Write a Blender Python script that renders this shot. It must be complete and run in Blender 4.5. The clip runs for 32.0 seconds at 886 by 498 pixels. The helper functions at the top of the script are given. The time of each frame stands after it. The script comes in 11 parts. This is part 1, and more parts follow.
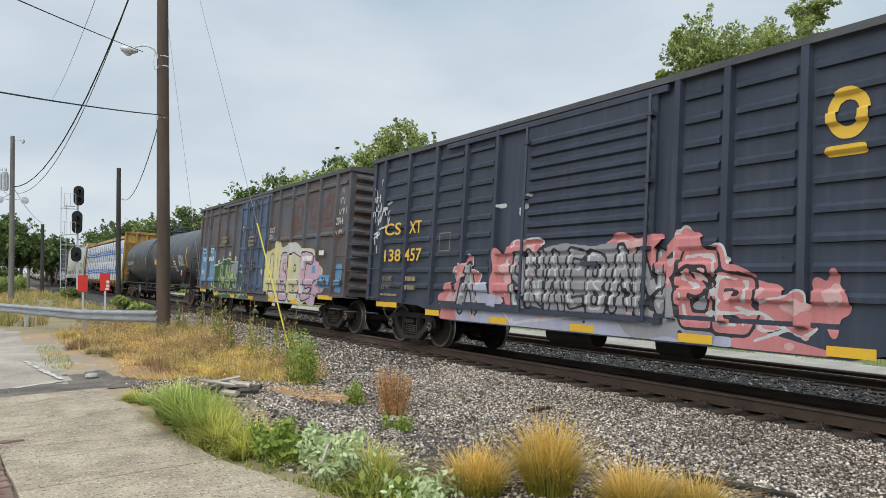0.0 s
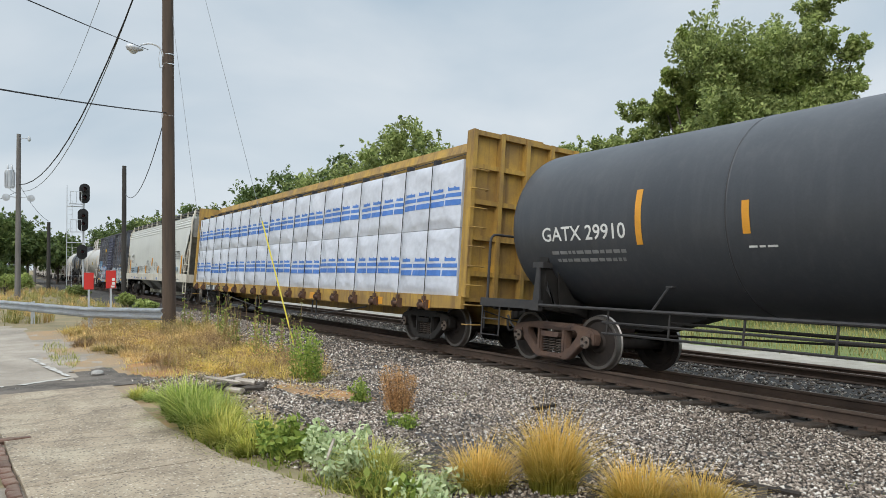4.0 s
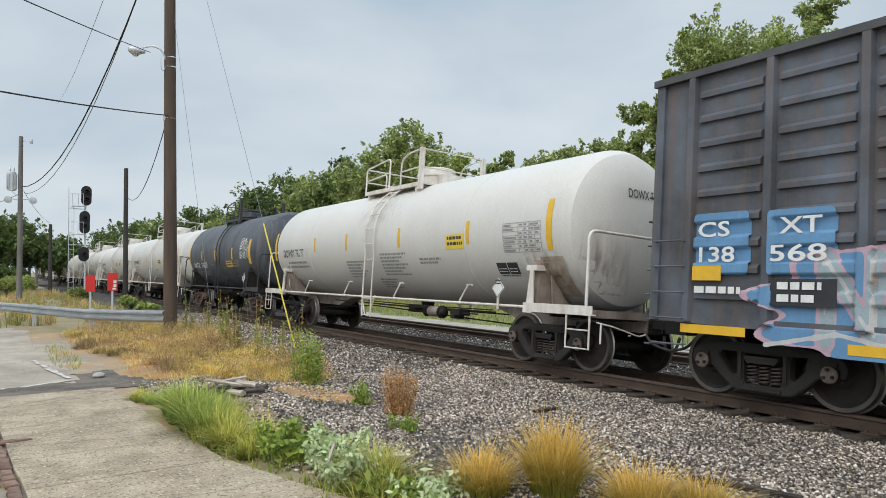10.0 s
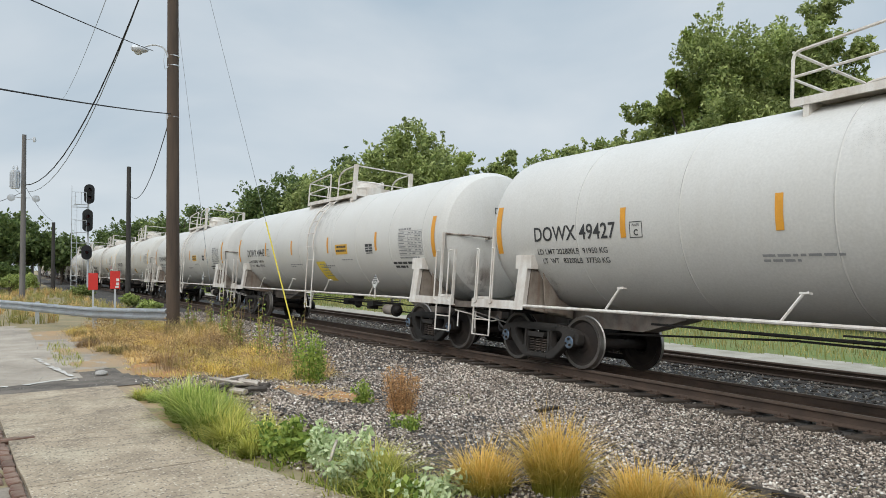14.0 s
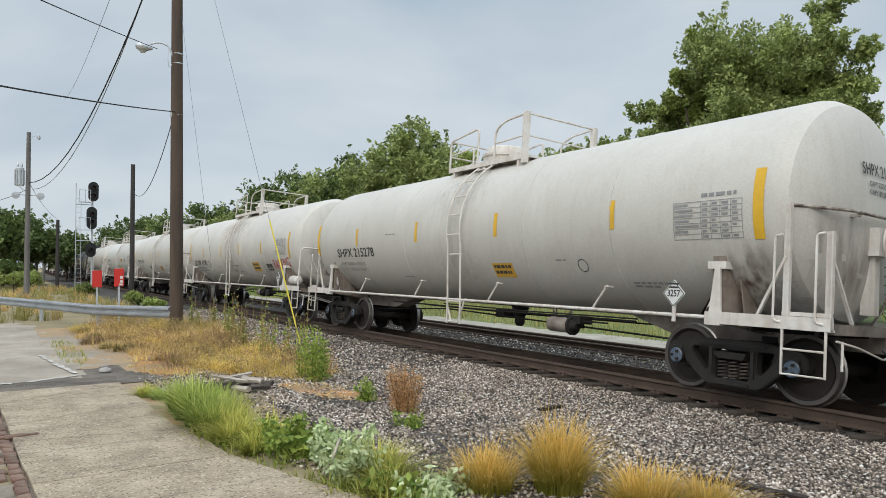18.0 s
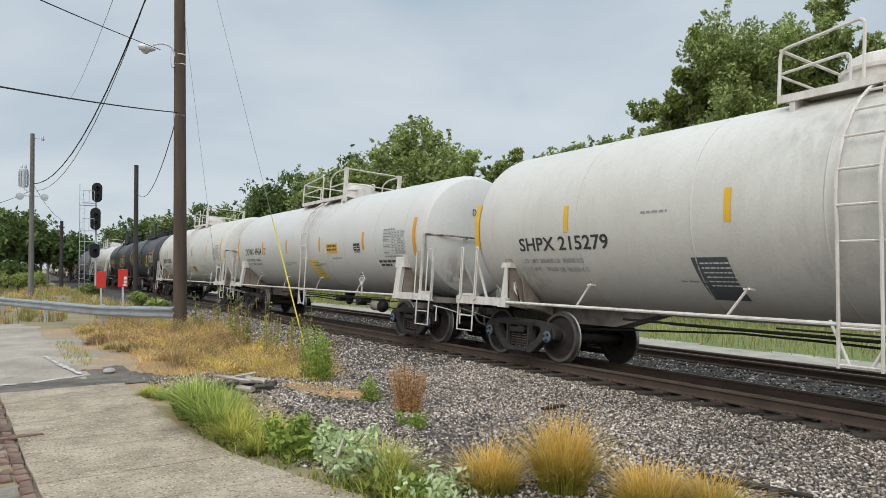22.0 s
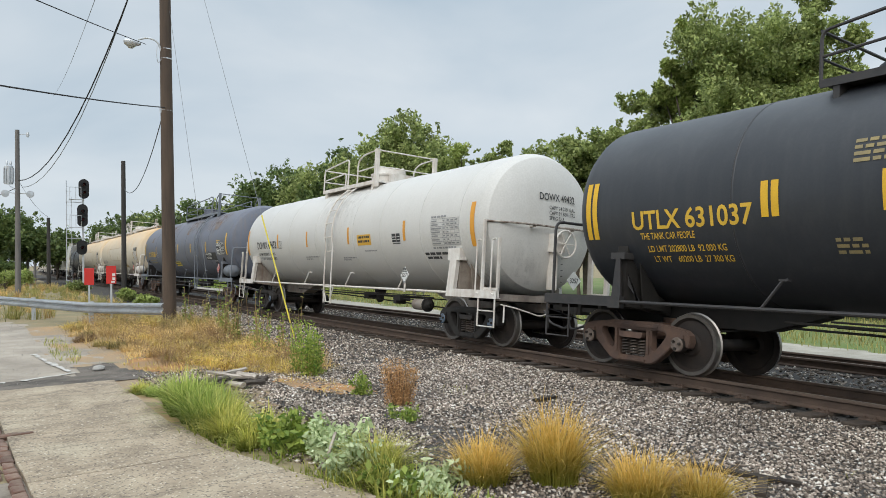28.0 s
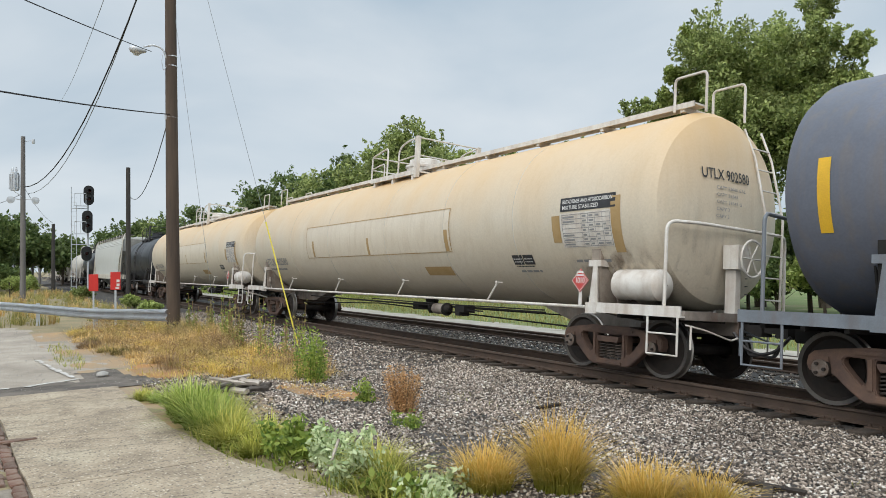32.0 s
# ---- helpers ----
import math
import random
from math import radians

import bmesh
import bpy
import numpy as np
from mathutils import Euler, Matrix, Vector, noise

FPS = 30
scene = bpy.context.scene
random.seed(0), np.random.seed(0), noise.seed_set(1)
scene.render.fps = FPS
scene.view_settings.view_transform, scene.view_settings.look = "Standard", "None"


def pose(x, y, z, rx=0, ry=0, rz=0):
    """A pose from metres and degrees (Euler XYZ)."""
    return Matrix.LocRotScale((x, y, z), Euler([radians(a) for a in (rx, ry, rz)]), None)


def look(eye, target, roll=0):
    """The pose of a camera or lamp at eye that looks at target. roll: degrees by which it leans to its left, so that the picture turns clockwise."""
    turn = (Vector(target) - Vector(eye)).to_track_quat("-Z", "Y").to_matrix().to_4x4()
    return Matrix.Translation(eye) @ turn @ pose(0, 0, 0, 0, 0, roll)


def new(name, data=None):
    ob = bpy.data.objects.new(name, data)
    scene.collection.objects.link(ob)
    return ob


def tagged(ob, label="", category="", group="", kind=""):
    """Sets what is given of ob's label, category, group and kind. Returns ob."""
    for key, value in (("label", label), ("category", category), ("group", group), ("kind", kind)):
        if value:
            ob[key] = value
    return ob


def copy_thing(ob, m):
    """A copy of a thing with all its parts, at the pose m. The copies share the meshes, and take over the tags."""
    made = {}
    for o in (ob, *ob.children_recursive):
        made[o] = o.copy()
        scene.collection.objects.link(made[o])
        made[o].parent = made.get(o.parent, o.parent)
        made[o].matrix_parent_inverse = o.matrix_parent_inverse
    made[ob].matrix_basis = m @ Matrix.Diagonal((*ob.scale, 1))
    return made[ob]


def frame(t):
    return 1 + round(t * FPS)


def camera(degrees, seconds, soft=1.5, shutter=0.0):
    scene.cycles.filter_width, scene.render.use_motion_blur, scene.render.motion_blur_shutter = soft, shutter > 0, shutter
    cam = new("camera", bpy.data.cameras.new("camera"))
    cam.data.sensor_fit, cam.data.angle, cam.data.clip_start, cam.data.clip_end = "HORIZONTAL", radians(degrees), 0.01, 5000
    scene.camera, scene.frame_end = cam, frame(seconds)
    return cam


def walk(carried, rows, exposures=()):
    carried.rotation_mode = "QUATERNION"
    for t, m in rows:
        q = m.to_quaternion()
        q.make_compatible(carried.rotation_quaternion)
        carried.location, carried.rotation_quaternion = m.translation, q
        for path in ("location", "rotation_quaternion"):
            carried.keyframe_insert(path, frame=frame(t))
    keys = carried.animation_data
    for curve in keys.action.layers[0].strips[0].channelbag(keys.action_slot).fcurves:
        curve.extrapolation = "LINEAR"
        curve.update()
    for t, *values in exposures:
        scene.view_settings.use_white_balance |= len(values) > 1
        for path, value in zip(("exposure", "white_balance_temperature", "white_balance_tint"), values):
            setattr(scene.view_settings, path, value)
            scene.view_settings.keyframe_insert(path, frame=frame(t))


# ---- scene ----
CAM_H = 1.777          # lens over the near rail's top
cam = camera(64.51, 32.0, soft=0.7)
walk(cam, [
    (0.0, pose(0, 0, CAM_H, 91.654, 0.442, 56.534)),
    (0.5, pose(0, 0, CAM_H, 91.811, 0.404, 56.560)),
    (1.0, pose(0, 0, CAM_H, 91.842, 0.415, 56.626)),
    (1.5, pose(0, 0, CAM_H, 91.767, 0.455, 56.713)),
    (2.0, pose(0, 0, CAM_H, 91.641, 0.500, 56.776)),
    (2.5, pose(0, 0, CAM_H, 91.550, 0.500, 56.805)),
    (3.0, pose(0, 0, CAM_H, 91.505, 0.467, 56.824)),
    (3.5, pose(0, 0, CAM_H, 91.469, 0.434, 56.856)),
    (5.5, pose(0, 0, CAM_H, 91.593, 0.476, 57.136)),
    (6.0, pose(0, 0, CAM_H, 91.658, 0.489, 57.140)),
    (6.5, pose(0, 0, CAM_H, 91.736, 0.507, 57.127)),
    (7.0, pose(0, 0, CAM_H, 91.839, 0.510, 57.094)),
    (7.5, pose(0, 0, CAM_H, 91.910, 0.502, 57.065)),
    (8.0, pose(0, 0, CAM_H, 91.928, 0.500, 57.065)),
    (8.5, pose(0, 0, CAM_H, 91.899, 0.498, 57.087)),
    (9.0, pose(0, 0, CAM_H, 91.799, 0.477, 57.102)),
    (9.5, pose(0, 0, CAM_H, 91.710, 0.418, 57.083)),
    (10.0, pose(0, 0, CAM_H, 91.682, 0.359, 57.019)),
    (10.5, pose(0, 0, CAM_H, 91.708, 0.298, 56.919)),
    (11.0, pose(0, 0, CAM_H, 91.763, 0.258, 56.854)),
    (11.5, pose(0, 0, CAM_H, 91.800, 0.239, 56.857)),
    (12.0, pose(0, 0, CAM_H, 91.793, 0.215, 56.935)),
    (12.5, pose(0, 0, CAM_H, 91.743, 0.208, 57.057)),
    (13.0, pose(0, 0, CAM_H, 91.681, 0.201, 57.154)),
    (13.5, pose(0, 0, CAM_H, 91.625, 0.202, 57.194)),
    (14.0, pose(0, 0, CAM_H, 91.602, 0.221, 57.200)),
    (14.5, pose(0, 0, CAM_H, 91.597, 0.240, 57.211)),
    (16.5, pose(0, 0, CAM_H, 91.513, 0.132, 57.418)),
    (17.0, pose(0, 0, CAM_H, 91.468, 0.101, 57.438)),
    (17.5, pose(0, 0, CAM_H, 91.456, 0.081, 57.453)),
    (18.0, pose(0, 0, CAM_H, 91.479, 0.055, 57.461)),
    (18.5, pose(0, 0, CAM_H, 91.520, 0.027, 57.481)),
    (19.0, pose(0, 0, CAM_H, 91.548, -0.004, 57.514)),
    (19.5, pose(0, 0, CAM_H, 91.567, -0.022, 57.553)),
    (20.0, pose(0, 0, CAM_H, 91.595, 0.002, 57.584)),
    (20.5, pose(0, 0, CAM_H, 91.610, 0.061, 57.604)),
    (21.0, pose(0, 0, CAM_H, 91.592, 0.146, 57.619)),
    (21.5, pose(0, 0, CAM_H, 91.535, 0.213, 57.649)),
    (22.0, pose(0, 0, CAM_H, 91.445, 0.246, 57.718)),
    (22.5, pose(0, 0, CAM_H, 91.358, 0.255, 57.821)),
    (23.0, pose(0, 0, CAM_H, 91.309, 0.254, 57.940)),
    (23.5, pose(0, 0, CAM_H, 91.279, 0.271, 58.062)),
    (24.0, pose(0, 0, CAM_H, 91.301, 0.301, 58.139)),
    (24.5, pose(0, 0, CAM_H, 91.415, 0.433, 58.080)),
    (25.0, pose(0, 0, CAM_H, 91.539, 0.703, 57.866)),
    (25.5, pose(0, 0, CAM_H, 91.668, 1.047, 57.724)),
    (27.5, pose(0, 0, CAM_H, 91.033, 0.936, 57.056)),
    (28.0, pose(0, 0, CAM_H, 90.891, 0.834, 56.917)),
    (28.5, pose(0, 0, CAM_H, 90.830, 0.755, 56.850)),
    (29.0, pose(0, 0, CAM_H, 90.861, 0.653, 56.882)),
    (29.5, pose(0, 0, CAM_H, 90.943, 0.612, 56.958)),
    (30.0, pose(0, 0, CAM_H, 91.056, 0.621, 57.007)),
    (30.5, pose(0, 0, CAM_H, 91.149, 0.669, 57.028)),
    (31.0, pose(0, 0, CAM_H, 91.234, 0.735, 57.050)),
    (31.5, pose(0, 0, CAM_H, 91.332, 0.766, 57.113)),
    (32.0, pose(0, 0, CAM_H, 91.449, 0.731, 57.215)),
], exposures=[(0.0, 0.2), (3.5, 0.2), (5.5, -0.04), (7.0, 0.0), (8.0, 0.08), (9.0, 0.14), (12.0, 0.14), (14.0, 0.1), (18.0, 0.06), (22.0, 0.06), (24.0, 0.1), (27.0, 0.16), (32.0, 0.16)])

# ---- sky and sun: an overcast noon ----
world = bpy.data.worlds.new("overcast_sky")
scene.world = world
world.use_nodes = True


def sky_nodes():
    nt = world.node_tree
    nt.nodes.clear()
    n = nt.nodes.new
    lk = nt.links.new
    sky = n("ShaderNodeTexSky")
    sky.sky_type = "NISHITA"
    sky.sun_disc = False
    sky.sun_elevation, sky.sun_rotation = radians(44), radians(141)
    tc = n("ShaderNodeTexCoord")
    mp = n("ShaderNodeMapping")
    mp.inputs["Scale"].default_value = (1.0, 1.0, 2.6)
    n1 = n("ShaderNodeTexNoise")
    n1.inputs["Scale"].default_value, n1.inputs["Detail"].default_value = 1.9, 5
    n1.inputs["Roughness"].default_value, n1.inputs["Distortion"].default_value = 0.5, 0.35
    ramp = n("ShaderNodeValToRGB")
    ramp.color_ramp.elements[0].position, ramp.color_ramp.elements[0].color = 0.34, (0.43, 0.525, 0.61, 1)
    ramp.color_ramp.elements[1].position, ramp.color_ramp.elements[1].color = 0.66, (0.635, 0.69, 0.735, 1)
    mix = n("ShaderNodeMix")
    mix.data_type = "RGBA"
    mix.inputs["Factor"].default_value = 0.06
    sc = n("ShaderNodeVectorMath")
    sc.operation = "SCALE"
    sc.inputs["Scale"].default_value = 0.1
    bg = n("ShaderNodeBackground")
    bg.inputs["Strength"].default_value = 1.0
    out = n("ShaderNodeOutputWorld")
    lk(tc.outputs["Generated"], mp.inputs["Vector"])
    lk(mp.outputs["Vector"], n1.inputs["Vector"])
    lk(n1.outputs["Fac"], ramp.inputs["Fac"])
    lk(sky.outputs["Color"], sc.inputs[0])
    lk(ramp.outputs["Color"], mix.inputs["A"])
    lk(sc.outputs["Vector"], mix.inputs["B"])
    # an overcast sky is brighter towards the zenith
    sep = n("ShaderNodeSeparateXYZ")
    grad = n("ShaderNodeMapRange")
    grad.inputs["From Min"].default_value, grad.inputs["From Max"].default_value = 0.36, 1.0
    grad.inputs["To Min"].default_value, grad.inputs["To Max"].default_value = 1.0, 2.5
    lk(tc.outputs["Generated"], sep.inputs["Vector"])
    lk(sep.outputs["Z"], grad.inputs["Value"])
    lk(grad.outputs["Result"], bg.inputs["Strength"])
    lk(mix.outputs["Result"], bg.inputs["Color"])
    lk(bg.outputs["Background"], out.inputs["Surface"])


sky_nodes()
sun_data = bpy.data.lights.new("sun", "SUN")
sun_data.energy, sun_data.angle, sun_data.color = 1.65, radians(50), (1.0, 0.95, 0.87)
sun = new("sun", sun_data)
sun.matrix_basis = look((0, 0, 52), (-34, 42, 0))

# ---- materials ----
def mat(name, col, col2=None, rough=0.6, metal=0.0, scale=2.0, fine=70.0, amount=0.5, bump=0.1,
        streak=None, streak_amt=0.35, rnd=0.0, spec=0.4, island=0.0, squash=(1, 1, 1)):
    """A surface with stains at a large and grain at a small scale, run-down streaks, and a tint of its own for each object or island."""
    m = bpy.data.materials.new(name)
    m.use_nodes = True
    nt = m.node_tree
    bs = nt.nodes["Principled BSDF"]
    n, lk = nt.nodes.new, nt.links.new
    tc = n("ShaderNodeTexCoord")
    mp = n("ShaderNodeMapping")
    mp.inputs["Scale"].default_value = squash
    lk(tc.outputs["Object"], mp.inputs["Vector"])
    big = n("ShaderNodeTexNoise")
    big.inputs["Scale"].default_value, big.inputs["Detail"].default_value = scale, 6
    big.inputs["Roughness"].default_value = 0.62
    lk(mp.outputs["Vector"], big.inputs["Vector"])
    small = n("ShaderNodeTexNoise")
    small.inputs["Scale"].default_value, small.inputs["Detail"].default_value = fine, 3
    lk(mp.outputs["Vector"], small.inputs["Vector"])
    col2 = col2 or tuple(c * 0.72 for c in col)
    r1 = n("ShaderNodeValToRGB")
    r1.color_ramp.elements[0].position, r1.color_ramp.elements[1].position = 0.5 - 0.22 / max(amount, 0.05) * 0.5, 0.5 + 0.22 / max(amount, 0.05) * 0.5
    r1.color_ramp.elements[0].color, r1.color_ramp.elements[1].color = (*col2, 1), (*col, 1)
    lk(big.outputs["Fac"], r1.inputs["Fac"])
    last = r1.outputs["Color"]

    def mixed(a, b, fac, mode="MIX"):
        mx = n("ShaderNodeMix")
        mx.data_type, mx.blend_type = "RGBA", mode
        for key, v in (("A", a), ("B", b), ("Factor", fac)):
            if hasattr(v, "is_linked"):
                lk(v, mx.inputs[key])
            else:
                mx.inputs[key].default_value = v
        return mx.outputs["Result"]

    if streak:
        ms = n("ShaderNodeMapping")
        ms.inputs["Scale"].default_value = (5.0, 5.0, 0.35)
        lk(tc.outputs["Object"], ms.inputs["Vector"])
        ns = n("ShaderNodeTexNoise")
        ns.inputs["Scale"].default_value, ns.inputs["Detail"].default_value = 1.6, 7
        lk(ms.outputs["Vector"], ns.inputs["Vector"])
        rs = n("ShaderNodeValToRGB")
        rs.color_ramp.elements[0].position, rs.color_ramp.elements[1].position = 0.48, 0.75
        rs.color_ramp.elements[1].color = (streak_amt, streak_amt, streak_amt, 1)
        lk(ns.outputs["Fac"], rs.inputs["Fac"])
        last = mixed(last, (*streak, 1), rs.outputs["Color"])
    grain = n("ShaderNodeMapRange")
    grain.inputs["To Min"].default_value, grain.inputs["To Max"].default_value = 0.8, 1.2
    lk(small.outputs["Fac"], grain.inputs["Value"])
    last = mixed(last, grain.outputs["Result"], 0.7, "MULTIPLY")
    if rnd or island:
        src = n("ShaderNodeNewGeometry").outputs["Random Per Island"] if island else n("ShaderNodeObjectInfo").outputs["Random"]
        rr = n("ShaderNodeMapRange")
        amt = island or rnd
        rr.inputs["To Min"].default_value, rr.inputs["To Max"].default_value = 1 - amt, 1 + amt
        lk(src, rr.inputs["Value"])
        last = mixed(last, rr.outputs["Result"], 1.0, "MULTIPLY")
    lk(last, bs.inputs["Base Color"])
    rg = n("ShaderNodeMapRange")
    rg.inputs["To Min"].default_value, rg.inputs["To Max"].default_value = max(rough - 0.12, 0.03), min(rough + 0.12, 1)
    lk(big.outputs["Fac"], rg.inputs["Value"])
    lk(rg.outputs["Result"], bs.inputs["Roughness"])
    bs.inputs["Metallic"].default_value = metal
    bs.inputs["Specular IOR Level"].default_value = spec
    if bump:
        bp = n("ShaderNodeBump")
        bp.inputs["Strength"].default_value, bp.inputs["Distance"].default_value = bump, 0.02
        lk(small.outputs["Fac"], bp.inputs["Height"])
        lk(bp.outputs["Normal"], bs.inputs["Normal"])
    return m


def leafy(name, col, col2, island=0.3, trans=0.25, root=None):
    """Leaves and blades: two greens by island, some light through them."""
    m = bpy.data.materials.new(name)
    m.use_nodes = True
    nt = m.node_tree
    bs = nt.nodes["Principled BSDF"]
    n, lk = nt.nodes.new, nt.links.new
    geo = n("ShaderNodeNewGeometry")
    ramp = n("ShaderNodeValToRGB")
    ramp.color_ramp.elements[0].color, ramp.color_ramp.elements[1].color = (*col, 1), (*col2, 1)
    lk(geo.outputs["Random Per Island"], ramp.inputs["Fac"])
    tc = n("ShaderNodeTexCoord")
    nz = n("ShaderNodeTexNoise")
    nz.inputs["Scale"].default_value = 0.7
    lk(tc.outputs["Object"], nz.inputs["Vector"])
    mr = n("ShaderNodeMapRange")
    mr.inputs["From Min"].default_value, mr.inputs["From Max"].default_value = 0.3, 0.7
    mr.inputs["To Min"].default_value, mr.inputs["To Max"].default_value = 1 - island, 1 + island
    lk(nz.outputs["Fac"], mr.inputs["Value"])
    mx = n("ShaderNodeMix")
    mx.data_type, mx.blend_type = "RGBA", "MULTIPLY"
    mx.inputs["Factor"].default_value = 1
    lk(ramp.outputs["Color"], mx.inputs["A"])
    lk(mr.outputs["Result"], mx.inputs["B"])
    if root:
        # blades take the root colour below: greener, and darker as shade painted in
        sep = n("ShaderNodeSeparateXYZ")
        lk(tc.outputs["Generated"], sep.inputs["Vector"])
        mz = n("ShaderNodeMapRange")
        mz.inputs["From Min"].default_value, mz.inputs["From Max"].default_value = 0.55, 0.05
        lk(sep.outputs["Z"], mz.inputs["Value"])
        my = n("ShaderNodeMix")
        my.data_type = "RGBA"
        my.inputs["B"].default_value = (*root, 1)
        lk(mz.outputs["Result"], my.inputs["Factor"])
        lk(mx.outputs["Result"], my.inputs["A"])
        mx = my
    lk(mx.outputs["Result"], bs.inputs["Base Color"])
    bs.inputs["Roughness"].default_value = 0.55
    bs.inputs["Specular IOR Level"].default_value = 0.25
    tr = n("ShaderNodeBsdfTranslucent")
    lk(mx.outputs["Result"], tr.inputs["Color"])
    ms = n("ShaderNodeMixShader")
    ms.inputs["Fac"].default_value = trans
    lk(bs.outputs["BSDF"], ms.inputs[1])
    lk(tr.outputs["BSDF"], ms.inputs[2])
    lk(ms.outputs["Shader"], nt.nodes["Material Output"].inputs["Surface"])
    return m


RUST = (0.16, 0.075, 0.04)
SOOT = (0.03, 0.028, 0.026)
M_white = mat("white_tank_paint", (0.575, 0.565, 0.54), (0.52, 0.505, 0.475), 0.42, scale=0.8, fine=30, amount=0.4, bump=0.015, streak=(0.42, 0.38, 0.33), streak_amt=0.10, rnd=0.05)
M_cream = mat("cream_tank_paint", (0.60, 0.58, 0.535), (0.52, 0.495, 0.45), 0.45, scale=0.7, fine=30, amount=0.5, bump=0.015, streak=(0.36, 0.31, 0.25), streak_amt=0.16, rnd=0.04)
M_whitefit = mat("white_fittings_paint", (0.72, 0.70, 0.66), (0.56, 0.50, 0.44), 0.5, scale=3, fine=60, amount=0.6, bump=0.05, streak=(0.25, 0.15, 0.09), streak_amt=0.35)
M_tan = mat("sand_tank_paint", (0.63, 0.575, 0.48), (0.57, 0.50, 0.395), 0.5, scale=0.6, fine=30, amount=0.5, bump=0.02, streak=(0.40, 0.30, 0.19), streak_amt=0.2)


def dusted(m, lo, hi, col, amount):
    """Adds rusty dust that has settled on the upper part of a tank and thins out down its side."""
    nt = m.node_tree
    n, lk = nt.nodes.new, nt.links.new
    bs = nt.nodes["Principled BSDF"]
    base = bs.inputs["Base Color"].links[0].from_socket
    tc, sep, nz, ms = n("ShaderNodeTexCoord"), n("ShaderNodeSeparateXYZ"), n("ShaderNodeTexNoise"), n("ShaderNodeMapping")
    lk(tc.outputs["Object"], sep.inputs["Vector"])
    ms.inputs["Scale"].default_value = (1.0, 1.0, 0.4)
    lk(tc.outputs["Object"], ms.inputs["Vector"])
    nz.inputs["Scale"].default_value, nz.inputs["Detail"].default_value = 1.1, 6
    lk(ms.outputs["Vector"], nz.inputs["Vector"])
    add = n("ShaderNodeMath")
    add.operation, add.inputs[1].default_value = "MULTIPLY_ADD", 1.3
    lk(nz.outputs["Fac"], add.inputs[0])
    lk(sep.outputs["Z"], add.inputs[2])
    r = n("ShaderNodeMapRange")
    r.inputs["From Min"].default_value, r.inputs["From Max"].default_value = lo + 0.65, hi + 0.65
    r.inputs["To Max"].default_value = amount
    lk(add.outputs["Value"], r.inputs["Value"])
    mx = n("ShaderNodeMix")
    mx.data_type = "RGBA"
    mx.inputs["B"].default_value = (*col, 1)
    lk(r.outputs["Result"], mx.inputs["Factor"])
    lk(base, mx.inputs["A"])
    lk(mx.outputs["Result"], bs.inputs["Base Color"])


dusted(M_tan, 2.5, 4.3, (0.62, 0.40, 0.18), 0.9)
M_charcoal = mat("faded_black_tank_paint", (0.044, 0.049, 0.058), (0.056, 0.06, 0.068), 0.44, scale=0.8, fine=30, amount=0.6, bump=0.02, streak=(0.10, 0.10, 0.105), streak_amt=0.25)
M_black = mat("black_tank_paint", (0.028, 0.031, 0.037), (0.038, 0.041, 0.047), 0.42, scale=0.8, fine=30, amount=0.6, bump=0.02, streak=(0.07, 0.07, 0.07), streak_amt=0.25)
M_darkgrey = mat("weathered_dark_grey_paint", (0.052, 0.059, 0.076), (0.076, 0.083, 0.098), 0.5, scale=0.9, fine=30, amount=0.7, bump=0.02, streak=(0.17, 0.17, 0.17), streak_amt=0.5)
M_slate = mat("slate_grey_tank_paint", (0.15, 0.163, 0.205), (0.11, 0.12, 0.15), 0.5, scale=0.7, fine=30, amount=0.7, bump=0.02, streak=(0.21, 0.16, 0.11), streak_amt=0.35)
M_navy = mat("dark_blue_boxcar_paint", (0.036, 0.045, 0.070), (0.027, 0.033, 0.050), 0.45, scale=0.9, fine=40, amount=0.6, bump=0.03, streak=(0.075, 0.08, 0.095), streak_amt=0.4)
M_brownbox = mat("weathered_boxcar_paint", (0.095, 0.108, 0.135), (0.075, 0.066, 0.062), 0.62, scale=1.2, fine=40, amount=0.8, bump=0.05, streak=(0.17, 0.09, 0.055), streak_amt=0.75)
M_greybox = mat("faded_grey_boxcar_paint", (0.115, 0.13, 0.16), (0.058, 0.06, 0.066), 0.6, scale=0.9, fine=40, amount=0.8, bump=0.05, streak=(0.15, 0.10, 0.075), streak_amt=0.6)
M_bluedoor = mat("faded_blue_door_paint", (0.085, 0.14, 0.23), (0.06, 0.085, 0.13), 0.6, scale=1.4, fine=40, amount=0.8, bump=0.05, streak=(0.16, 0.1, 0.07), streak_amt=0.5)
M_indigo = mat("indigo_door_paint", (0.06, 0.065, 0.125), (0.045, 0.05, 0.085), 0.55, scale=1.2, fine=40, amount=0.7, bump=0.04, streak=(0.11, 0.09, 0.09), streak_amt=0.5)
M_hopper = mat("pale_grey_hopper_paint", (0.62, 0.63, 0.60), (0.55, 0.56, 0.53), 0.5, scale=0.7, fine=30, amount=0.5, bump=0.02, streak=(0.38, 0.36, 0.32), streak_amt=0.25)
M_yellow = mat("railcar_yellow_paint", (0.47, 0.29, 0.06), (0.29, 0.18, 0.06), 0.6, scale=1.6, fine=40, amount=0.9, bump=0.06, streak=(0.13, 0.075, 0.04), streak_amt=0.75)
M_underframe = mat("grimy_underframe", (0.022, 0.019, 0.017), (0.012, 0.011, 0.010), 0.8, scale=3, fine=60, amount=0.8, bump=0.1)
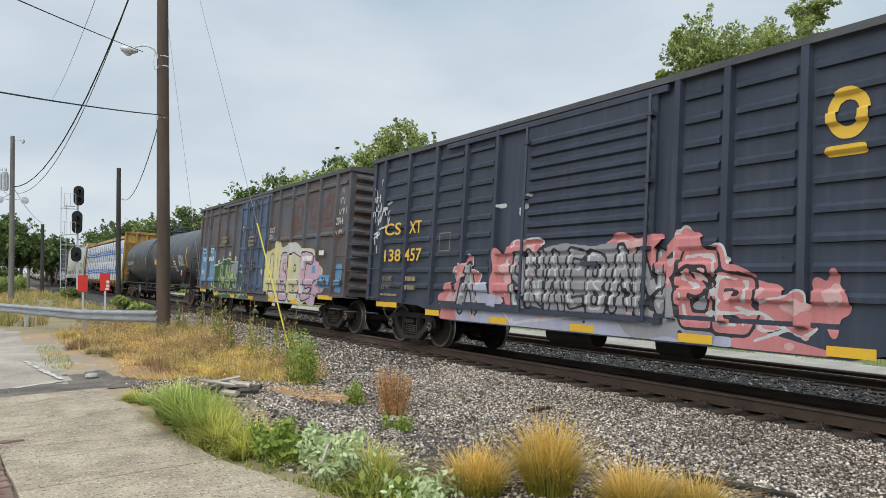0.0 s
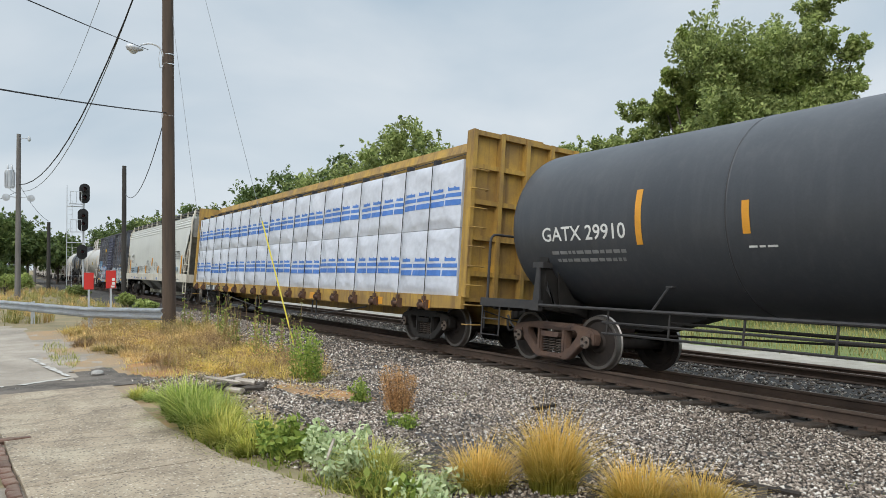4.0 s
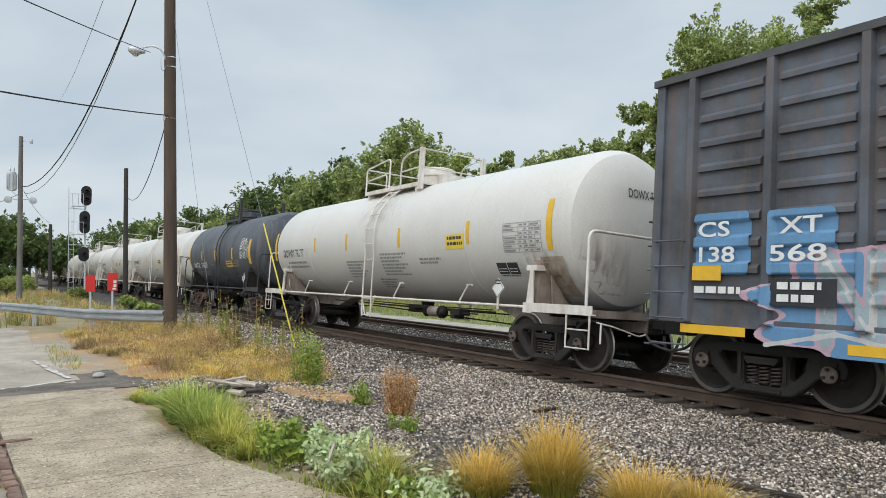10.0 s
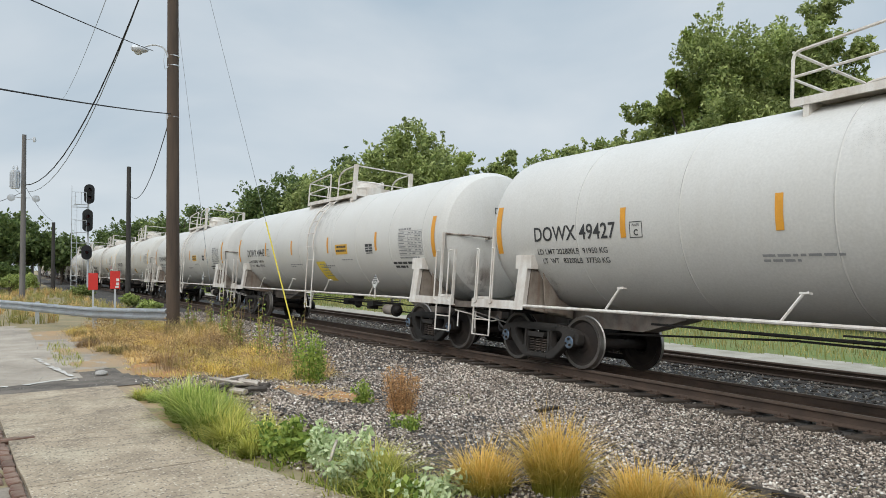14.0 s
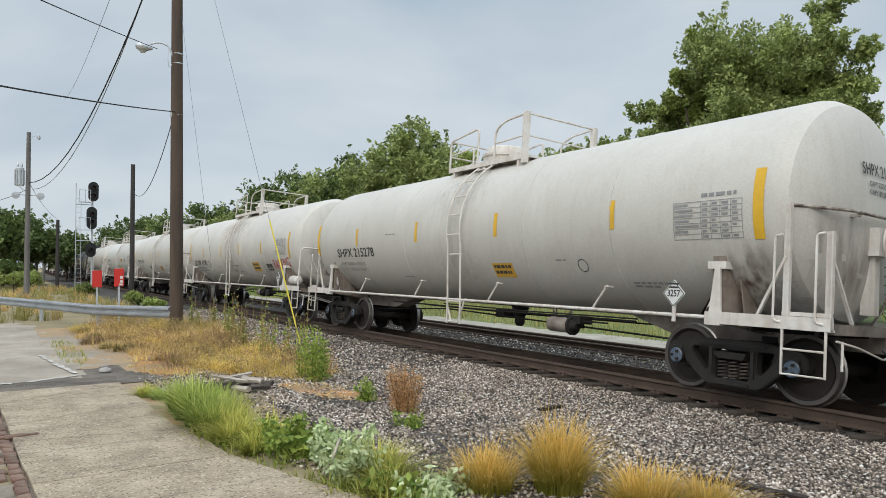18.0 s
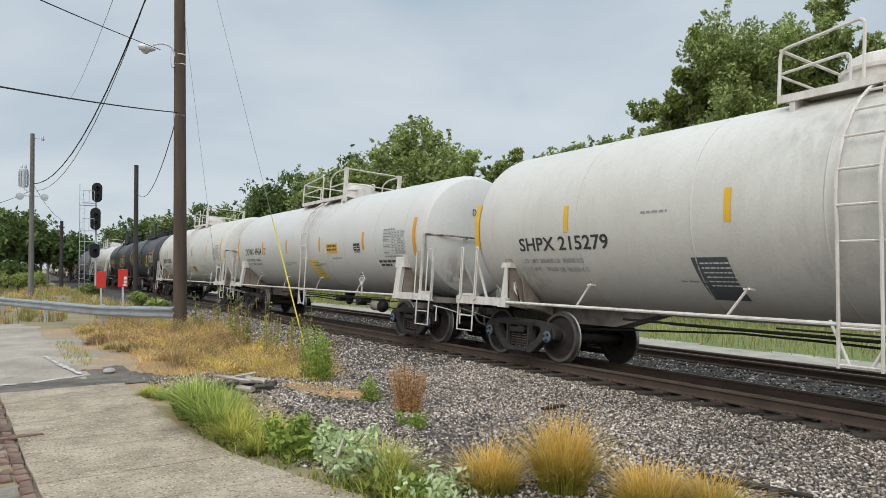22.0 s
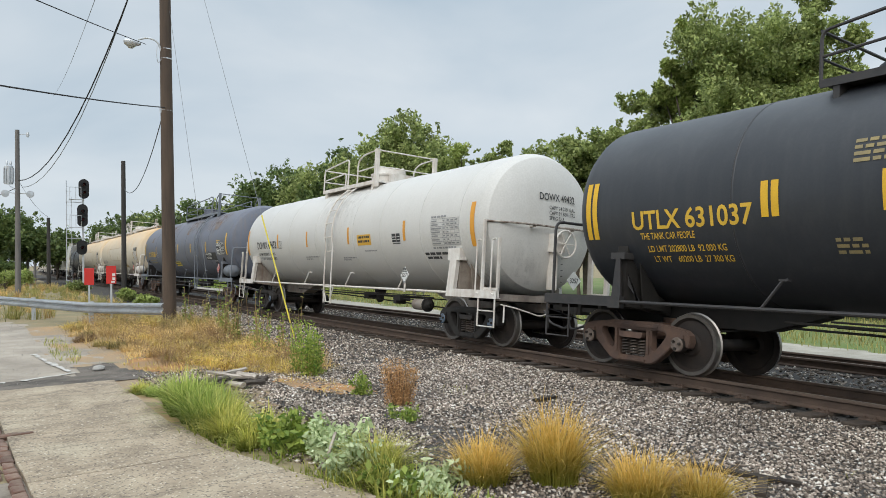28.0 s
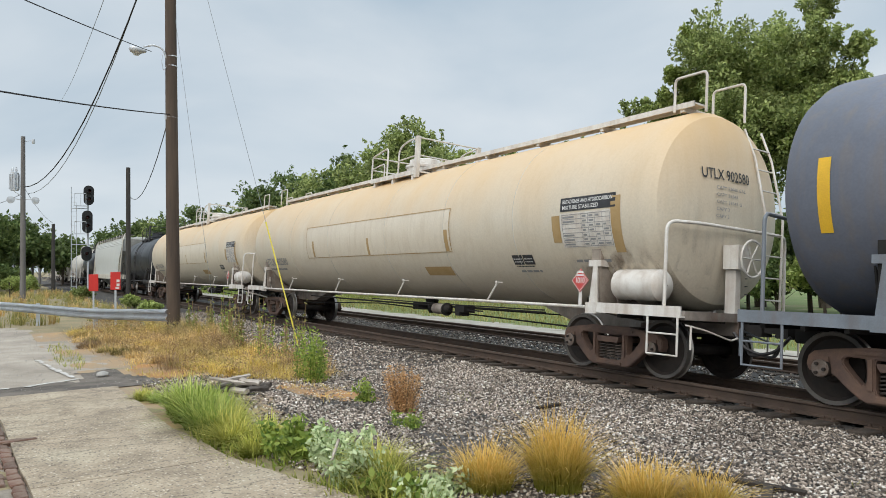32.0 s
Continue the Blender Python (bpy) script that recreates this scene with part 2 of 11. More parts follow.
M_truckiron = mat("dusty_cast_steel", (0.034, 0.029, 0.026), (0.02, 0.018, 0.016), 0.75, scale=4, fine=60, amount=0.8, bump=0.12, rnd=0.35)
M_truckrust = mat("rusty_cast_steel", (0.14, 0.085, 0.06), (0.085, 0.055, 0.045), 0.8, scale=4, fine=60, amount=0.8, bump=0.12, rnd=0.2)
M_wheel = mat("wheel_steel_dark", (0.022, 0.018, 0.016), (0.036, 0.026, 0.021), 0.75, metal=0.1, scale=4, fine=50, amount=0.7, bump=0.05)
M_tread = mat("polished_wheel_tread", (0.36, 0.34, 0.32), (0.25, 0.23, 0.21), 0.4, metal=0.9, scale=6, fine=80, amount=0.5, bump=0.02)
M_capblue = mat("blue_bearing_cap", (0.07, 0.12, 0.19), (0.16, 0.18, 0.2), 0.5, metal=0.3, scale=20, fine=90, amount=0.7, bump=0.05)
M_spring = mat("spring_steel", (0.06, 0.05, 0.045), (0.11, 0.085, 0.07), 0.6, metal=0.4, scale=8, fine=60, amount=0.7, bump=0.05)
M_blackiron = mat("black_painted_iron", (0.03, 0.03, 0.032), (0.05, 0.045, 0.043), 0.55, scale=4, fine=60, amount=0.6, bump=0.05)
M_greyfit = mat("blue_grey_fittings_paint", (0.19, 0.215, 0.245), (0.14, 0.155, 0.175), 0.55, scale=3, fine=60, amount=0.6, bump=0.05, streak=RUST, streak_amt=0.25)
M_rail = mat("rusty_rail_steel", (0.09, 0.06, 0.044), (0.06, 0.041, 0.031), 0.75, metal=0.0, scale=2.5, fine=60, amount=0.8, bump=0.1)
M_railtop = mat("worn_rail_head", (0.20, 0.155, 0.125), (0.15, 0.115, 0.09), 0.5, metal=0.5, scale=3, fine=60, amount=0.5, bump=0.03)
M_tie = mat("creosoted_timber", (0.035, 0.027, 0.022), (0.065, 0.05, 0.038), 0.9, scale=5, fine=50, amount=0.8, bump=0.3, rnd=0.3, squash=(1, 0.2, 1))
M_orange = mat("orange_reflector", (0.72, 0.33, 0.035), (0.6, 0.27, 0.03), 0.4, scale=4, fine=60, amount=0.5, bump=0.0)
M_refyellow = mat("yellow_reflector", (0.75, 0.45, 0.03), (0.62, 0.36, 0.03), 0.4, scale=4, fine=60, amount=0.5, bump=0.0)
M_ink = mat("black_lettering", (0.03, 0.03, 0.032), (0.06, 0.06, 0.06), 0.6, scale=4, fine=60, amount=0.5, bump=0.0)
M_inkgrey = mat("faded_black_lettering", (0.22, 0.22, 0.225), (0.30, 0.30, 0.30), 0.6, scale=4, fine=60, amount=0.5, bump=0.0)
M_letyellow = mat("yellow_lettering", (0.72, 0.46, 0.05), (0.6, 0.37, 0.05), 0.55, scale=4, fine=60, amount=0.6, bump=0.0)
M_letwhite = mat("white_lettering", (0.75, 0.75, 0.73), (0.6, 0.6, 0.58), 0.55, scale=4, fine=60, amount=0.6, bump=0.0)
M_letfade = mat("faded_red_lettering", (0.135, 0.05, 0.042), (0.10, 0.075, 0.075), 0.65, scale=1.6, fine=40, amount=0.8, bump=0.0)
M_letdim = mat("dim_yellow_lettering", (0.30, 0.24, 0.11), (0.2, 0.17, 0.1), 0.6, scale=4, fine=60, amount=0.8, bump=0.0)



# ---- mesh helpers ----
def part(name, bm, material, parent=None, label="", smooth=True, angle=35):
    """Links a bmesh as one mesh object under a thing or part; material may be a list for several slots."""
    me = bpy.data.meshes.new(name)
    bm.to_mesh(me)
    bm.free()
    for m in material if isinstance(material, (list, tuple)) else (material,):
        me.materials.append(m)
    if smooth:
        me.shade_smooth()
        me.set_sharp_from_angle(angle=radians(angle))
    ob = new(name, me)
    ob.parent = parent
    if label:
        ob["label"] = label
    return ob


def raw(name, verts, faces, material, parent=None, label="", smooth=False):
    """One mesh object straight from arrays."""
    me = bpy.data.meshes.new(name)
    verts, faces = np.asarray(verts, np.float32), np.asarray(faces, np.int32)
    k = faces.shape[1]
    me.vertices.add(len(verts))
    me.vertices.foreach_set("co", verts.ravel())
    me.loops.add(faces.size)
    me.loops.foreach_set("vertex_index", faces.ravel())
    me.polygons.add(len(faces))
    me.polygons.foreach_set("loop_start", np.arange(0, faces.size, k, dtype=np.int32))
    me.polygons.foreach_set("loop_total", np.full(len(faces), k, np.int32))
    if smooth:
        me.polygons.foreach_set("use_smooth", np.ones(len(faces), bool))
    me.update(calc_edges=True)
    for m in material if isinstance(material, (list, tuple)) else (material,):
        me.materials.append(m)
    ob = new(name, me)
    ob.parent = parent
    if label:
        ob["label"] = label
    return ob


def box(bm, x0, x1, y0, y1, z0, z1, mi=0):
    v = [bm.verts.new((x, y, z)) for x in (x0, x1) for y in (y0, y1) for z in (z0, z1)]
    for q in ((0, 1, 3, 2), (4, 6, 7, 5), (0, 4, 5, 1), (2, 3, 7, 6), (0, 2, 6, 4), (1, 5, 7, 3)):
        bm.faces.new([v[i] for i in q]).material_index = mi
    return v


def prism(bm, poly, axis, a, b, mi=0):
    """A 2-D outline drawn out along an axis: 'y' takes (x, z) points, 'x' takes (y, z), 'z' takes (x, y)."""
    def put(p, c):
        return {"y": (p[0], c, p[1]), "x": (c, p[0], p[1]), "z": (p[0], p[1], c)}[axis]
    lo = [bm.verts.new(put(p, a)) for p in poly]
    hi = [bm.verts.new(put(p, b)) for p in poly]
    k = len(poly)
    fs = [bm.faces.new(lo), bm.faces.new(hi[::-1])]
    fs += [bm.faces.new((lo[i], hi[i], hi[(i + 1) % k], lo[(i + 1) % k])) for i in range(k)]
    for f in fs:
        f.material_index = mi
    return fs


def pipe(bm, pts, r, n=7, closed=False, mi=0):
    """A tube along a bent line."""
    pts = [Vector(p) for p in pts]
    rings = []
    k = len(pts)
    side = None
    for i, p in enumerate(pts):
        a = pts[(i - 1) % k] if closed or i else p
        b = pts[(i + 1) % k] if closed or i < k - 1 else p
        d = (b - a).normalized()
        if side is None:
            side = d.orthogonal().normalized()
        side = (side - d * side.dot(d)).normalized()
        up = d.cross(side)
        rings.append([bm.verts.new(p + (side * math.cos(2 * math.pi * j / n) + up * math.sin(2 * math.pi * j / n)) * r) for j in range(n)])
    for i in range(k if closed else k - 1):
        a, b = rings[i], rings[(i + 1) % k]
        for j in range(n):
            bm.faces.new((a[j], a[(j + 1) % n], b[(j + 1) % n], b[j])).material_index = mi
    if not closed:
        bm.faces.new(rings[0][::-1]).material_index = mi
        bm.faces.new(rings[-1]).material_index = mi


def rounded(pts, r=0.12, n=4):
    """A polyline with its corners rounded."""
    pts = [Vector(p) for p in pts]
    out = [pts[0]]
    for a, b, c in zip(pts, pts[1:], pts[2:]):
        ra = min(r, (a - b).length * 0.45, (c - b).length * 0.45)
        p, q = b + (a - b).normalized() * ra, b + (c - b).normalized() * ra
        for i in range(n + 1):
            t = i / n
            out.append(p * (1 - t) ** 2 + b * 2 * t * (1 - t) + q * t * t)
    out.append(pts[-1])
    return out


def lathe(bm, prof, n, axis="x", centre=(0, 0, 0), mi=0, caps=True):
    """A profile of (along, radius) turned round an axis through centre."""
    cx, cy, cz = centre
    rings = []
    for a, r in prof:
        ring = []
        for j in range(n):
            c, s = math.cos(2 * math.pi * j / n) * r, math.sin(2 * math.pi * j / n) * r
            ring.append(bm.verts.new({"x": (cx + a, cy + c, cz + s), "y": (cx + s, cy + a, cz + c), "z": (cx + c, cy + s, cz + a)}[axis]))
        rings.append(ring)
    for i in range(len(rings) - 1):
        m = mi[i] if isinstance(mi, (list, tuple)) else mi
        for j in range(n):
            bm.faces.new((rings[i][j], rings[i][(j + 1) % n], rings[i + 1][(j + 1) % n], rings[i + 1][j])).material_index = m
    if caps:
        bm.faces.new(rings[0][::-1]).material_index = mi[0] if isinstance(mi, (list, tuple)) else mi
        bm.faces.new(rings[-1]).material_index = mi[-1] if isinstance(mi, (list, tuple)) else mi
    return rings


TEXTS = {}


def letters(body, height, align="LEFT", fat=0.0, narrow=1.0):
    """Flat letter outlines as (verts, faces) in the plane, capital height as given, from the built-in font."""
    key = (body, fat)
    if key not in TEXTS:
        cu = bpy.data.curves.new("lettering", "FONT")
        cu.body, cu.size, cu.offset, cu.resolution_u, cu.fill_mode = body, 1.0, fat, 3, "FRONT"
        ob = bpy.data.objects.new("lettering", cu)
        scene.collection.objects.link(ob)
        bpy.context.view_layer.update()
        me = bpy.data.meshes.new_from_object(ob.evaluated_get(bpy.context.evaluated_depsgraph_get()))
        vs = [tuple(v.co) for v in me.vertices]
        fs = [tuple(p.vertices) for p in me.polygons]
        bpy.data.objects.remove(ob)
        bpy.data.curves.remove(cu)
        bpy.data.meshes.remove(me)
        TEXTS[key] = (vs, fs)
    vs, fs = TEXTS[key]
    k = height / 0.7
    w = max(v[0] for v in vs) if vs else 0
    sh = {"LEFT": 0, "CENTER": w / 2, "RIGHT": w}[align]
    return [((v[0] - sh) * k * narrow, v[1] * k) for v in vs], fs



# ---- the line: two canted tracks on a wide curve ----
CURVE, TRACK_Y, CANT, SPEED = 0.000156, 9.549, 4.676, 10.565
SIN_C, COS_C = math.sin(radians(CANT)), math.cos(radians(CANT))


def line_at(s, off=0.0):
    """Place on the line s metres along it, off metres to the far side, and its heading in radians."""
    a = s * CURVE
    return math.sin(a) / CURVE - off * math.sin(a), TRACK_Y + (1 - math.cos(a)) / CURVE + off * math.cos(a), a


def line_y(x):
    return TRACK_Y + x * x * CURVE / 2


# ---- ground ----
def stony(name, stops):
    """Crushed stone: a colour of its own for every stone, from dark to almost white."""
    m = mat(name, (0.3, 0.3, 0.3), None, 0.85, scale=8, fine=70, amount=0.5, bump=0.1)
    nt = m.node_tree
    n, lk = nt.nodes.new, nt.links.new
    bs = nt.nodes["Principled BSDF"]
    ramp = n("ShaderNodeValToRGB")
    el = ramp.color_ramp.elements
    el[0].position, el[1].position = 0.0, 1.0
    while len(el) < len(stops):
        el.new(0.5)
    for e, (p, c) in zip(el, stops):
        e.position = p
    for e, (p, c) in zip(el, stops):
        e.color = (*c, 1)
    lk(n("ShaderNodeNewGeometry").outputs["Random Per Island"], ramp.inputs["Fac"])
    tc = n("ShaderNodeTexCoord")
    nz = n("ShaderNodeTexNoise")
    nz.inputs["Scale"].default_value, nz.inputs["Detail"].default_value = 1.1, 5
    lk(tc.outputs["Object"], nz.inputs["Vector"])
    mr = n("ShaderNodeMapRange")
    mr.inputs["From Min"].default_value, mr.inputs["From Max"].default_value = 0.35, 0.65
    mr.inputs["To Min"].default_value, mr.inputs["To Max"].default_value = 0.72, 1.12
    lk(nz.outputs["Fac"], mr.inputs["Value"])
    mx = n("ShaderNodeMix")
    mx.data_type, mx.blend_type = "RGBA", "MULTIPLY"
    mx.inputs["Factor"].default_value = 1
    lk(ramp.outputs["Color"], mx.inputs["A"])
    lk(mr.outputs["Result"], mx.inputs["B"])
    lk(mx.outputs["Result"], bs.inputs["Base Color"])
    return m


def cracked(name):
    """Old concrete: pale scoured patches, exposed aggregate and fine cracks."""
    m = mat(name, (0.40, 0.322, 0.23), (0.265, 0.21, 0.148), 0.9, scale=2.2, fine=70, amount=0.9, bump=0.35)
    nt = m.node_tree
    n, lk = nt.nodes.new, nt.links.new
    bs = nt.nodes["Principled BSDF"]
    base = bs.inputs["Base Color"].links[0].from_socket
    tc = n("ShaderNodeTexCoord")

    def layer(src, lo, hi, colour, amt, last):
        r = n("ShaderNodeMapRange")
        r.inputs["From Min"].default_value, r.inputs["From Max"].default_value = lo, hi
        r.inputs["To Min"].default_value, r.inputs["To Max"].default_value = 0.0, amt
        lk(src, r.inputs["Value"])
        mx = n("ShaderNodeMix")
        mx.data_type = "RGBA"
        mx.inputs["B"].default_value = (*colour, 1)
        lk(r.outputs["Result"], mx.inputs["Factor"])
        lk(last, mx.inputs["A"])
        return mx.outputs["Result"]
    pale = n("ShaderNodeTexNoise")
    pale.inputs["Scale"].default_value, pale.inputs["Detail"].default_value = 0.8, 7
    lk(tc.outputs["Object"], pale.inputs["Vector"])
    base = layer(pale.outputs["Fac"], 0.52, 0.70, (0.52, 0.45, 0.33), 0.6, base)
    agg = n("ShaderNodeTexVoronoi")
    agg.inputs["Scale"].default_value = 62
    lk(tc.outputs["Object"], agg.inputs["Vector"])
    sep = n("ShaderNodeSeparateColor")
    lk(agg.outputs["Color"], sep.inputs["Color"])
    base = layer(sep.outputs["Red"], 0.90, 0.97, (0.60, 0.53, 0.42), 0.7, base)
    base = layer(sep.outputs["Green"], 0.8, 0.95, (0.10, 0.082, 0.065), 0.8, base)
    wp = n("ShaderNodeMapping")
    wp.inputs["Scale"].default_value = (1.05, 0.3, 1.0)
    wp.inputs["Rotation"].default_value = (0, 0, radians(-14))
    lk(tc.outputs["Object"], wp.inputs["Vector"])
    jit = n("ShaderNodeTexNoise")
    jit.inputs["Scale"].default_value, jit.inputs["Detail"].default_value = 5.0, 6
    lk(tc.outputs["Object"], jit.inputs["Vector"])
    add = n("ShaderNodeVectorMath")
    add.operation = "MULTIPLY_ADD"
    add.inputs[1].default_value = (0.22, 0.22, 0.0)
    lk(jit.outputs["Color"], add.inputs[0])
    lk(wp.outputs["Vector"], add.inputs[2])
    vo = n("ShaderNodeTexVoronoi")
    vo.feature = "DISTANCE_TO_EDGE"
    vo.inputs["Scale"].default_value = 0.9
    lk(add.outputs["Vector"], vo.inputs["Vector"])
    base = layer(vo.outputs["Distance"], 0.05, 0.0, (0.17, 0.14, 0.104), 0.16, base)
    base = layer(vo.outputs["Distance"], 0.012, 0.004, (0.07, 0.058, 0.046), 0.3, base)
    lk(base, bs.inputs["Base Color"])
    return m


M_earth = mat("dry_grassy_earth", (0.3, 0.237, 0.138), (0.213, 0.181, 0.1), 0.95, scale=0.9, fine=18, amount=0.9, bump=0.6)
# ballast sheet coloured dark, as the shade in the gaps between its stones
M_ballast = mat("grey_ballast", (0.085, 0.077, 0.07), (0.045, 0.041, 0.038), 0.95, scale=1.0, fine=34, amount=0.8, bump=1.0)
M_stone = stony("ballast_stone", ((0.0, (0.03, 0.023, 0.018)), (0.4, (0.20, 0.16, 0.128)), (0.74, (0.41, 0.338, 0.276)), (0.92, (0.68, 0.60, 0.515)), (1.0, (0.82, 0.80, 0.75))))
# oily stones, with some of the shade under the train in their colour
M_stonedirty = stony("oily_ballast_stone", ((0.0, (0.012, 0.010, 0.009)), (0.5, (0.034, 0.028, 0.024)), (0.85, (0.075, 0.064, 0.055)), (1.0, (0.2, 0.18, 0.155))))
M_concrete = cracked("worn_concrete")
M_asphalt = mat("grey_gravelly_asphalt", (0.42, 0.365, 0.30), (0.26, 0.222, 0.178), 0.95, scale=0.8, fine=50, amount=0.8, bump=0.4)
M_dirt = mat("rusty_bare_dirt", (0.40, 0.26, 0.135), (0.28, 0.225, 0.16), 0.95, scale=0.8, fine=40, amount=0.7, bump=0.4)
M_pale = mat("pale_gravel_road", (0.44, 0.41, 0.355), (0.29, 0.27, 0.225), 0.95, scale=1.5, fine=40, amount=0.7, bump=0.4)
M_lawn = mat("green_grass_ground", (0.13, 0.185, 0.055), (0.18, 0.20, 0.075), 0.95, scale=0.6, fine=15, amount=0.9, bump=0.5)


def ground_z(x, y):
    d = line_y(x) - y          # towards the camera's side
    pts = [(-400, -0.6), (-12, -0.6), (-8.2, -0.52), (-6.6, -0.5), (-5.7, -0.52), (-3.4, -0.40), (-1.4, -0.36), (1.3, -0.21), (2.2, -0.24), (4.2, -0.17), (6.2, -0.06), (7.2, -0.05), (400, -0.05)]
    for (a, za), (b, zb) in zip(pts, pts[1:]):
        if d <= b:
            return za + (zb - za) * (d - a) / (b - a)
    return -0.05


def spaced(a, b, fine0, fine1, step, far):
    """Grid lines: fine between fine0 and fine1, ever wider outside."""
    out = list(np.arange(fine0, fine1 + 1e-6, step))
    g = step
    while out[-1] < b:
        g *= 1.35
        out.append(out[-1] + g)
    g = step
    while out[0] > a:
        g *= 1.35
        out.insert(0, out[0] - g)
    return out


def sheet(name, xs, ys, lift, material, keep=None, bumpy=0.0, kind="structure", label="", category="ground"):
    """A ground sheet over grid lines; keep(x, y) says which cells belong to it."""
    idx = {}
    vs, fs = [], []

    def vert(i, j):
        if (i, j) not in idx:
            x, y = xs[i], ys[j]
            idx[i, j] = len(vs)
            vs.append((x, y, ground_z(x, y) + lift + (noise.noise((x * 1.7, y * 1.7, 3)) * bumpy if bumpy else 0)))
        return idx[i, j]
    for i in range(len(xs) - 1):
        for j in range(len(ys) - 1):
            if keep is None or keep((xs[i] + xs[i + 1]) / 2, (ys[j] + ys[j + 1]) / 2):
                fs.append((vert(i, j), vert(i + 1, j), vert(i + 1, j + 1), vert(i, j + 1)))
    ob = raw(name, vs, fs, material, smooth=True)
    return tagged(ob, label, category, kind=kind)


sheet("ground", spaced(-2500, 2500, -60, 10, 1.5, 1), spaced(-2500, 2500, -6, 22, 0.5, 1), 0.0, M_earth, label="dry grassy earth that reaches the horizon", bumpy=0.02)


def wob(x, y, k, a):
    return noise.noise((x * k, y * k, 7.3)) * a


bx = spaced(-300, 160, -30, 4, 0.35, 1)


def on_ballast(x, y):
    d = line_y(x) - y + wob(x, y, 0.5, 0.5) + wob(x, y, 2.1, 0.25)
    near = 4.3 if x < -16 else (4.9 if x < -11.5 else 6.4 + min(max((x + 11.5) * 0.05, 0), 0.4))
    return -5.9 < d < near


sheet("ballast", bx, list(np.arange(2.0, 22.0, 0.28)), 0.015, M_ballast, on_ballast, 0.012, label="grey crushed-stone ballast under and beside the tracks")
sheet("gravel_road", spaced(-260, 120, -30, 2, 0.7, 1), list(np.arange(14.6, 23, 0.3)), 0.02, M_pale,
      lambda x, y: -7.6 < line_y(x) - y + wob(x, y, 0.6, 0.35) < -5.7, 0.01, label="pale gravel road beside the far track", category="road")
sheet("lawn", spaced(-300, 200, -40, 20, 1.0, 1), list(np.arange(16, 60, 0.8)), 0.015, M_lawn,
      lambda x, y: line_y(x) - y + wob(x, y, 0.4, 0.4) < -7.4, 0.03, label="rough green grass beyond the gravel road")
# bare ground and asphalt on the camera's side
def asphalt_lot():
    """The lot: its far edge wanders and crumbles into the dirt."""
    vs, fs = [], []
    xs = list(np.arange(-27.0, -11.6, 0.12))
    for x in xs:
        edge = 1.75 + wob(x, 2.0, 0.6, 0.6) + wob(x, 5.0, 2.4, 0.16) + wob(x, 7.0, 7.0, 0.06) + (-0.9 if x < -21 else 0)
        for j in range(9):
            y = -14 + (edge + 14) * (j / 8) ** 0.35
            vs.append((x + wob(x, y, 0.4, 0.1), y, ground_z(x, y) + 0.012 - (0.006 if j == 8 else 0)))
    for i in range(len(xs) - 1):
        for j in range(8):
            k = i * 9 + j
            fs.append((k, k + 9, k + 10, k + 1))
    tagged(raw("asphalt_lot", vs, fs, M_asphalt, smooth=True), "worn grey asphalt strewn with gravel", "asphalt", kind="structure")


asphalt_lot()
M_darkgravel = mat("dark_crumbled_gravel", (0.17, 0.145, 0.12), (0.085, 0.072, 0.06), 0.95, scale=2.5, fine=45, amount=0.9, bump=0.8)
M_rustdirt = mat("orange_rusty_dirt", (0.40, 0.205, 0.075), (0.30, 0.20, 0.11), 0.95, scale=1.8, fine=45, amount=0.9, bump=0.5)


def in_rust(x, y):
    """Where iron-stained dirt lies bare."""
    a = ((x + 13.5) / 1.1) ** 2 + ((y - 2.55) / 0.42) ** 2
    u, v = (x + 9.95) * 0.95 + (y - 4.2) * 0.3, (y - 4.2) * 0.95 - (x + 9.95) * 0.3
    return min(a, (u / 1.0) ** 2 + (v / 0.42) ** 2) + wob(x, y, 2.3, 0.5) + wob(x, y, 6.0, 0.3) < 1


sheet("gravel_strip", list(np.arange(-14.6, -11.9, 0.09)), list(np.arange(-2.0, 2.5, 0.09)), 0.02, M_darkgravel,
      lambda x, y: (x > -12.95 + wob(x, y, 1.5, 0.3) + wob(x, y, 6.0, 0.12) and y < 2.3) or (1.3 < y + wob(x, y, 2.0, 0.2) < 2.0 and x > -14.2 + wob(x, y, 3.0, 0.4)), 0.012, label="dark crumbled gravel between the asphalt and the walk", category="gravel")
sheet("rusty_dirt", list(np.arange(-15.2, -8.4, 0.09)), list(np.arange(1.7, 5.2, 0.09)), 0.021, M_rustdirt, in_rust, 0.012, label="bare orange iron-stained dirt", category="dirt")
sheet("bare_dirt", list(np.arange(-24, -8.3, 0.25)), list(np.arange(1.0, 6.2, 0.2)), 0.007, M_dirt,
      None, 0.02, label="rust-brown bare dirt along the verge", category="dirt")


def slab_edge(x):
    """Far edge of the concrete walk at x."""
    pts = [(-11.9, 1.66), (-9.5, 1.70), (-7.85, 1.79), (-6.8, 1.91), (-6.14, 2.07), (-5.66, 2.2), (-5.2, 2.33), (-3.5, 2.9), (-1.0, 3.8), (4.0, 5.2)]
    for (a, ya), (b, yb) in zip(pts, pts[1:]):
        if x <= b:
            return ya + (yb - ya) * (x - a) / (b - a)
    return 3.4


def slab_inner(x):
    """Inner edge of the concrete walk, where the brick edging runs."""
    return 0.0 + (x + 12.0) * 0.052 if x < -6.0 else 0.312


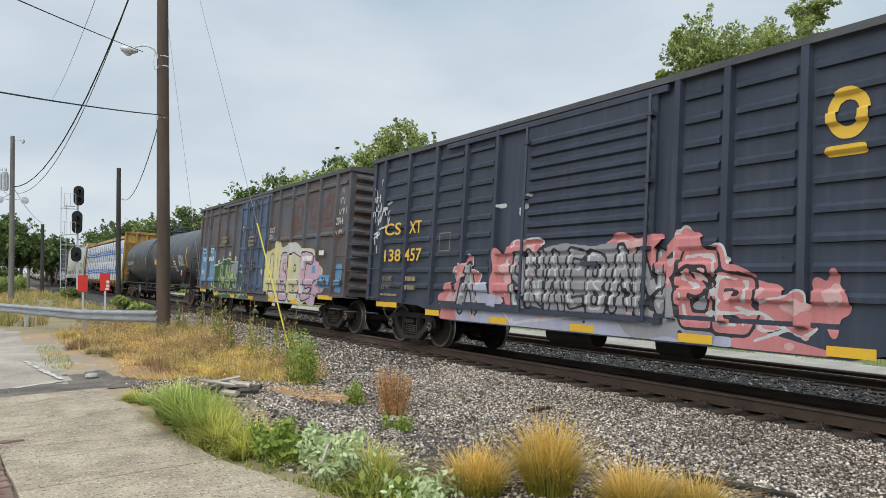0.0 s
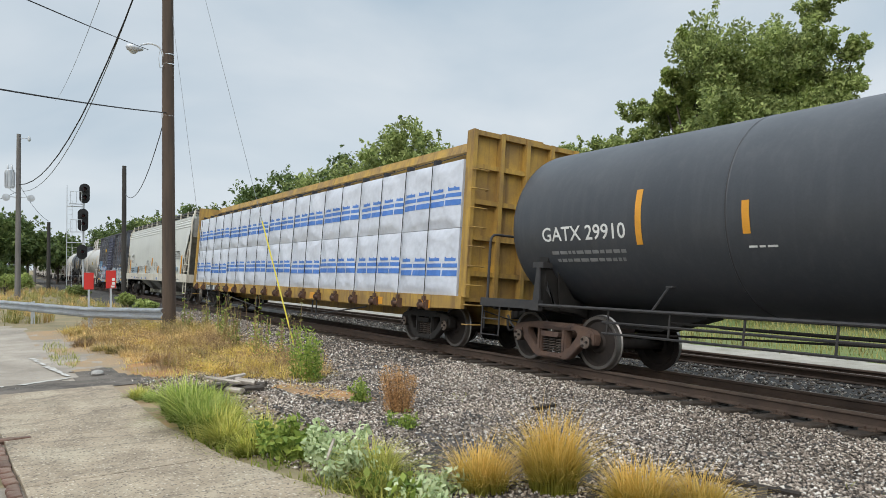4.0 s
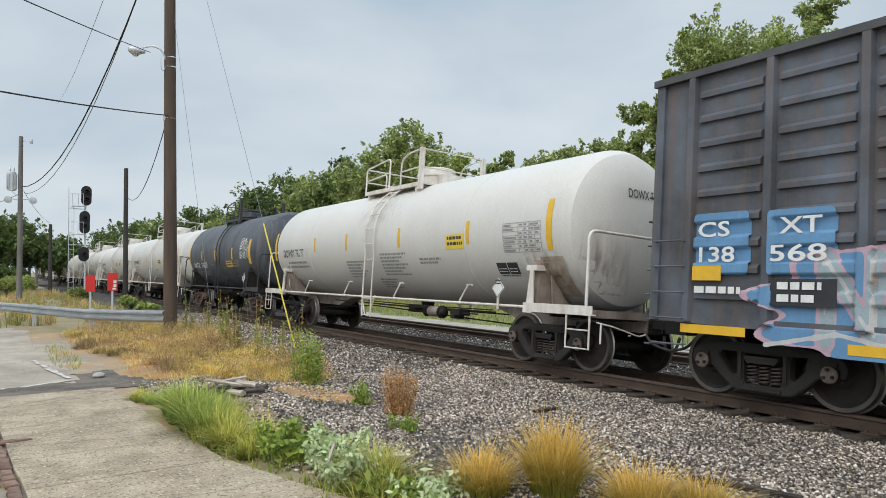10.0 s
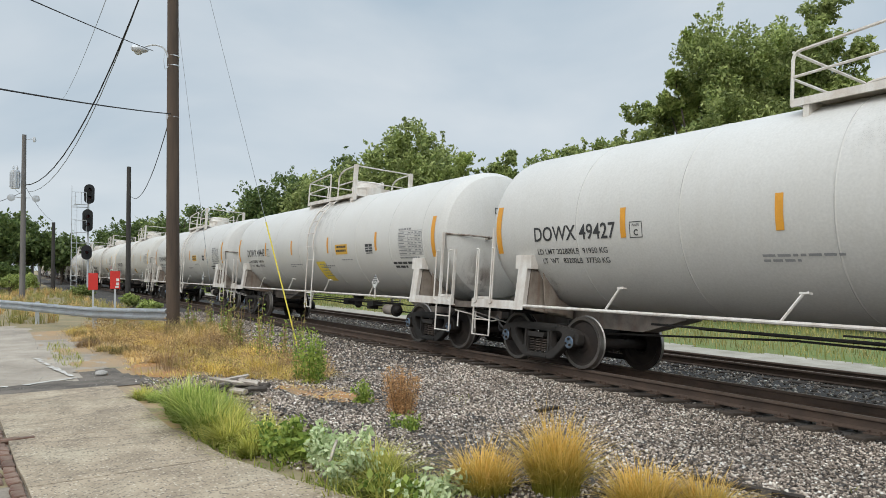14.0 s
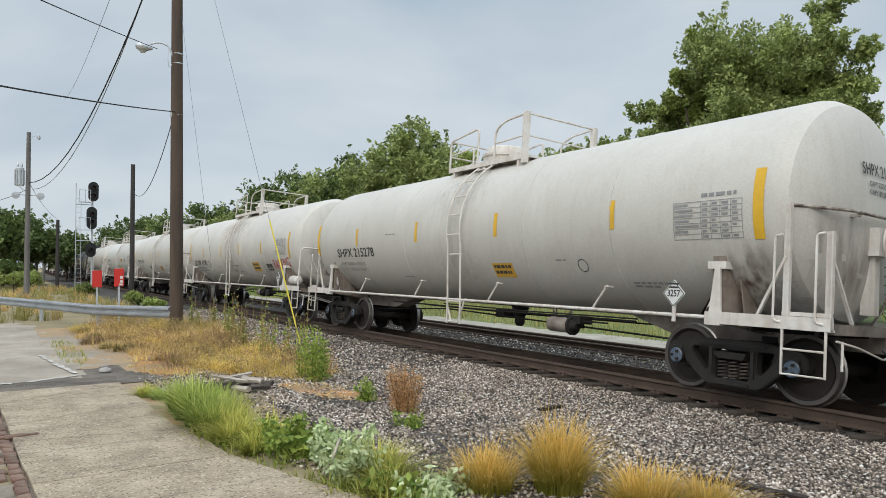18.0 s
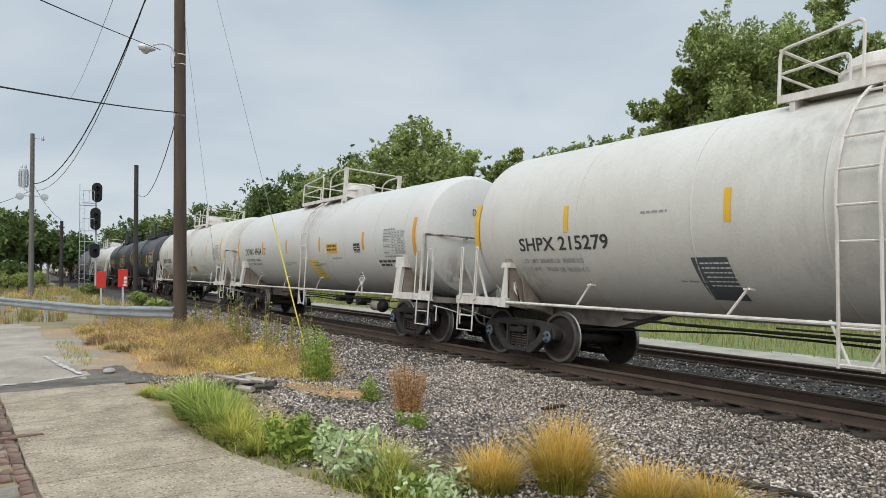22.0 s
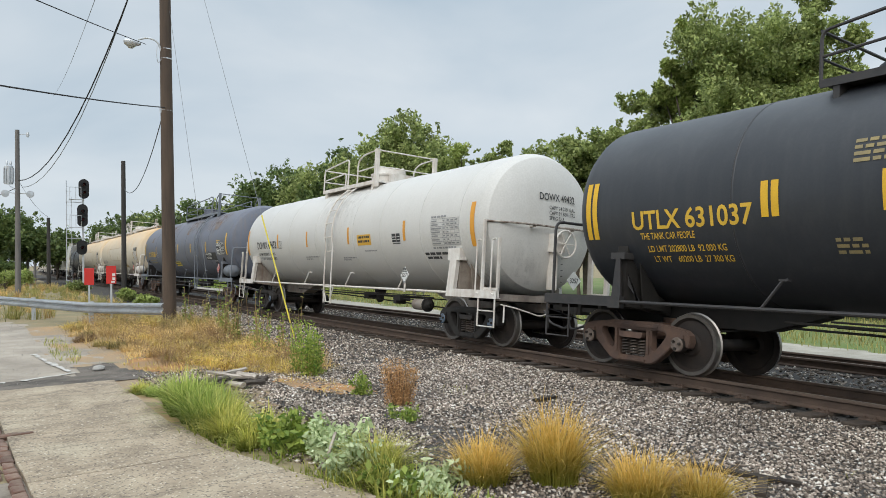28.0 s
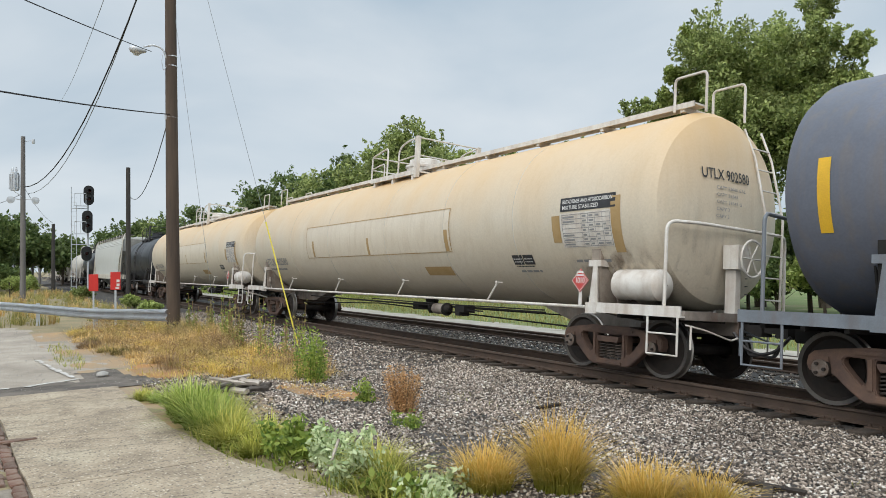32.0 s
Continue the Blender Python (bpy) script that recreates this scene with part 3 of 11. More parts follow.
def concrete_walk():
    """The walk: cast slabs with recessed joints between them, a broken brick strip at its inner edge."""
    root = tagged(new("concrete_walk"), "worn stained concrete walk with cracked joints", "pavement", kind="structure")
    cuts = [-11.95, -8.6, -6.75, -4.6, -2.1, 0.4, 3.0]
    for a, b in zip(cuts, cuts[1:]):
        bm = bmesh.new()
        k = 10
        top = []
        for i in range(k + 1):
            x = a + 0.008 + (b - a - 0.016) * i / k
            lo, hi = slab_inner(x) + wob(x, 0, 1.7, 0.03), slab_edge(x) + wob(x, 9, 2.3, 0.05)
            row = []
            for j in range(9):
                y = lo + (hi - lo) * j / 8
                row.append((x, y, 0.0 - 0.05 + 0.045 + noise.noise((x, y, 2)) * 0.006))
            top.append(row)
        vs = [[bm.verts.new(p) for p in row] for row in top]
        for i in range(k):
            for j in range(8):
                bm.faces.new((vs[i][j], vs[i + 1][j], vs[i + 1][j + 1], vs[i][j + 1]))
        rim = [vs[i][0] for i in range(k + 1)] + [vs[k][j] for j in range(1, 9)] + [vs[i][8] for i in range(k - 1, -1, -1)] + [vs[0][j] for j in range(7, 0, -1)]
        low = [bm.verts.new((v.co.x, v.co.y, -0.16)) for v in rim]
        for i in range(len(rim)):
            j = (i + 1) % len(rim)
            bm.faces.new((rim[i], low[i], low[j], rim[j]))
        part("slab", bm, M_concrete, root, angle=30)
    return root


concrete_walk()


def rail_profile():
    return [(-0.068, -0.171), (0.068, -0.171), (0.068, -0.158), (0.012, -0.135), (0.009, -0.05), (0.034, -0.038), (0.034, -0.006), (0.026, 0.0), (-0.026, 0.0), (-0.034, -0.006), (-0.034, -0.038), (-0.009, -0.05), (-0.012, -0.135), (-0.068, -0.158)]


def track(off, z_near, s0, s1, label, dense):
    root = tagged(new("railway_track"), label, "railway track", group="railway tracks", kind="structure")
    for v in (0.75, -0.75):
        bm = bmesh.new()
        rings = []
        s = s0
        while s <= s1 + 0.1:
            x, y, a = line_at(s, off - v * COS_C)
            z = z_near - (0.75 - v) * SIN_C
            rings.append([bm.verts.new((x - math.sin(a) * p, y + math.cos(a) * p, z + q)) for p, q in rail_profile()])
            s += 6.0
        k = len(rings[0])
        for r0, r1 in zip(rings, rings[1:]):
            for j in range(k):
                f = bm.faces.new((r0[j], r0[(j + 1) % k], r1[(j + 1) % k], r1[j]))
                f.material_index = 1 if j == 7 else 0
        part("rail", bm, [M_rail, M_railtop], root, angle=60)
    tie = bmesh.new()
    box(tie, -0.115, 0.115, -1.3, 1.3, -0.17, 0.0)
    bmesh.ops.bevel(tie, geom=tie.edges[:], offset=0.012, segments=1, affect="EDGES")
    first = None
    rnd = random.Random(5 + int(off))
    plate = bmesh.new()
    box(plate, -0.1, 0.1, -0.17, 0.17, 0.0, 0.016)
    for sx in (-0.06, 0.06):
        for sy in (-0.11, 0.11):
            box(plate, sx - 0.012, sx + 0.012, sy - 0.016, sy + 0.016, 0.016, 0.045)
    pl_me = None
    a, b = dense
    s = a
    count = 0
    while s < b:
        x, y, h = line_at(s + rnd.uniform(-0.04, 0.04), off)
        m = pose(x, y, z_near - 0.75 * SIN_C - 0.19 * COS_C, -CANT, 0, math.degrees(h) + rnd.uniform(-1.2, 1.2))
        if first is None:
            first = part("tie", tie, M_tie, root)
            first.matrix_basis = m
        else:
            ob = new("tie", first.data)
            ob.parent = root
            ob.matrix_basis = m
        if off == 0 and -26 < s < 2:
            mp = pose(x + math.sin(h) * 0.75, y - math.cos(h) * 0.75, z_near - 0.188, -CANT, 0, math.degrees(h))
            if pl_me is None:
                pb = part("tie_plate", plate, M_rail, root)
                pl_me = pb.data
            else:
                pb = new("tie_plate", pl_me)
                pb.parent = root
            pb.matrix_basis = mp
        s += 0.54
        count += 1
    return root


track(0.0, 0.0, -330, 150, "near main track with rusty rails on dark wooden ties", (-62, 6))
track(4.3, -0.2, -330, 150, "far track with dark rusty rails on wooden ties", (-62, 6))



# ---- the train: parts shared by all cars (local x forward, -y towards the camera, z from the rail's top) ----
def half_frame(bm, y0, y1):
    """One cast truck side frame: an arched plate with pedestal jaws, a spring opening and two three-cornered windows."""
    half = [(0.36, 0.11), (0.46, 0.15), (0.60, 0.26), (0.72, 0.37), (0.78, 0.41), (0.79, 0.53), (0.985, 0.53), (0.995, 0.42), (1.05, 0.42), (1.085, 0.50), (1.065, 0.60), (0.99, 0.665), (0.82, 0.70), (0.60, 0.725), (0.40, 0.75)]
    outer = half + [(-x, z) for x, z in half[::-1]]
    spring = [(-0.25, 0.21), (0.25, 0.21), (0.275, 0.30), (0.275, 0.615), (-0.275, 0.615), (-0.275, 0.30)]
    pane = [(0.375, 0.62), (0.37, 0.36), (0.40, 0.31), (0.44, 0.32), (0.54, 0.42), (0.635, 0.54), (0.64, 0.59), (0.60, 0.625)]
    edges = []
    for loop in (outer, spring, pane, [(-x, z) for x, z in pane[::-1]]):
        vs = [bm.verts.new((x, y0, z)) for x, z in loop]
        edges += [bm.edges.new((a, b)) for a, b in zip(vs, vs[1:] + vs[:1])]
    bmesh.ops.triangle_fill(bm, edges=edges, use_beauty=True, use_dissolve=False)
    back = bmesh.ops.extrude_face_region(bm, geom=bm.faces[:])
    bmesh.ops.translate(bm, verts=[v for v in back["geom"] if isinstance(v, bmesh.types.BMVert)], vec=(0, y1 - y0, 0))
    bmesh.ops.recalc_face_normals(bm, faces=bm.faces[:])
    rim = [e for e in bm.edges if len(e.link_faces) == 2 and e.calc_face_angle() > 1.2]
    bmesh.ops.bevel(bm, geom=rim, offset=0.014, segments=2, affect="EDGES")
    # raised ribs along the chords, boxed pedestals over the bearings
    for y in (y0 - 0.022, y1 - 0.002):
        box(bm, -0.5, 0.5, y, y + 0.024, 0.665, 0.70)
        box(bm, -0.27, 0.27, y, y + 0.024, 0.135, 0.17)
        for sx in (-1, 1):
            box(bm, *sorted((sx * 0.80, sx * 0.975)), y, y + 0.024, 0.545, 0.60)
            box(bm, *sorted((sx * 0.295, sx * 0.345)), y, y + 0.024, 0.26, 0.62)


def build_truck(iron):
    """Truck: bolster carrying two side frames, two spring nests, brake beams and two wheelsets."""
    bm = bmesh.new()
    prism(bm, [(-0.2, 0.49), (0.2, 0.49), (0.235, 0.54), (0.235, 0.58), (-0.235, 0.58), (-0.235, 0.54)], "y", -1.12, 1.12)
    prism(bm, [(-0.2, 0.585), (0.2, 0.585), (0.2, 0.74), (-0.2, 0.74)], "y", -0.88, 0.88)
    lathe(bm, [(0.74, 0.24), (0.82, 0.24)], 16, "z")
    bolster = part("truck", bm, iron, None)
    for sgn in (-1, 1):
        bm = bmesh.new()
        half_frame(bm, sgn * 1.0 - 0.075, sgn * 1.0 + 0.075)
        part("side_frame", bm, iron, bolster)
        for cx in (-0.17, 0.0, 0.17):
            bm = bmesh.new()
            pipe(bm, [(cx + 0.07 * math.cos(2 * math.pi * i / 9), sgn * 1.0 + 0.07 * math.sin(2 * math.pi * i / 9), 0.22 + 0.0052 * i) for i in range(52)], 0.0145, 5)
            part("spring", bm, M_spring, bolster)
    bm = bmesh.new()
    for sx in (-1, 1):
        pipe(bm, [(sx * 0.36, -0.75, 0.38), (sx * 0.34, 0, 0.44), (sx * 0.36, 0.75, 0.38)], 0.035, 6)
        for sy in (-0.75, 0.75):
            prism(bm, [(sx * 0.37, 0.28), (sx * 0.43, 0.30), (sx * 0.46, 0.52), (sx * 0.40, 0.54)][::sx], "y", sy - 0.05, sy + 0.05)
    part("brake_beam", bm, M_underframe, bolster)
    return bolster


def build_wheelset(cap):
    """Axle with two dished wheels, bright treads, and the bearing caps that turn with it."""
    bm = bmesh.new()
    lathe(bm, [(-1.0, 0.075), (-0.8, 0.09), (0.8, 0.09), (1.0, 0.075)], 12, "y")
    for s in (-1, 1):
        # from the outer face inwards: hub, plate, rim, tread, flange, back
        prof = [(0.845, 0.10), (0.84, 0.15), (0.80, 0.18), (0.775, 0.36), (0.82, 0.40), (0.825, 0.452), (0.815, 0.457), (0.73, 0.461), (0.715, 0.485), (0.695, 0.480), (0.69, 0.40), (0.735, 0.36), (0.74, 0.20), (0.70, 0.15)]
        mi = [0, 0, 0, 0, 2, 1, 1, 1, 0, 0, 0, 0, 0]
        lathe(bm, [(s * a, r) for a, r in prof], 40, "y", mi=mi, caps=False)
        lathe(bm, [(s * 0.98, 0.11), (s * 1.12, 0.11), (s * 1.135, 0.095), (s * 1.135, 0.0001)], 14, "y", mi=[0, 3, 3], caps=False)
        for k in range(3):
            a = 2 * math.pi * k / 3 + 0.4
            lathe(bm, [(s * 1.125, 0.022), (s * 1.165, 0.022), (s * 1.166, 0.0001)], 6, "y", (0.062 * math.cos(a), 0, 0.062 * math.sin(a)), mi=[0, 0], caps=False)
    bmesh.ops.recalc_face_normals(bm, faces=bm.faces[:])
    return part("wheelset", bm, [M_wheel, M_tread, M_wheelrim, cap], None, "steel wheels with polished treads")


M_wheelrim = mat("wheel_rim_face", (0.08, 0.072, 0.066), (0.12, 0.105, 0.092), 0.5, metal=0.3, scale=4, fine=50, amount=0.7, bump=0.04)
M_capdull = mat("rusty_bearing_cap", (0.12, 0.085, 0.065), (0.17, 0.14, 0.12), 0.7, scale=20, fine=90, amount=0.7, bump=0.05)
TRUCK_KIT = {}
AXLES = ([], [])          # wheelsets on leading and on trailing axles


def add_truck(car, x, style):
    if style not in TRUCK_KIT:
        iron, cap = {"dark": (M_truckiron, M_capblue), "dull": (M_truckiron, M_capdull), "rust": (M_truckrust, M_capdull)}[style]
        TRUCK_KIT[style] = (build_truck(iron), build_wheelset(cap))
        proto, ws = TRUCK_KIT[style]
    else:
        t0, ws = TRUCK_KIT[style]
        proto = new("truck", t0.data)
        for ch in t0.children:
            if not ch.name.startswith("wheelset"):
                o = new(ch.name.split(".")[0], ch.data)
                o.parent = proto
    proto.parent = car
    proto.location = (x, 0, 0)
    for i, ax in enumerate((0.889, -0.889)):
        w = ws if ws.parent is None else new("wheelset", ws.data)
        w["label"] = "steel wheels with polished treads"
        w.parent = proto
        w.location = (ax, 0, 0.457)
        AXLES[i].append(w)


def add_coupler(car, x, s):
    """Draft gear housing, shank and knuckle at an end; s is +1 in front."""
    bm = bmesh.new()
    box(bm, min(x, x - s * 0.9), max(x, x - s * 0.9), -0.17, 0.17, 0.70, 1.02)
    box(bm, min(x, x + s * 0.55), max(x, x + s * 0.55), -0.07, 0.07, 0.80, 0.95)
    x1 = x + s * 0.55
    prism(bm, [(x1, -0.13), (x1 + s * 0.22, -0.17), (x1 + s * 0.26, -0.08), (x1 + s * 0.1, 0.02), (x1 + s * 0.26, 0.12), (x1 + s * 0.16, 0.17), (x1, 0.13)], "z", 0.74, 1.02)
    bmesh.ops.recalc_face_normals(bm, faces=bm.faces[:])
    part("coupler", bm, M_underframe, car)
    bm = bmesh.new()
    pipe(bm, rounded([(x, -0.3, 0.78), (x + s * 0.2, -0.32, 0.55), (x + s * 0.65, -0.28, 0.45), (x + s * 0.72, -0.25, 0.7)], 0.15), 0.025, 6)
    part("air_hose", bm, M_blackiron, car, "black rubber air hose")


def grab(bm, pts, r=0.016, n=6):
    pipe(bm, rounded(pts, 0.08, 3), r, n)


def wrap(x, h, R, zc, lift):
    """A point on a tank's near side: h is the arc height over the tank's axis."""
    a = h / R
    return (x, -(R + lift) * math.cos(a), zc + (R + lift) * math.sin(a))


def tank_patch(car, name, x0, x1, h0, h1, R, zc, material, label="", lift=0.006, lean=0.0):
    """A painted or glued rectangle on a tank's shell."""
    bm = bmesh.new()
    k = max(2, int((h1 - h0) / 0.12) + 1)
    rows = [[bm.verts.new(wrap(x + lean * (h0 + (h1 - h0) * i / k - h0), h0 + (h1 - h0) * i / k, R, zc, lift)) for x in (x0, x1)] for i in range(k + 1)]
    for a, b in zip(rows, rows[1:]):
        bm.faces.new((a[0], a[1], b[1], b[0]))
    return part(name, bm, material, car, label)


def tank_text(car, body, x, h, size, R, zc, material, align="LEFT", narrow=1.0, lift=0.007, fat=0.012, name="lettering"):
    vs, fs = letters(body, size, align, fat, narrow)
    bm = bmesh.new()
    bv = [bm.verts.new(wrap(x + a, h + b, R, zc, lift)) for a, b in vs]
    for f in fs:
        try:
            bm.faces.new([bv[i] for i in f])
        except ValueError:
            pass
    return part(name, bm, material, car, smooth=False)


def tank_bars(car, rows, R, zc, material, name="lettering", seed=1, word=0.12):
    """Writing too small to read: rows of (x, h, length, height) as short bars."""
    rnd = random.Random(seed)
    bm = bmesh.new()
    for x, h, length, ht in rows:
        a = x
        while a < x + length - 0.02:
            w = min(word * rnd.uniform(0.5, 1.5), x + length - a)
            q = [bm.verts.new(wrap(p, r, R, zc, 0.007)) for p, r in ((a, h), (a + w, h), (a + w, h + ht), (a, h + ht))]
            bm.faces.new(q)
            a += w + word * 0.25
    return part(name, bm, material, car, smooth=False)


def tank_table(car, x, h, w, ht, R, zc, ink, seed=1, back=None):
    """A stencilled test table: frame, rules, and bars for the entries."""
    if back:
        tank_patch(car, "table_panel", x - 0.02, x + w + 0.02, h - 0.02, h + ht + 0.02, R, zc, back, lift=0.004)
    rnd = random.Random(seed)
    bm = bmesh.new()

    def bar(x0, x1, h0, h1):
        k = max(1, int((h1 - h0) / 0.15))
        rows = [[bm.verts.new(wrap(a, h0 + (h1 - h0) * i / k, R, zc, 0.008)) for a in (x0, x1)] for i in range(k + 1)]
        for p, q in zip(rows, rows[1:]):
            bm.faces.new((p[0], p[1], q[1], q[0]))
    rules = 7
    for i in range(rules + 1):
        bar(x, x + w, h + ht * i / rules - 0.004, h + ht * i / rules + 0.004)
    for c in (0, 0.42, 0.56, 0.7, 0.85, 1.0):
        bar(x + w * c - 0.004, x + w * c + 0.004, h, h + ht)
    for i in range(rules):
        for c0, c1 in ((0.02, 0.40), (0.44, 0.54), (0.58, 0.68), (0.72, 0.83), (0.87, 0.98)):
            if rnd.random() < 0.85:
                bar(x + w * c0, x + w * (c0 + (c1 - c0) * rnd.uniform(0.5, 1)), h + ht * (i + 0.3) / rules, h + ht * (i + 0.68) / rules)
    part("test_table", bm, ink, car, smooth=False)


def placard(car, x, y, z, ink, size=0.27, text="", fill=None, back=None, s=1):
    """A diamond placard on its bracket, facing the side; s=0: facing backwards or forwards on an end."""
    bm = bmesh.new()
    d = size * 0.72
    prism(bm, [(x - d, z), (x, z - d), (x + d, z), (x, z + d)], "y", y, y + 0.012)
    p = part("placard", bm, fill or M_letwhite, car, "white diamond placard" if not fill else "red diamond placard")
    bm = bmesh.new()
    for a, b in (((-d, 0), (0, -d)), ((0, -d), (d, 0)), ((d, 0), (0, d)), ((0, d), (-d, 0))):
        k = 0.86
        q = [bm.verts.new((x + u, y - 0.004, z + w)) for u, w in ((a[0] * 0.94, a[1] * 0.94), (b[0] * 0.94, b[1] * 0.94), (b[0] * k, b[1] * k), (a[0] * k, a[1] * k))]
        bm.faces.new(q)
    if text:
        vs, fs = letters(text, size * 0.34, "CENTER", 0.02, 0.85)
        bv = [bm.verts.new((x + a, y - 0.004, z - size * 0.15 + b)) for a, b in vs]
        for f in fs:
            bm.faces.new([bv[i] for i in f])
    for k in range(2):
        box(bm, x - 0.08, x + 0.08, y - 0.005, y - 0.002, z + size * 0.28 + k * 0.05, z + size * 0.28 + k * 0.05 + 0.025)
    part("mark", bm, ink, p, smooth=False)
    bm = bmesh.new()
    box(bm, x - 0.03, x + 0.03, y + 0.013, y + 0.03, z - d - 0.2, z)
    part("bracket", bm, back or M_whitefit, p)


def tank_car(c, R, shell, fit, truck, bottom=1.1, over=1.35, dome="box", rail="tube", rings=(), ladder_x=0.0, platform=(-1.1, 1.3), brackets="tall", end_cage=True, hx=None, cr=None, label="", dome_x=None, walkway=False, tail=0.0, cyl=(1.95, 0.80, 1.0)):
    """A tank car with its shell, saddles, stub sills, walkway rail, side ladder, top platform and end rails.
    c, cr: how far the leading and trailing truck centres lie from the origin; hx: the front of the shell."""
    cr = cr or c
    zc = bottom + R
    car = tagged(new("tank_car"), label, "tank car", group="railway train")
    hx = hx or c + 1.15
    bm = bmesh.new()
    head = [(0.0, 0.002), (0.02, 0.30), (0.07, 0.55), (0.17, 0.80), (0.30, 0.93), (0.46, 0.99), (0.56, 1.0)]
    prof = [(-hx - tail + a * R * 0.62, r * R) for a, r in head]
    for rx in sorted(rings):
        prof += [(rx - 0.02, R), (rx - 0.012, R + 0.006), (rx + 0.012, R + 0.006), (rx + 0.02, R)]
    prof += [(hx - a * R * 0.62, r * R) for a, r in head[::-1]]
    lathe(bm, prof, 64, "x", (0, 0, zc), caps=False)
    bmesh.ops.recalc_face_normals(bm, faces=bm.faces[:])
    tank = part("tank", bm, shell, car, angle=25)
    ink = M_seamdark if shell not in (M_black, M_charcoal, M_darkgrey, M_slate) else M_blackiron
    for rx in rings:
        bm = bmesh.new()
        lathe(bm, [(rx - 0.009, R + 0.001), (rx - 0.006, R + 0.0075), (rx + 0.006, R + 0.0075), (rx + 0.009, R + 0.001)], 64, "x", (0, 0, zc), caps=False)
        part("weld_seam", bm, ink, tank)
    # stub sills, saddles
    for s in (-1, 1):
        tc = c if s > 0 else cr
        bm = bmesh.new()
        x0, x1 = sorted((s * (tc - 1.7), s * (tc + over)))
        box(bm, x0, x1, -0.2, 0.2, 0.72, 1.02)
        prism(bm, [(s * (tc - 2.6), 0.98), (s * (tc - 1.7), 0.72), (s * (tc - 1.7), 1.02), (s * (tc - 2.6), 1.04)], "y", -0.2, 0.2)
        box(bm, *sorted((s * (tc + over - 0.12), s * (tc + over))), -1.42, 1.42, 0.93, 1.06)
        bmesh.ops.recalc_face_normals(bm, faces=bm.faces[:])
        sill = part("stub_sill", bm, M_underframe if fit is not M_whitefit else M_sillpale, car)
        bm = bmesh.new()
        box(bm, *sorted((s * (tc + 0.35), s * (tc + over - 0.13))), -1.38, 1.38, 1.0, 1.03)
        deck = part("end_deck", bm, M_underframe, car)
        for k in range(3):
            x = s * (tc + 0.45 + (over - 0.7) * k / 2)
            bm = bmesh.new()
            box(bm, x - 0.03, x + 0.03, -1.36, 1.36, 0.90, 0.997)
            part("deck_beam", bm, M_underframe, deck)
        bm = bmesh.new()
        for sy in (-1, 1):
            prism(bm, [(sy * 0.3, 0.85), (sy * 1.35, 0.98), (sy * 1.40, 1.08), (sy * (R * 0.9), zc - R * 0.42), (sy * 0.9, bottom + 0.25), (sy * 0.3, 1.05)], "x", s * tc - 0.1, s * tc + 0.1)
            for q in (-0.22, 0.2):
                prism(bm, [(sy * 0.5, 0.9), (sy * 1.1, 0.97), (sy * (R * 0.8), zc - R * 0.58), (sy * 0.8, bottom + 0.15)], "x", s * tc + q, s * tc + q + 0.025)
        bmesh.ops.recalc_face_normals(bm, faces=bm.faces[:])
        part("saddle", bm, M_underframe if fit is not M_whitefit else M_saddle, car)
        # brackets that carry the running rail's ends
        for sy in (-1, 1):
            bm = bmesh.new()
            if brackets == "tall":
                xs = s * tc - 0.06
                box(bm, xs - 0.22, xs + 0.22, *sorted((sy * 1.28, sy * 1.46)), 1.72, 1.97)
                for q in (-0.11, 0.09):
                    prism(bm, [(sy * 1.44, 1.0), (sy * 1.52, 1.0), (sy * 1.45, 1.73), (sy * 1.37, 1.73)], "x", xs + q - 0.012, xs + q + 0.032)
                prism(bm, [(sy * 1.515, 0.96), (sy * 1.535, 0.96), (sy * 1.465, 1.74), (sy * 1.445, 1.74)], "x", xs - 0.125, xs + 0.125)
            else:
                xs = s * tc
                box(bm, xs - 0.14, xs + 0.14, *sorted((sy * 1.25, sy * 1.47)), 1.70, 1.80)
                prism(bm, [(xs - 0.11, 1.0), (xs + 0.10, 1.0), (xs + 0.06, 1.71), (xs - 0.02, 1.71)], "y", *sorted((sy * 1.45, sy * 1.48)))
                prism(bm, [(xs - s * 0.10, 1.3), (xs - s * 0.02, 1.62), (xs - s * 0.30, 1.04), (xs - s * 0.34, 1.06)], "y", *sorted((sy * 1.30, sy * 1.33)))
                box(bm, xs - 0.12, xs + 0.12, *sorted((sy * 1.42, sy * 1.53)), 0.94, 1.12)
            bmesh.ops.recalc_face_normals(bm, faces=bm.faces[:])
            part("bolster_bracket", bm, fit, car)
        # side sill of the end platform, its posts, handrails and steps
        ex = s * (tc + over)
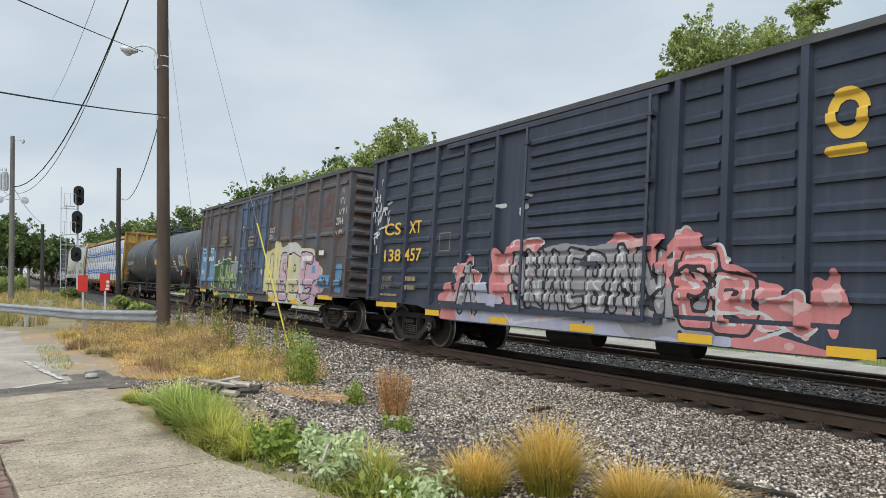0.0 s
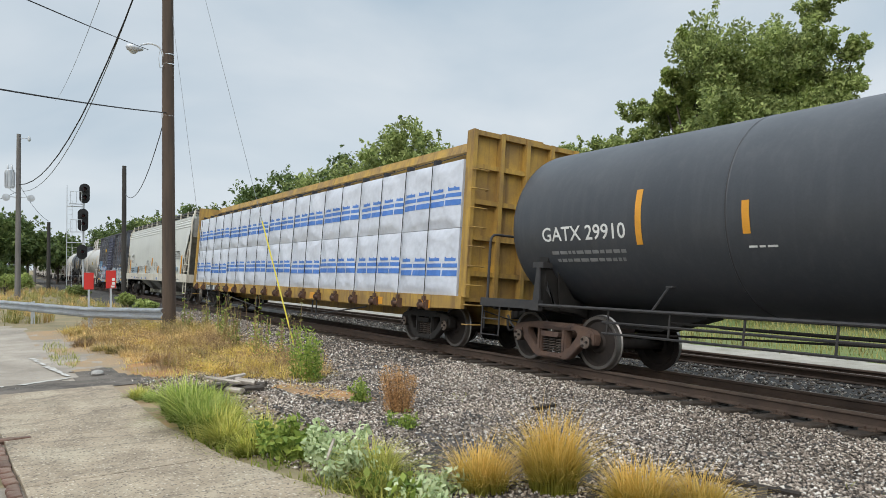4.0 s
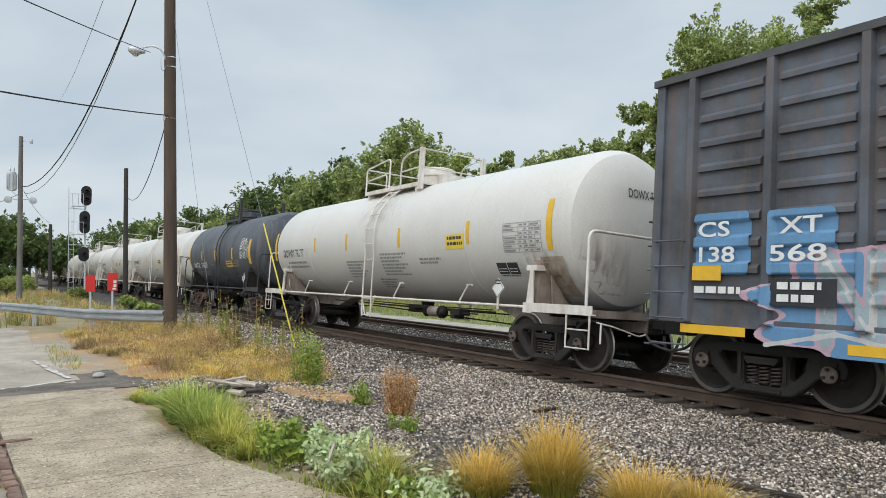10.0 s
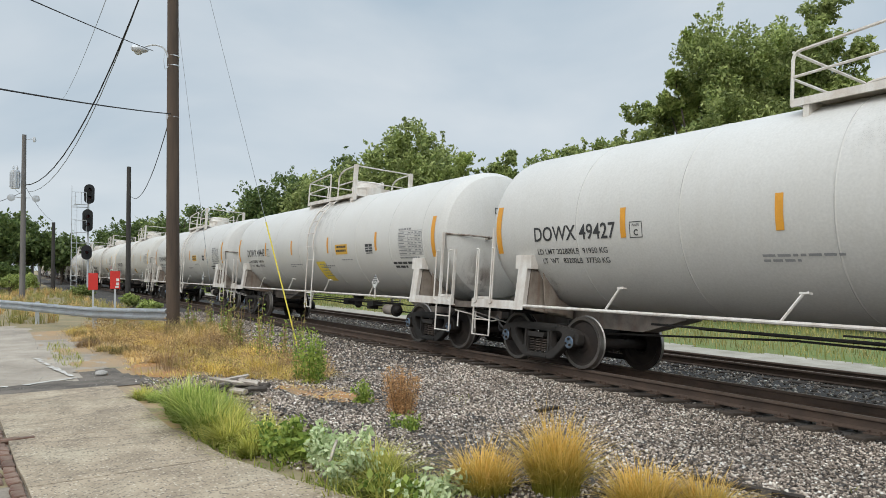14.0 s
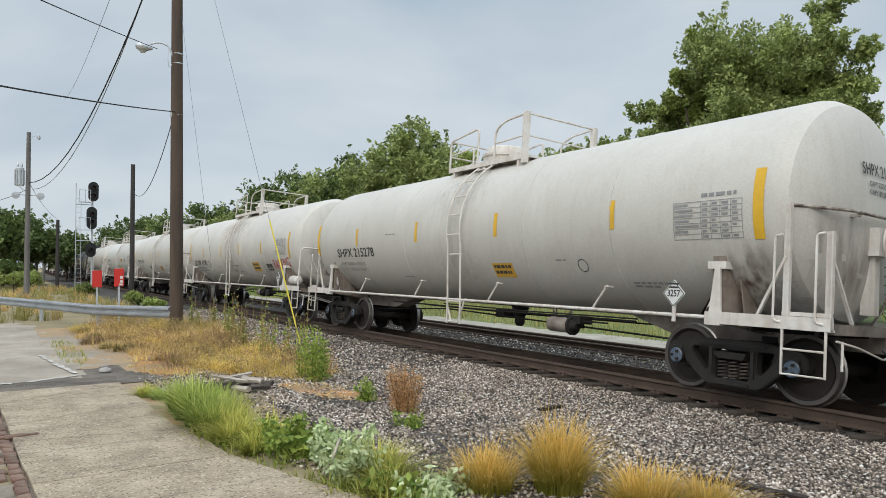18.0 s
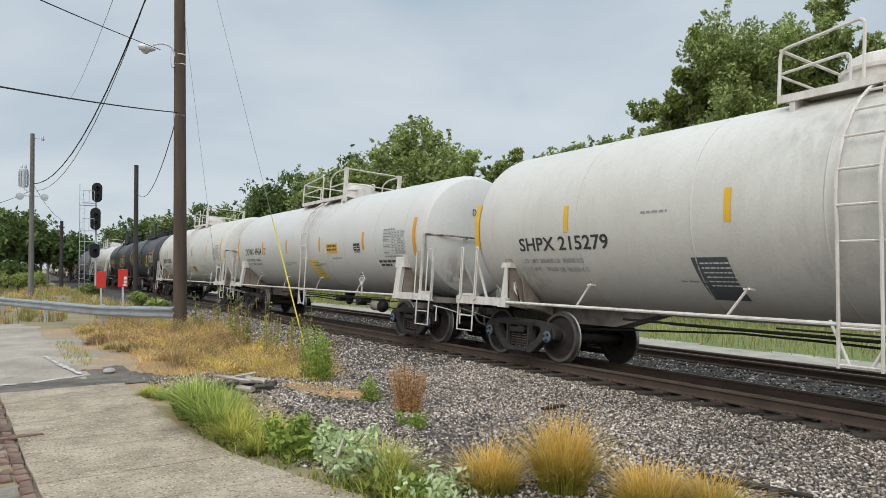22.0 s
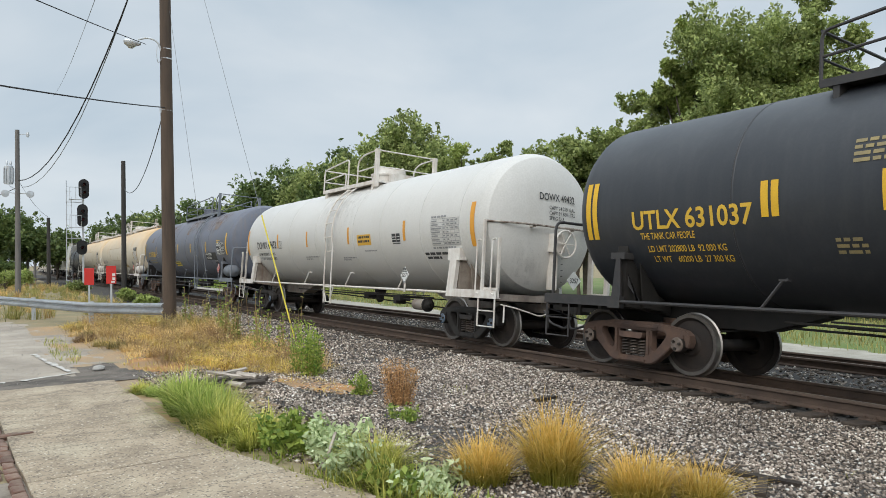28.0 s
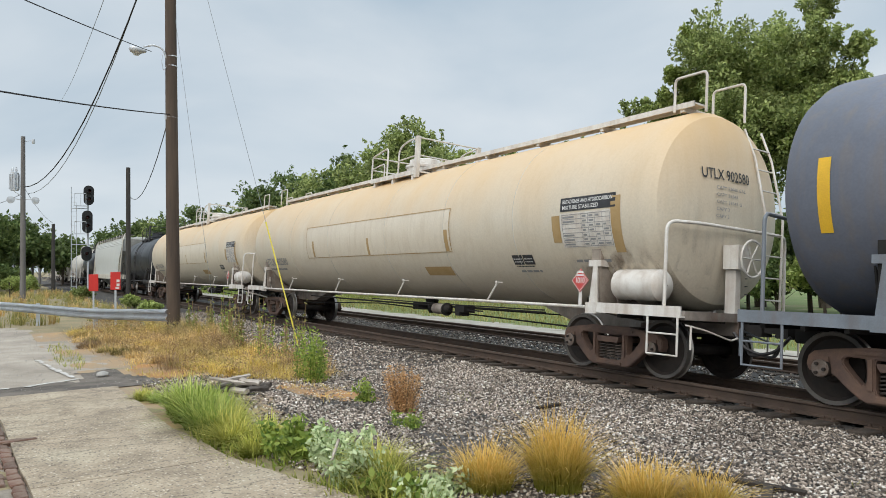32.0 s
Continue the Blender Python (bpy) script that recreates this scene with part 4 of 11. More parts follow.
        for sy in (-1, 1):
            bm = bmesh.new()
            prism(bm, [(sy * 1.42, 0.96), (sy * 1.52, 0.96), (sy * 1.52, 1.12), (sy * 1.50, 1.12), (sy * 1.50, 0.985), (sy * 1.42, 0.985)], "x", *sorted((s * (tc + 0.05), ex)))
            bmesh.ops.recalc_face_normals(bm, faces=bm.faces[:])
            part("end_sill_step", bm, fit, car)
            if end_cage:
                for px, top in ((s * (tc + 1.0), 2.52), (ex - s * 0.05, 2.14)):
                    bm = bmesh.new()
                    prism(bm, [(px - 0.05, sy * 1.45), (px + 0.05, sy * 1.45), (px + 0.05, sy * 1.51), (px + 0.035, sy * 1.51), (px + 0.035, sy * 1.465), (px - 0.05, sy * 1.465)], "z", 0.97, top)
                    bmesh.ops.recalc_face_normals(bm, faces=bm.faces[:])
                    part("end_post", bm, fit, car)
                    bm = bmesh.new()
                    q = px - s * 0.13
                    grab(bm, [(px - s * 0.03, sy * 1.52, min(top, 2.14) - 0.02), (q, sy * 1.53, min(top, 2.14) - 0.03), (q, sy * 1.53, 1.06), (px - s * 0.03, sy * 1.52, 1.04)], 0.016)
                    part("grab_iron", bm, fit, car)
                    if brackets == "low":
                        bm = bmesh.new()
                        pipe(bm, [(px - s * 0.02, sy * 1.46, 1.85), (px - s * 0.42, sy * 1.44, 1.06)] if top > 2.3 else [(px, sy * 1.44, 1.85), (px, sy * 0.95, 1.06)], 0.026, 4)
                        part("post_brace", bm, fit, car)
                bm = bmesh.new()
                box(bm, *sorted((s * (tc + 0.95), ex)), *sorted((sy * 1.455, sy * 1.475)), 1.125, 1.175)
                part("kick_plate", bm, fit, car)
            bm = bmesh.new()
            a, b = ex - s * 0.06, ex - s * 0.60
            pipe(bm, [(a, sy * 1.5, 1.0), (a, sy * 1.5, 0.42), (b, sy * 1.5, 0.42), (b, sy * 1.5, 1.0)], 0.019, 6)
            pipe(bm, [(a, sy * 1.5, 0.72), (b, sy * 1.5, 0.72)], 0.014, 6)
            part("stirrup_step", bm, fit, car)
        bm = bmesh.new()
        if end_cage:
            hxs = s * (tc + 1.0)
            out = max(abs(hxs), (hx if s > 0 else hx + tail) + 0.09) * s
            pipe(bm, rounded([(hxs, -1.46, 2.50), (out, -0.75, 2.49), (out, 0.0, 2.49), (out, 0.75, 2.49), (hxs, 1.46, 2.50)], 0.1), 0.022, 7)
            for y in (-0.5, 0.55):
                box(bm, *sorted((out - s * 0.2, out)), y - 0.03, y + 0.03, 2.44, 2.47)
            part("end_handrail", bm, M_railrust if fit is M_whitefit else fit, car, "weathered grab rail across the tank's head")
        else:
            q = s * (tc + 1.43)
            far = max(abs(q), (hx if s > 0 else hx + tail) + 0.07) * s
            pipe(bm, rounded([(q, -1.48, 1.0), (q, -1.48, 2.36), (far, -1.0, 2.36), (far, 1.0, 2.36), (q, 1.48, 2.36), (q, 1.48, 1.0)], 0.16), 0.026, 8)
            part("end_handrail", bm, fit, car)
        bm = bmesh.new()
        pipe(bm, rounded([(ex + s * 0.02, -1.42, 0.86), (ex + s * 0.10, -1.1, 0.80), (ex + s * 0.10, -0.5, 0.66), (ex + s * 0.10, -0.35, 0.70)], 0.06), 0.014, 6)
        pipe(bm, [(ex + s * 0.06, -1.36, 0.86), (ex + s * 0.06, -1.36, 0.52)], 0.016, 6)
        part("uncoupling_lever", bm, fit, car)
        add_coupler(car, ex, s)
        add_truck(car, s * tc, truck)
    # running rail along each side with its slanted props
    for sy in (-1, 1):
        bm = bmesh.new()
        pipe(bm, [(-cr, sy * 1.50, 1.04), (c, sy * 1.50, 1.04)], 0.027, 8)
        part("running_rail", bm, fit, car)
        props = 4 if c > 5 else 2
        for i in range(props):
            px = -cr + (c + cr) * (i + 0.75) / (props + 0.5)
            if ladder_x is None or abs(px - ladder_x) > 0.5:
                bm = bmesh.new()
                pipe(bm, [(px - 0.14, sy * 1.50, 1.02), (px + 0.14, sy * 1.47, 1.40), (px + 0.20, sy * (R * 0.96), 1.42)], 0.02, 6)
                box(bm, px + 0.10, px + 0.22, *sorted((sy * 1.40, sy * 1.49)), 1.40, 1.425)
                part("rail_prop", bm, fit, car)
    if rail == "double":
        for k in range(2):
            bm = bmesh.new()
            pipe(bm, [(-cr + 1.6, -1.46, 0.66 + 0.17 * k), (c - 1.6, -1.46, 0.66 + 0.17 * k)], 0.02, 6)
            part("lower_rail", bm, M_blackiron, car)
        for i in range(12):
            bm = bmesh.new()
            px = -cr + 1.7 + (c + cr - 3.4) * i / 11
            pipe(bm, [(px, -1.46, 0.66), (px + 0.04, -1.48, 1.03)], 0.017, 5)
            part("rail_hanger", bm, M_blackiron, car)
    # brake gear and piping slung under the belly
    for k, (x0, x1, y, z, r) in enumerate(((-cr + 2.2, c - 2.2, -0.55, 0.88, 0.02), (-cr + 2.4, c - 2.0, 0.4, 0.84, 0.016), (-1.4, c - 1.9, -0.85, 0.93, 0.014))):
        bm = bmesh.new()
        pipe(bm, [(x0, y, z), ((x0 + x1) / 2, y, z - 0.02), (x1, y, z)], r, 6)
        part("brake_pipe", bm, M_underframe, car)
    bm = bmesh.new()
    lathe(bm, [(cyl[0] + a * cyl[2], r * cyl[2]) for a, r in ((0.0, 0.02), (0.005, 0.115), (0.05, 0.12), (0.47, 0.12), (0.48, 0.15), (0.52, 0.15), (0.53, 0.11), (0.61, 0.06), (0.62, 0.02))], 18, "x", (0, -0.9, cyl[1]), mi=[0, 0, 0, 1, 1, 1, 1, 1], caps=False)
    bmesh.ops.recalc_face_normals(bm, faces=bm.faces[:])
    part("brake_cylinder", bm, [M_sillpale if fit is M_whitefit else M_underframe, M_underframe], car)
    bm = bmesh.new()
    box(bm, 2.85, 3.2, -0.95, -0.65, 0.76, 0.9)
    box(bm, 2.92, 3.06, -0.98, -0.7, 0.68, 0.759)
    box(bm, 3.2, 3.75, -0.86, -0.82, 0.80, 0.83)
    part("brake_valve", bm, M_underframe, car)
    bm = bmesh.new()
    prism(bm, [(-2.4, -0.1), (-1.2, -0.5), (-1.15, -0.42), (-2.4, 0.02)], "z", 0.78, 0.81)
    pipe(bm, [(-2.4, -0.05, 0.8), (-cr + 0.6, -0.2, 0.62)], 0.018, 5)
    pipe(bm, [(-1.2, -0.46, 0.8), (c - 0.6, -0.3, 0.62)], 0.018, 5)
    part("brake_lever", bm, M_underframe, car)
    # side ladder up to the platform
    if ladder_x is not None:
        for sy in (-1, 1):
            bm = bmesh.new()
            arc = [(0.54, 1.52), (1.05, 1.54)] + [(zc + (R + 0.10) * math.sin(a), (R + 0.10) * math.cos(a)) for a in np.linspace(-0.25, 1.12, 9)]
            for lx in (ladder_x - 0.24, ladder_x + 0.24):
                pipe(bm, [(lx, sy * y, z) for z, y in arc], 0.022, 6)
            pipe(bm, [(ladder_x - 0.12, sy * 1.5, 0.58), (ladder_x - 0.36, sy * 1.5, 1.08)], 0.02, 6)
            pipe(bm, [(ladder_x + 0.12, sy * 1.5, 0.58), (ladder_x + 0.38, sy * 1.5, 1.08)], 0.02, 6)
            lad = part("side_ladder", bm, fit, car)
            rung = None
            for i in range(9):
                if i < 2:
                    z, y = 0.58 + i * 0.42, 1.52
                else:
                    a = -0.35 + (i - 2) * 0.25
                    z, y = zc + (R + 0.1) * math.sin(a), (R + 0.1) * math.cos(a)
                if rung is None:
                    bm = bmesh.new()
                    pipe(bm, [(-0.26, 0, 0), (0.26, 0, 0)], 0.016, 6)
                    rung = part("rung", bm, fit, lad)
                    o = rung
                else:
                    o = new("rung", rung.data)
                    o.parent = lad
                o.location = (ladder_x, sy * y, z)
    # top platform, railing and dome
    zt = zc + R
    zp = zt - 0.14
    if platform:
        p0, p1 = platform
        for sy in (-1, 1):
            bm = bmesh.new()
            box(bm, p0, p1, *sorted((sy * 0.52, sy * 0.95)), zp + 0.02, zp + 0.06)
            box(bm, p0, p1, *sorted((sy * 0.93, sy * 0.96)), zp - 0.03, zp + 0.075)
            part("platform", bm, fit, car, "grated top walkway")
            for px in (p0 + 0.2, (p0 + p1) / 2, p1 - 0.2):
                bm = bmesh.new()
                box(bm, px - 0.04, px + 0.04, *sorted((sy * 0.5, sy * 0.94)), zc + math.sqrt(R * R - 0.885) - 0.02, zp + 0.02)
                part("platform_bracket", bm, fit, car)
        L = ladder_x if ladder_x is not None else (p0 + p1) / 2
        for sy in (-1, 1):
            y = sy * 0.93
            # a hoop on the trailing side of the ladder, a rail on to the leading post
            if L - 0.34 > p0 + 0.2:
                bm = bmesh.new()
                pipe(bm, rounded([(p0, y, zp), (p0, y, zp + 0.72), (L - 0.34, y, zp + 0.86), (L - 0.34, y, zp)], 0.12), 0.024, 6)
                pipe(bm, rounded([(p0, y, zp + 0.38), (L - 0.5, y, zp + 0.46), (L - 0.5, y, zp + 0.05)], 0.12), 0.019, 6)
                part("platform_railing", bm, fit, car)
            bm = bmesh.new()
            pipe(bm, rounded([(L + 0.28, y, zp), (L + 0.28, y, zp + 0.72), (L + 0.62, y, zp + 0.86), (p1, y, zp + 0.9)], 0.18), 0.024, 6)
            pipe(bm, [(L + 0.28, y, zp + 0.42), (p1, y, zp + 0.45)], 0.019, 6)
            box(bm, p1 - 0.06, p1 + 0.06, *sorted((sy * 0.88, sy * 0.98)), zp - 0.12, zp + 0.93)
            part("platform_railing", bm, fit, car)
        for px, zz in ((p0, 0.72), (p1, 0.9)):
            bm = bmesh.new()
            pipe(bm, [(px, -0.93, zp + zz), (px, 0.93, zp + zz)], 0.022, 6)
            pipe(bm, [(px, -0.93, zp + zz * 0.5), (px, 0.93, zp + zz * 0.5)], 0.019, 6)
            part("cross_rail", bm, fit, car)
    bm = bmesh.new()
    dx = dome_x if dome_x is not None else (ladder_x or 0) + 0.45
    if dome == "box":
        lathe(bm, [(zt - 0.06, 0.52), (zt + 0.20, 0.52), (zt + 0.21, 0.56), (zt + 0.26, 0.56), (zt + 0.28, 0.47), (zt + 0.42, 0.45), (zt + 0.45, 0.40), (zt + 0.47, 0.001)], 20, "z", (dx, 0, 0), caps=False)
        box(bm, dx + 0.5, dx + 0.85, -0.3, 0.3, zt - 0.05, zt + 0.2)
    else:
        lathe(bm, [(zt - 0.08, 0.44), (zt + 0.1, 0.44), (zt + 0.12, 0.5), (zt + 0.17, 0.5), (zt + 0.18, 0.40), (zt + 0.38, 0.40), (zt + 0.40, 0.44), (zt + 0.44, 0.42), (zt + 0.46, 0.001)], 20, "z", (dx, 0, 0), caps=False)
        lathe(bm, [(zt - 0.05, 0.12), (zt + 0.22, 0.12), (zt + 0.24, 0.16), (zt + 0.30, 0.16), (zt + 0.30, 0.001)], 12, "z", (dx + 0.7, 0.1, 0), caps=False)
    bmesh.ops.recalc_face_normals(bm, faces=bm.faces[:])
    part("manway_dome", bm, fit if dome == "box" else shell, car)
    if walkway:
        bm = bmesh.new()
        rx = hx + tail
        box(bm, -rx + 0.45, hx - 0.45, -0.52, -0.2, zt + 0.06, zt + 0.09)
        box(bm, -rx + 0.45, hx - 0.45, -0.53, -0.5, zt + 0.02, zt + 0.11)
        for i in range(11):
            px = -rx + 0.7 + (rx + hx - 1.4) * i / 10
            box(bm, px - 0.04, px + 0.04, -0.5, 0.2, zt - 0.03, zt + 0.06)
        part("top_walkway", bm, fit, car)
        for s in (-1, 1):
            for y in (-0.62, 0.35):
                bm = bmesh.new()
                px = s * ((hx if s > 0 else rx) - 0.45)
                grab(bm, [(px - 0.3, y, zt - 0.05), (px - 0.3, y, zt + 0.5), (px + 0.3, y, zt + 0.5), (px + 0.3, y, zt - 0.15)], 0.022)
                part("end_hoop", bm, fit, car)
    # valve and pipes under the belly
    bm = bmesh.new()
    lathe(bm, [(bottom - 0.42, 0.06), (bottom - 0.36, 0.11), (bottom - 0.2, 0.11), (bottom - 0.15, 0.16), (bottom + 0.06, 0.2)], 14, "z", (0.35, 0, 0), caps=True)
    box(bm, -0.2, 0.1, -0.25, 0.25, 0.72, 0.92)
    part("bottom_outlet", bm, M_underframe, car)
    return car, zc


M_seamdark = mat("grimy_weld_seam", (0.36, 0.35, 0.33), (0.55, 0.54, 0.51), 0.6, scale=1.5, fine=40, amount=0.9, bump=0.0)
M_saddle = mat("grimy_white_saddle", (0.36, 0.31, 0.26), (0.17, 0.135, 0.11), 0.7, scale=1.6, fine=50, amount=0.8, bump=0.08, streak=RUST, streak_amt=0.4)
M_railrust = mat("worn_grab_rail", (0.42, 0.38, 0.33), (0.12, 0.085, 0.065), 0.6, scale=6, fine=60, amount=0.9, bump=0.05)
M_sillpale = mat("grimy_white_underframe", (0.33, 0.29, 0.25), (0.14, 0.115, 0.1), 0.7, scale=1.6, fine=50, amount=0.8, bump=0.08, streak=RUST, streak_amt=0.4)



# ---- box cars ----
def flat_patch(car, name, pts, material, y=-1.5, lift=0.006, label=""):
    """A painted outline on a flat car side, points (x, z)."""
    bm = bmesh.new()
    f = bm.faces.new([bm.verts.new((x, y - lift, z)) for x, z in pts])
    bmesh.ops.triangulate(bm, faces=[f])
    return part(name, bm, material, car, label, smooth=False)


def side_text(car, body, x, z, size, material, y=-1.5, lift=0.008, align="LEFT", narrow=1.0, fat=0.014, name="lettering", lean=0.0):
    vs, fs = letters(body, size, align, fat, narrow)
    bm = bmesh.new()
    bv = [bm.verts.new((x + a + lean * b, y - lift, z + b)) for a, b in vs]
    for f in fs:
        try:
            bm.faces.new([bv[i] for i in f])
        except ValueError:
            pass
    return part(name, bm, material, car, smooth=False)


def side_bars(car, rows, material, y=-1.5, lift=0.008, seed=1, word=0.12, name="lettering"):
    rnd = random.Random(seed)
    bm = bmesh.new()
    for x, z, length, ht in rows:
        a = x
        while a < x + length - 0.02:
            w = min(word * rnd.uniform(0.5, 1.5), x + length - a)
            bm.faces.new([bm.verts.new((p, y - lift, r)) for p, r in ((a, z), (a + w, z), (a + w, z + ht), (a, z + ht))])
            a += w + word * 0.25
    return part(name, bm, material, car, smooth=False)


def box_car(body, door, ribs, truck, door_style, label, end_mat=None):
    """An all-steel box car: sheathed sides with posts and pressed ribs, a sliding or plug door, ribbed ends, low roof."""
    c, hx, hw = 6.17, 7.68, 1.47
    z0, z1 = 1.02, 4.42
    car = tagged(new("box_car"), label, "box car", group="railway train")
    bm = bmesh.new()
    box(bm, -hx, hx, -hw, hw, z0, z1)
    part("body", bm, body, car)
    # side sill, deeper between the trucks
    for sy in (-1, 1):
        bm = bmesh.new()
        prism(bm, [(-hx, 0.98), (-hx, 1.06), (hx, 1.06), (hx, 0.98), (5.2, 0.92), (4.1, 0.66), (-4.1, 0.66), (-5.2, 0.92)], "y", *sorted((sy * 1.44, sy * 1.49)))
        bmesh.ops.recalc_face_normals(bm, faces=bm.faces[:])
        part("side_sill", bm, body, car)
    bm = bmesh.new()
    box(bm, -hx + 0.3, hx - 0.3, -0.25, 0.25, 0.72, 1.02)
    for px in np.linspace(-5, 5, 7):
        box(bm, px - 0.06, px + 0.06, -1.4, 1.4, 0.82, 1.02)
    for a, b in ((-1.6, -0.4), (0.9, 1.6)):
        lathe(bm, [(a, 0.02), (a + 0.03, 0.2), (b - 0.03, 0.2), (b, 0.02)], 14, "x", (0, -0.75, 0.62))
    pipe(bm, [(-5, -0.6, 0.7), (5, -0.6, 0.7)], 0.025, 6)
    part("underframe", bm, M_underframe, car)
    # roof: flat-pitched with cross ribs and an eave
    bm = bmesh.new()
    prism(bm, [(-1.56, z1 + 0.0), (-1.56, z1 + 0.1), (0, z1 + 0.26), (1.56, z1 + 0.1), (1.56, z1)], "x", -hx - 0.05, hx + 0.05)
    for i in range(16):
        x = -hx + 0.4 + (2 * hx - 0.8) * i / 15
        prism(bm, [(-1.54, z1 + 0.1), (-1.40, z1 + 0.17), (0, z1 + 0.31), (1.40, z1 + 0.17), (1.54, z1 + 0.1), (0, z1 + 0.24)], "x", x - 0.05, x + 0.05)
    bmesh.ops.recalc_face_normals(bm, faces=bm.faces[:])
    part("roof", bm, M_boxroof, car)
    # posts and pressed ribs
    for sy in (-1, 1):
        for x in ribs:
            bm = bmesh.new()
            w = 0.07
            prism(bm, [(x - w, sy * hw), (x - w * 0.7, sy * (hw + 0.085)), (x + w * 0.7, sy * (hw + 0.085)), (x + w, sy * hw)], "z", z0 - 0.03, z1)
            bmesh.ops.recalc_face_normals(bm, faces=bm.faces[:])
            part("side_post", bm, body, car)
        for x in (-hx + 0.06, hx - 0.06):
            bm = bmesh.new()
            box(bm, x - 0.07, x + 0.07, *sorted((sy * hw, sy * (hw + 0.05))), z0 - 0.04, z1)
            part("corner_post", bm, body, car)
        edges = sorted([-hx + 0.12] + list(ribs) + [hx - 0.12])
        for a, b in zip(edges, edges[1:]):
            if b - a < 0.6 or (a < 0 < b):
                continue
            n = 9 if door_style == "ribbed" else (3 if (a > 1 or a < -1) else 9)
            for k in range(n):
                bm = bmesh.new()
                z = 1.35 + (4.15 - 1.35) * k / (n - 1)
                prism(bm, [(sy * hw, z - 0.05), (sy * (hw + 0.05), z - 0.045), (sy * (hw + 0.055), z + 0.02), (sy * hw, z + 0.075)], "x", a + 0.12, b - 0.12)
                bmesh.ops.recalc_face_normals(bm, faces=bm.faces[:])
                part("pressed_rib", bm, body, car)
    # doors
    d0, d1 = -1.62, 1.30
    for sy in (-1, 1):
        bm = bmesh.new()
        box(bm, d0, d1, *sorted((sy * hw, sy * (hw + 0.06))), 1.0, 4.3)
        yb = hw + 0.06
        if door_style != "ribbed":
            for x in (d0 + 0.05, -0.95, -0.2, 0.6, d1 - 0.05):
                box(bm, x - 0.035, x + 0.035, *sorted((sy * yb, sy * (yb + 0.06))), 1.0, 4.3)
            for z in (1.15, 1.85, 2.55, 3.3, 4.1):
                box(bm, d0, d1, *sorted((sy * yb, sy * (yb + 0.035))), z - 0.04, z + 0.04)
        bmesh.ops.recalc_face_normals(bm, faces=bm.faces[:])
        dr = part("door", bm, door, car, "corrugated sliding door" if door_style == "ribbed" else "blue plug door with locking bars")
        for k in range(14 if door_style == "ribbed" else 0):
            bm = bmesh.new()
            z = 1.14 + 3.0 * k / 14
            prism(bm, [(sy * yb, z), (sy * (yb + 0.05), z + 0.03), (sy * (yb + 0.05), z + 0.09), (sy * yb, z + 0.14)], "x", d0 + 0.12, d1 - 0.1)
            bmesh.ops.recalc_face_normals(bm, faces=bm.faces[:])
            part("door_rib", bm, door, dr)
        bm = bmesh.new()
        for x in ((d1 - 0.07, d0 + 0.05) if door_style == "ribbed" else (-0.55, 0.2)):
            pipe(bm, [(x, sy * (yb + 0.09), 0.95), (x, sy * (yb + 0.09), 4.3)], 0.028, 6)
            for z in (1.2, 2.0, 3.0, 4.0):
                box(bm, x - 0.06, x + 0.06, *sorted((sy * yb, sy * (yb + 0.12))), z - 0.03, z + 0.03)
        box(bm, -0.05, 0.3, *sorted((sy * (yb + 0.08), sy * (yb + 0.11))), 1.75, 1.82)
        part("locking_gear", bm, body, dr)
        bm = bmesh.new()
        box(bm, -4.2 if door_style == "ribbed" else -4.4, d1 + 0.2, *sorted((sy * (hw + 0.02), sy * (hw + 0.10))), 0.92, 1.0)
        part("door_track", bm, body, car)
        bm = bmesh.new()
        box(bm, -4.3, d1 + 0.2, *sorted((sy * (hw + 0.02), sy * (hw + 0.09))), 4.3, 4.4)
        part("door_track", bm, body, car)
    # corrugated ends
    for s in (-1, 1):
        for k in range(11):
            bm = bmesh.new()
            z = 1.25 + 3.0 * k / 10
            prism(bm, [(s * hx, z - 0.12), (s * (hx + 0.1), z - 0.03), (s * (hx + 0.1), z + 0.03), (s * hx, z + 0.12)], "y", -1.38, 1.38)
            bmesh.ops.recalc_face_normals(bm, faces=bm.faces[:])
            part("end_rib", bm, end_mat or body, car)
        for k in range(7):
            z = 0.62 + k * 0.36
            for (ya, yb2) in ((-1.47, -1.12), (1.12, 1.47)):
                bm = bmesh.new()
                grab(bm, [(s * (hx + 0.02), ya, z), (s * (hx + 0.14), ya, z), (s * (hx + 0.14), yb2, z), (s * (hx + 0.02), yb2, z)], 0.014)
                part("grab_iron", bm, body, car)
        xs = s * (hx - 0.1)
        for k in range(5):
            bm = bmesh.new()
            z = 0.66 + k * 0.36
            grab(bm, [(xs, -hw, z), (xs, -1.62, z), (xs - s * 0.5, -1.62, z), (xs - s * 0.5, -hw, z)], 0.014)
            part("grab_iron", bm, body, car)
        add_coupler(car, s * (hx + 0.05), s)
        add_truck(car, s * c, truck)
    # hand brake wheel on the trailing end
    bm = bmesh.new()
    ring = [(-hx - 0.22, 0.75 + 0.27 * math.cos(a), 2.0 + 0.27 * math.sin(a)) for a in [2 * math.pi * i / 16 for i in range(16)]]
    pipe(bm, ring, 0.018, 6, closed=True)
    for a in range(4):
        pipe(bm, [(-hx - 0.22, 0.75, 2.0), ring[a * 4]], 0.012, 5)
    box(bm, -hx - 0.2, -hx - 0.02, 0.6, 0.9, 1.75, 2.25)
    part("brake_wheel", bm, M_underframe, car)
    return car


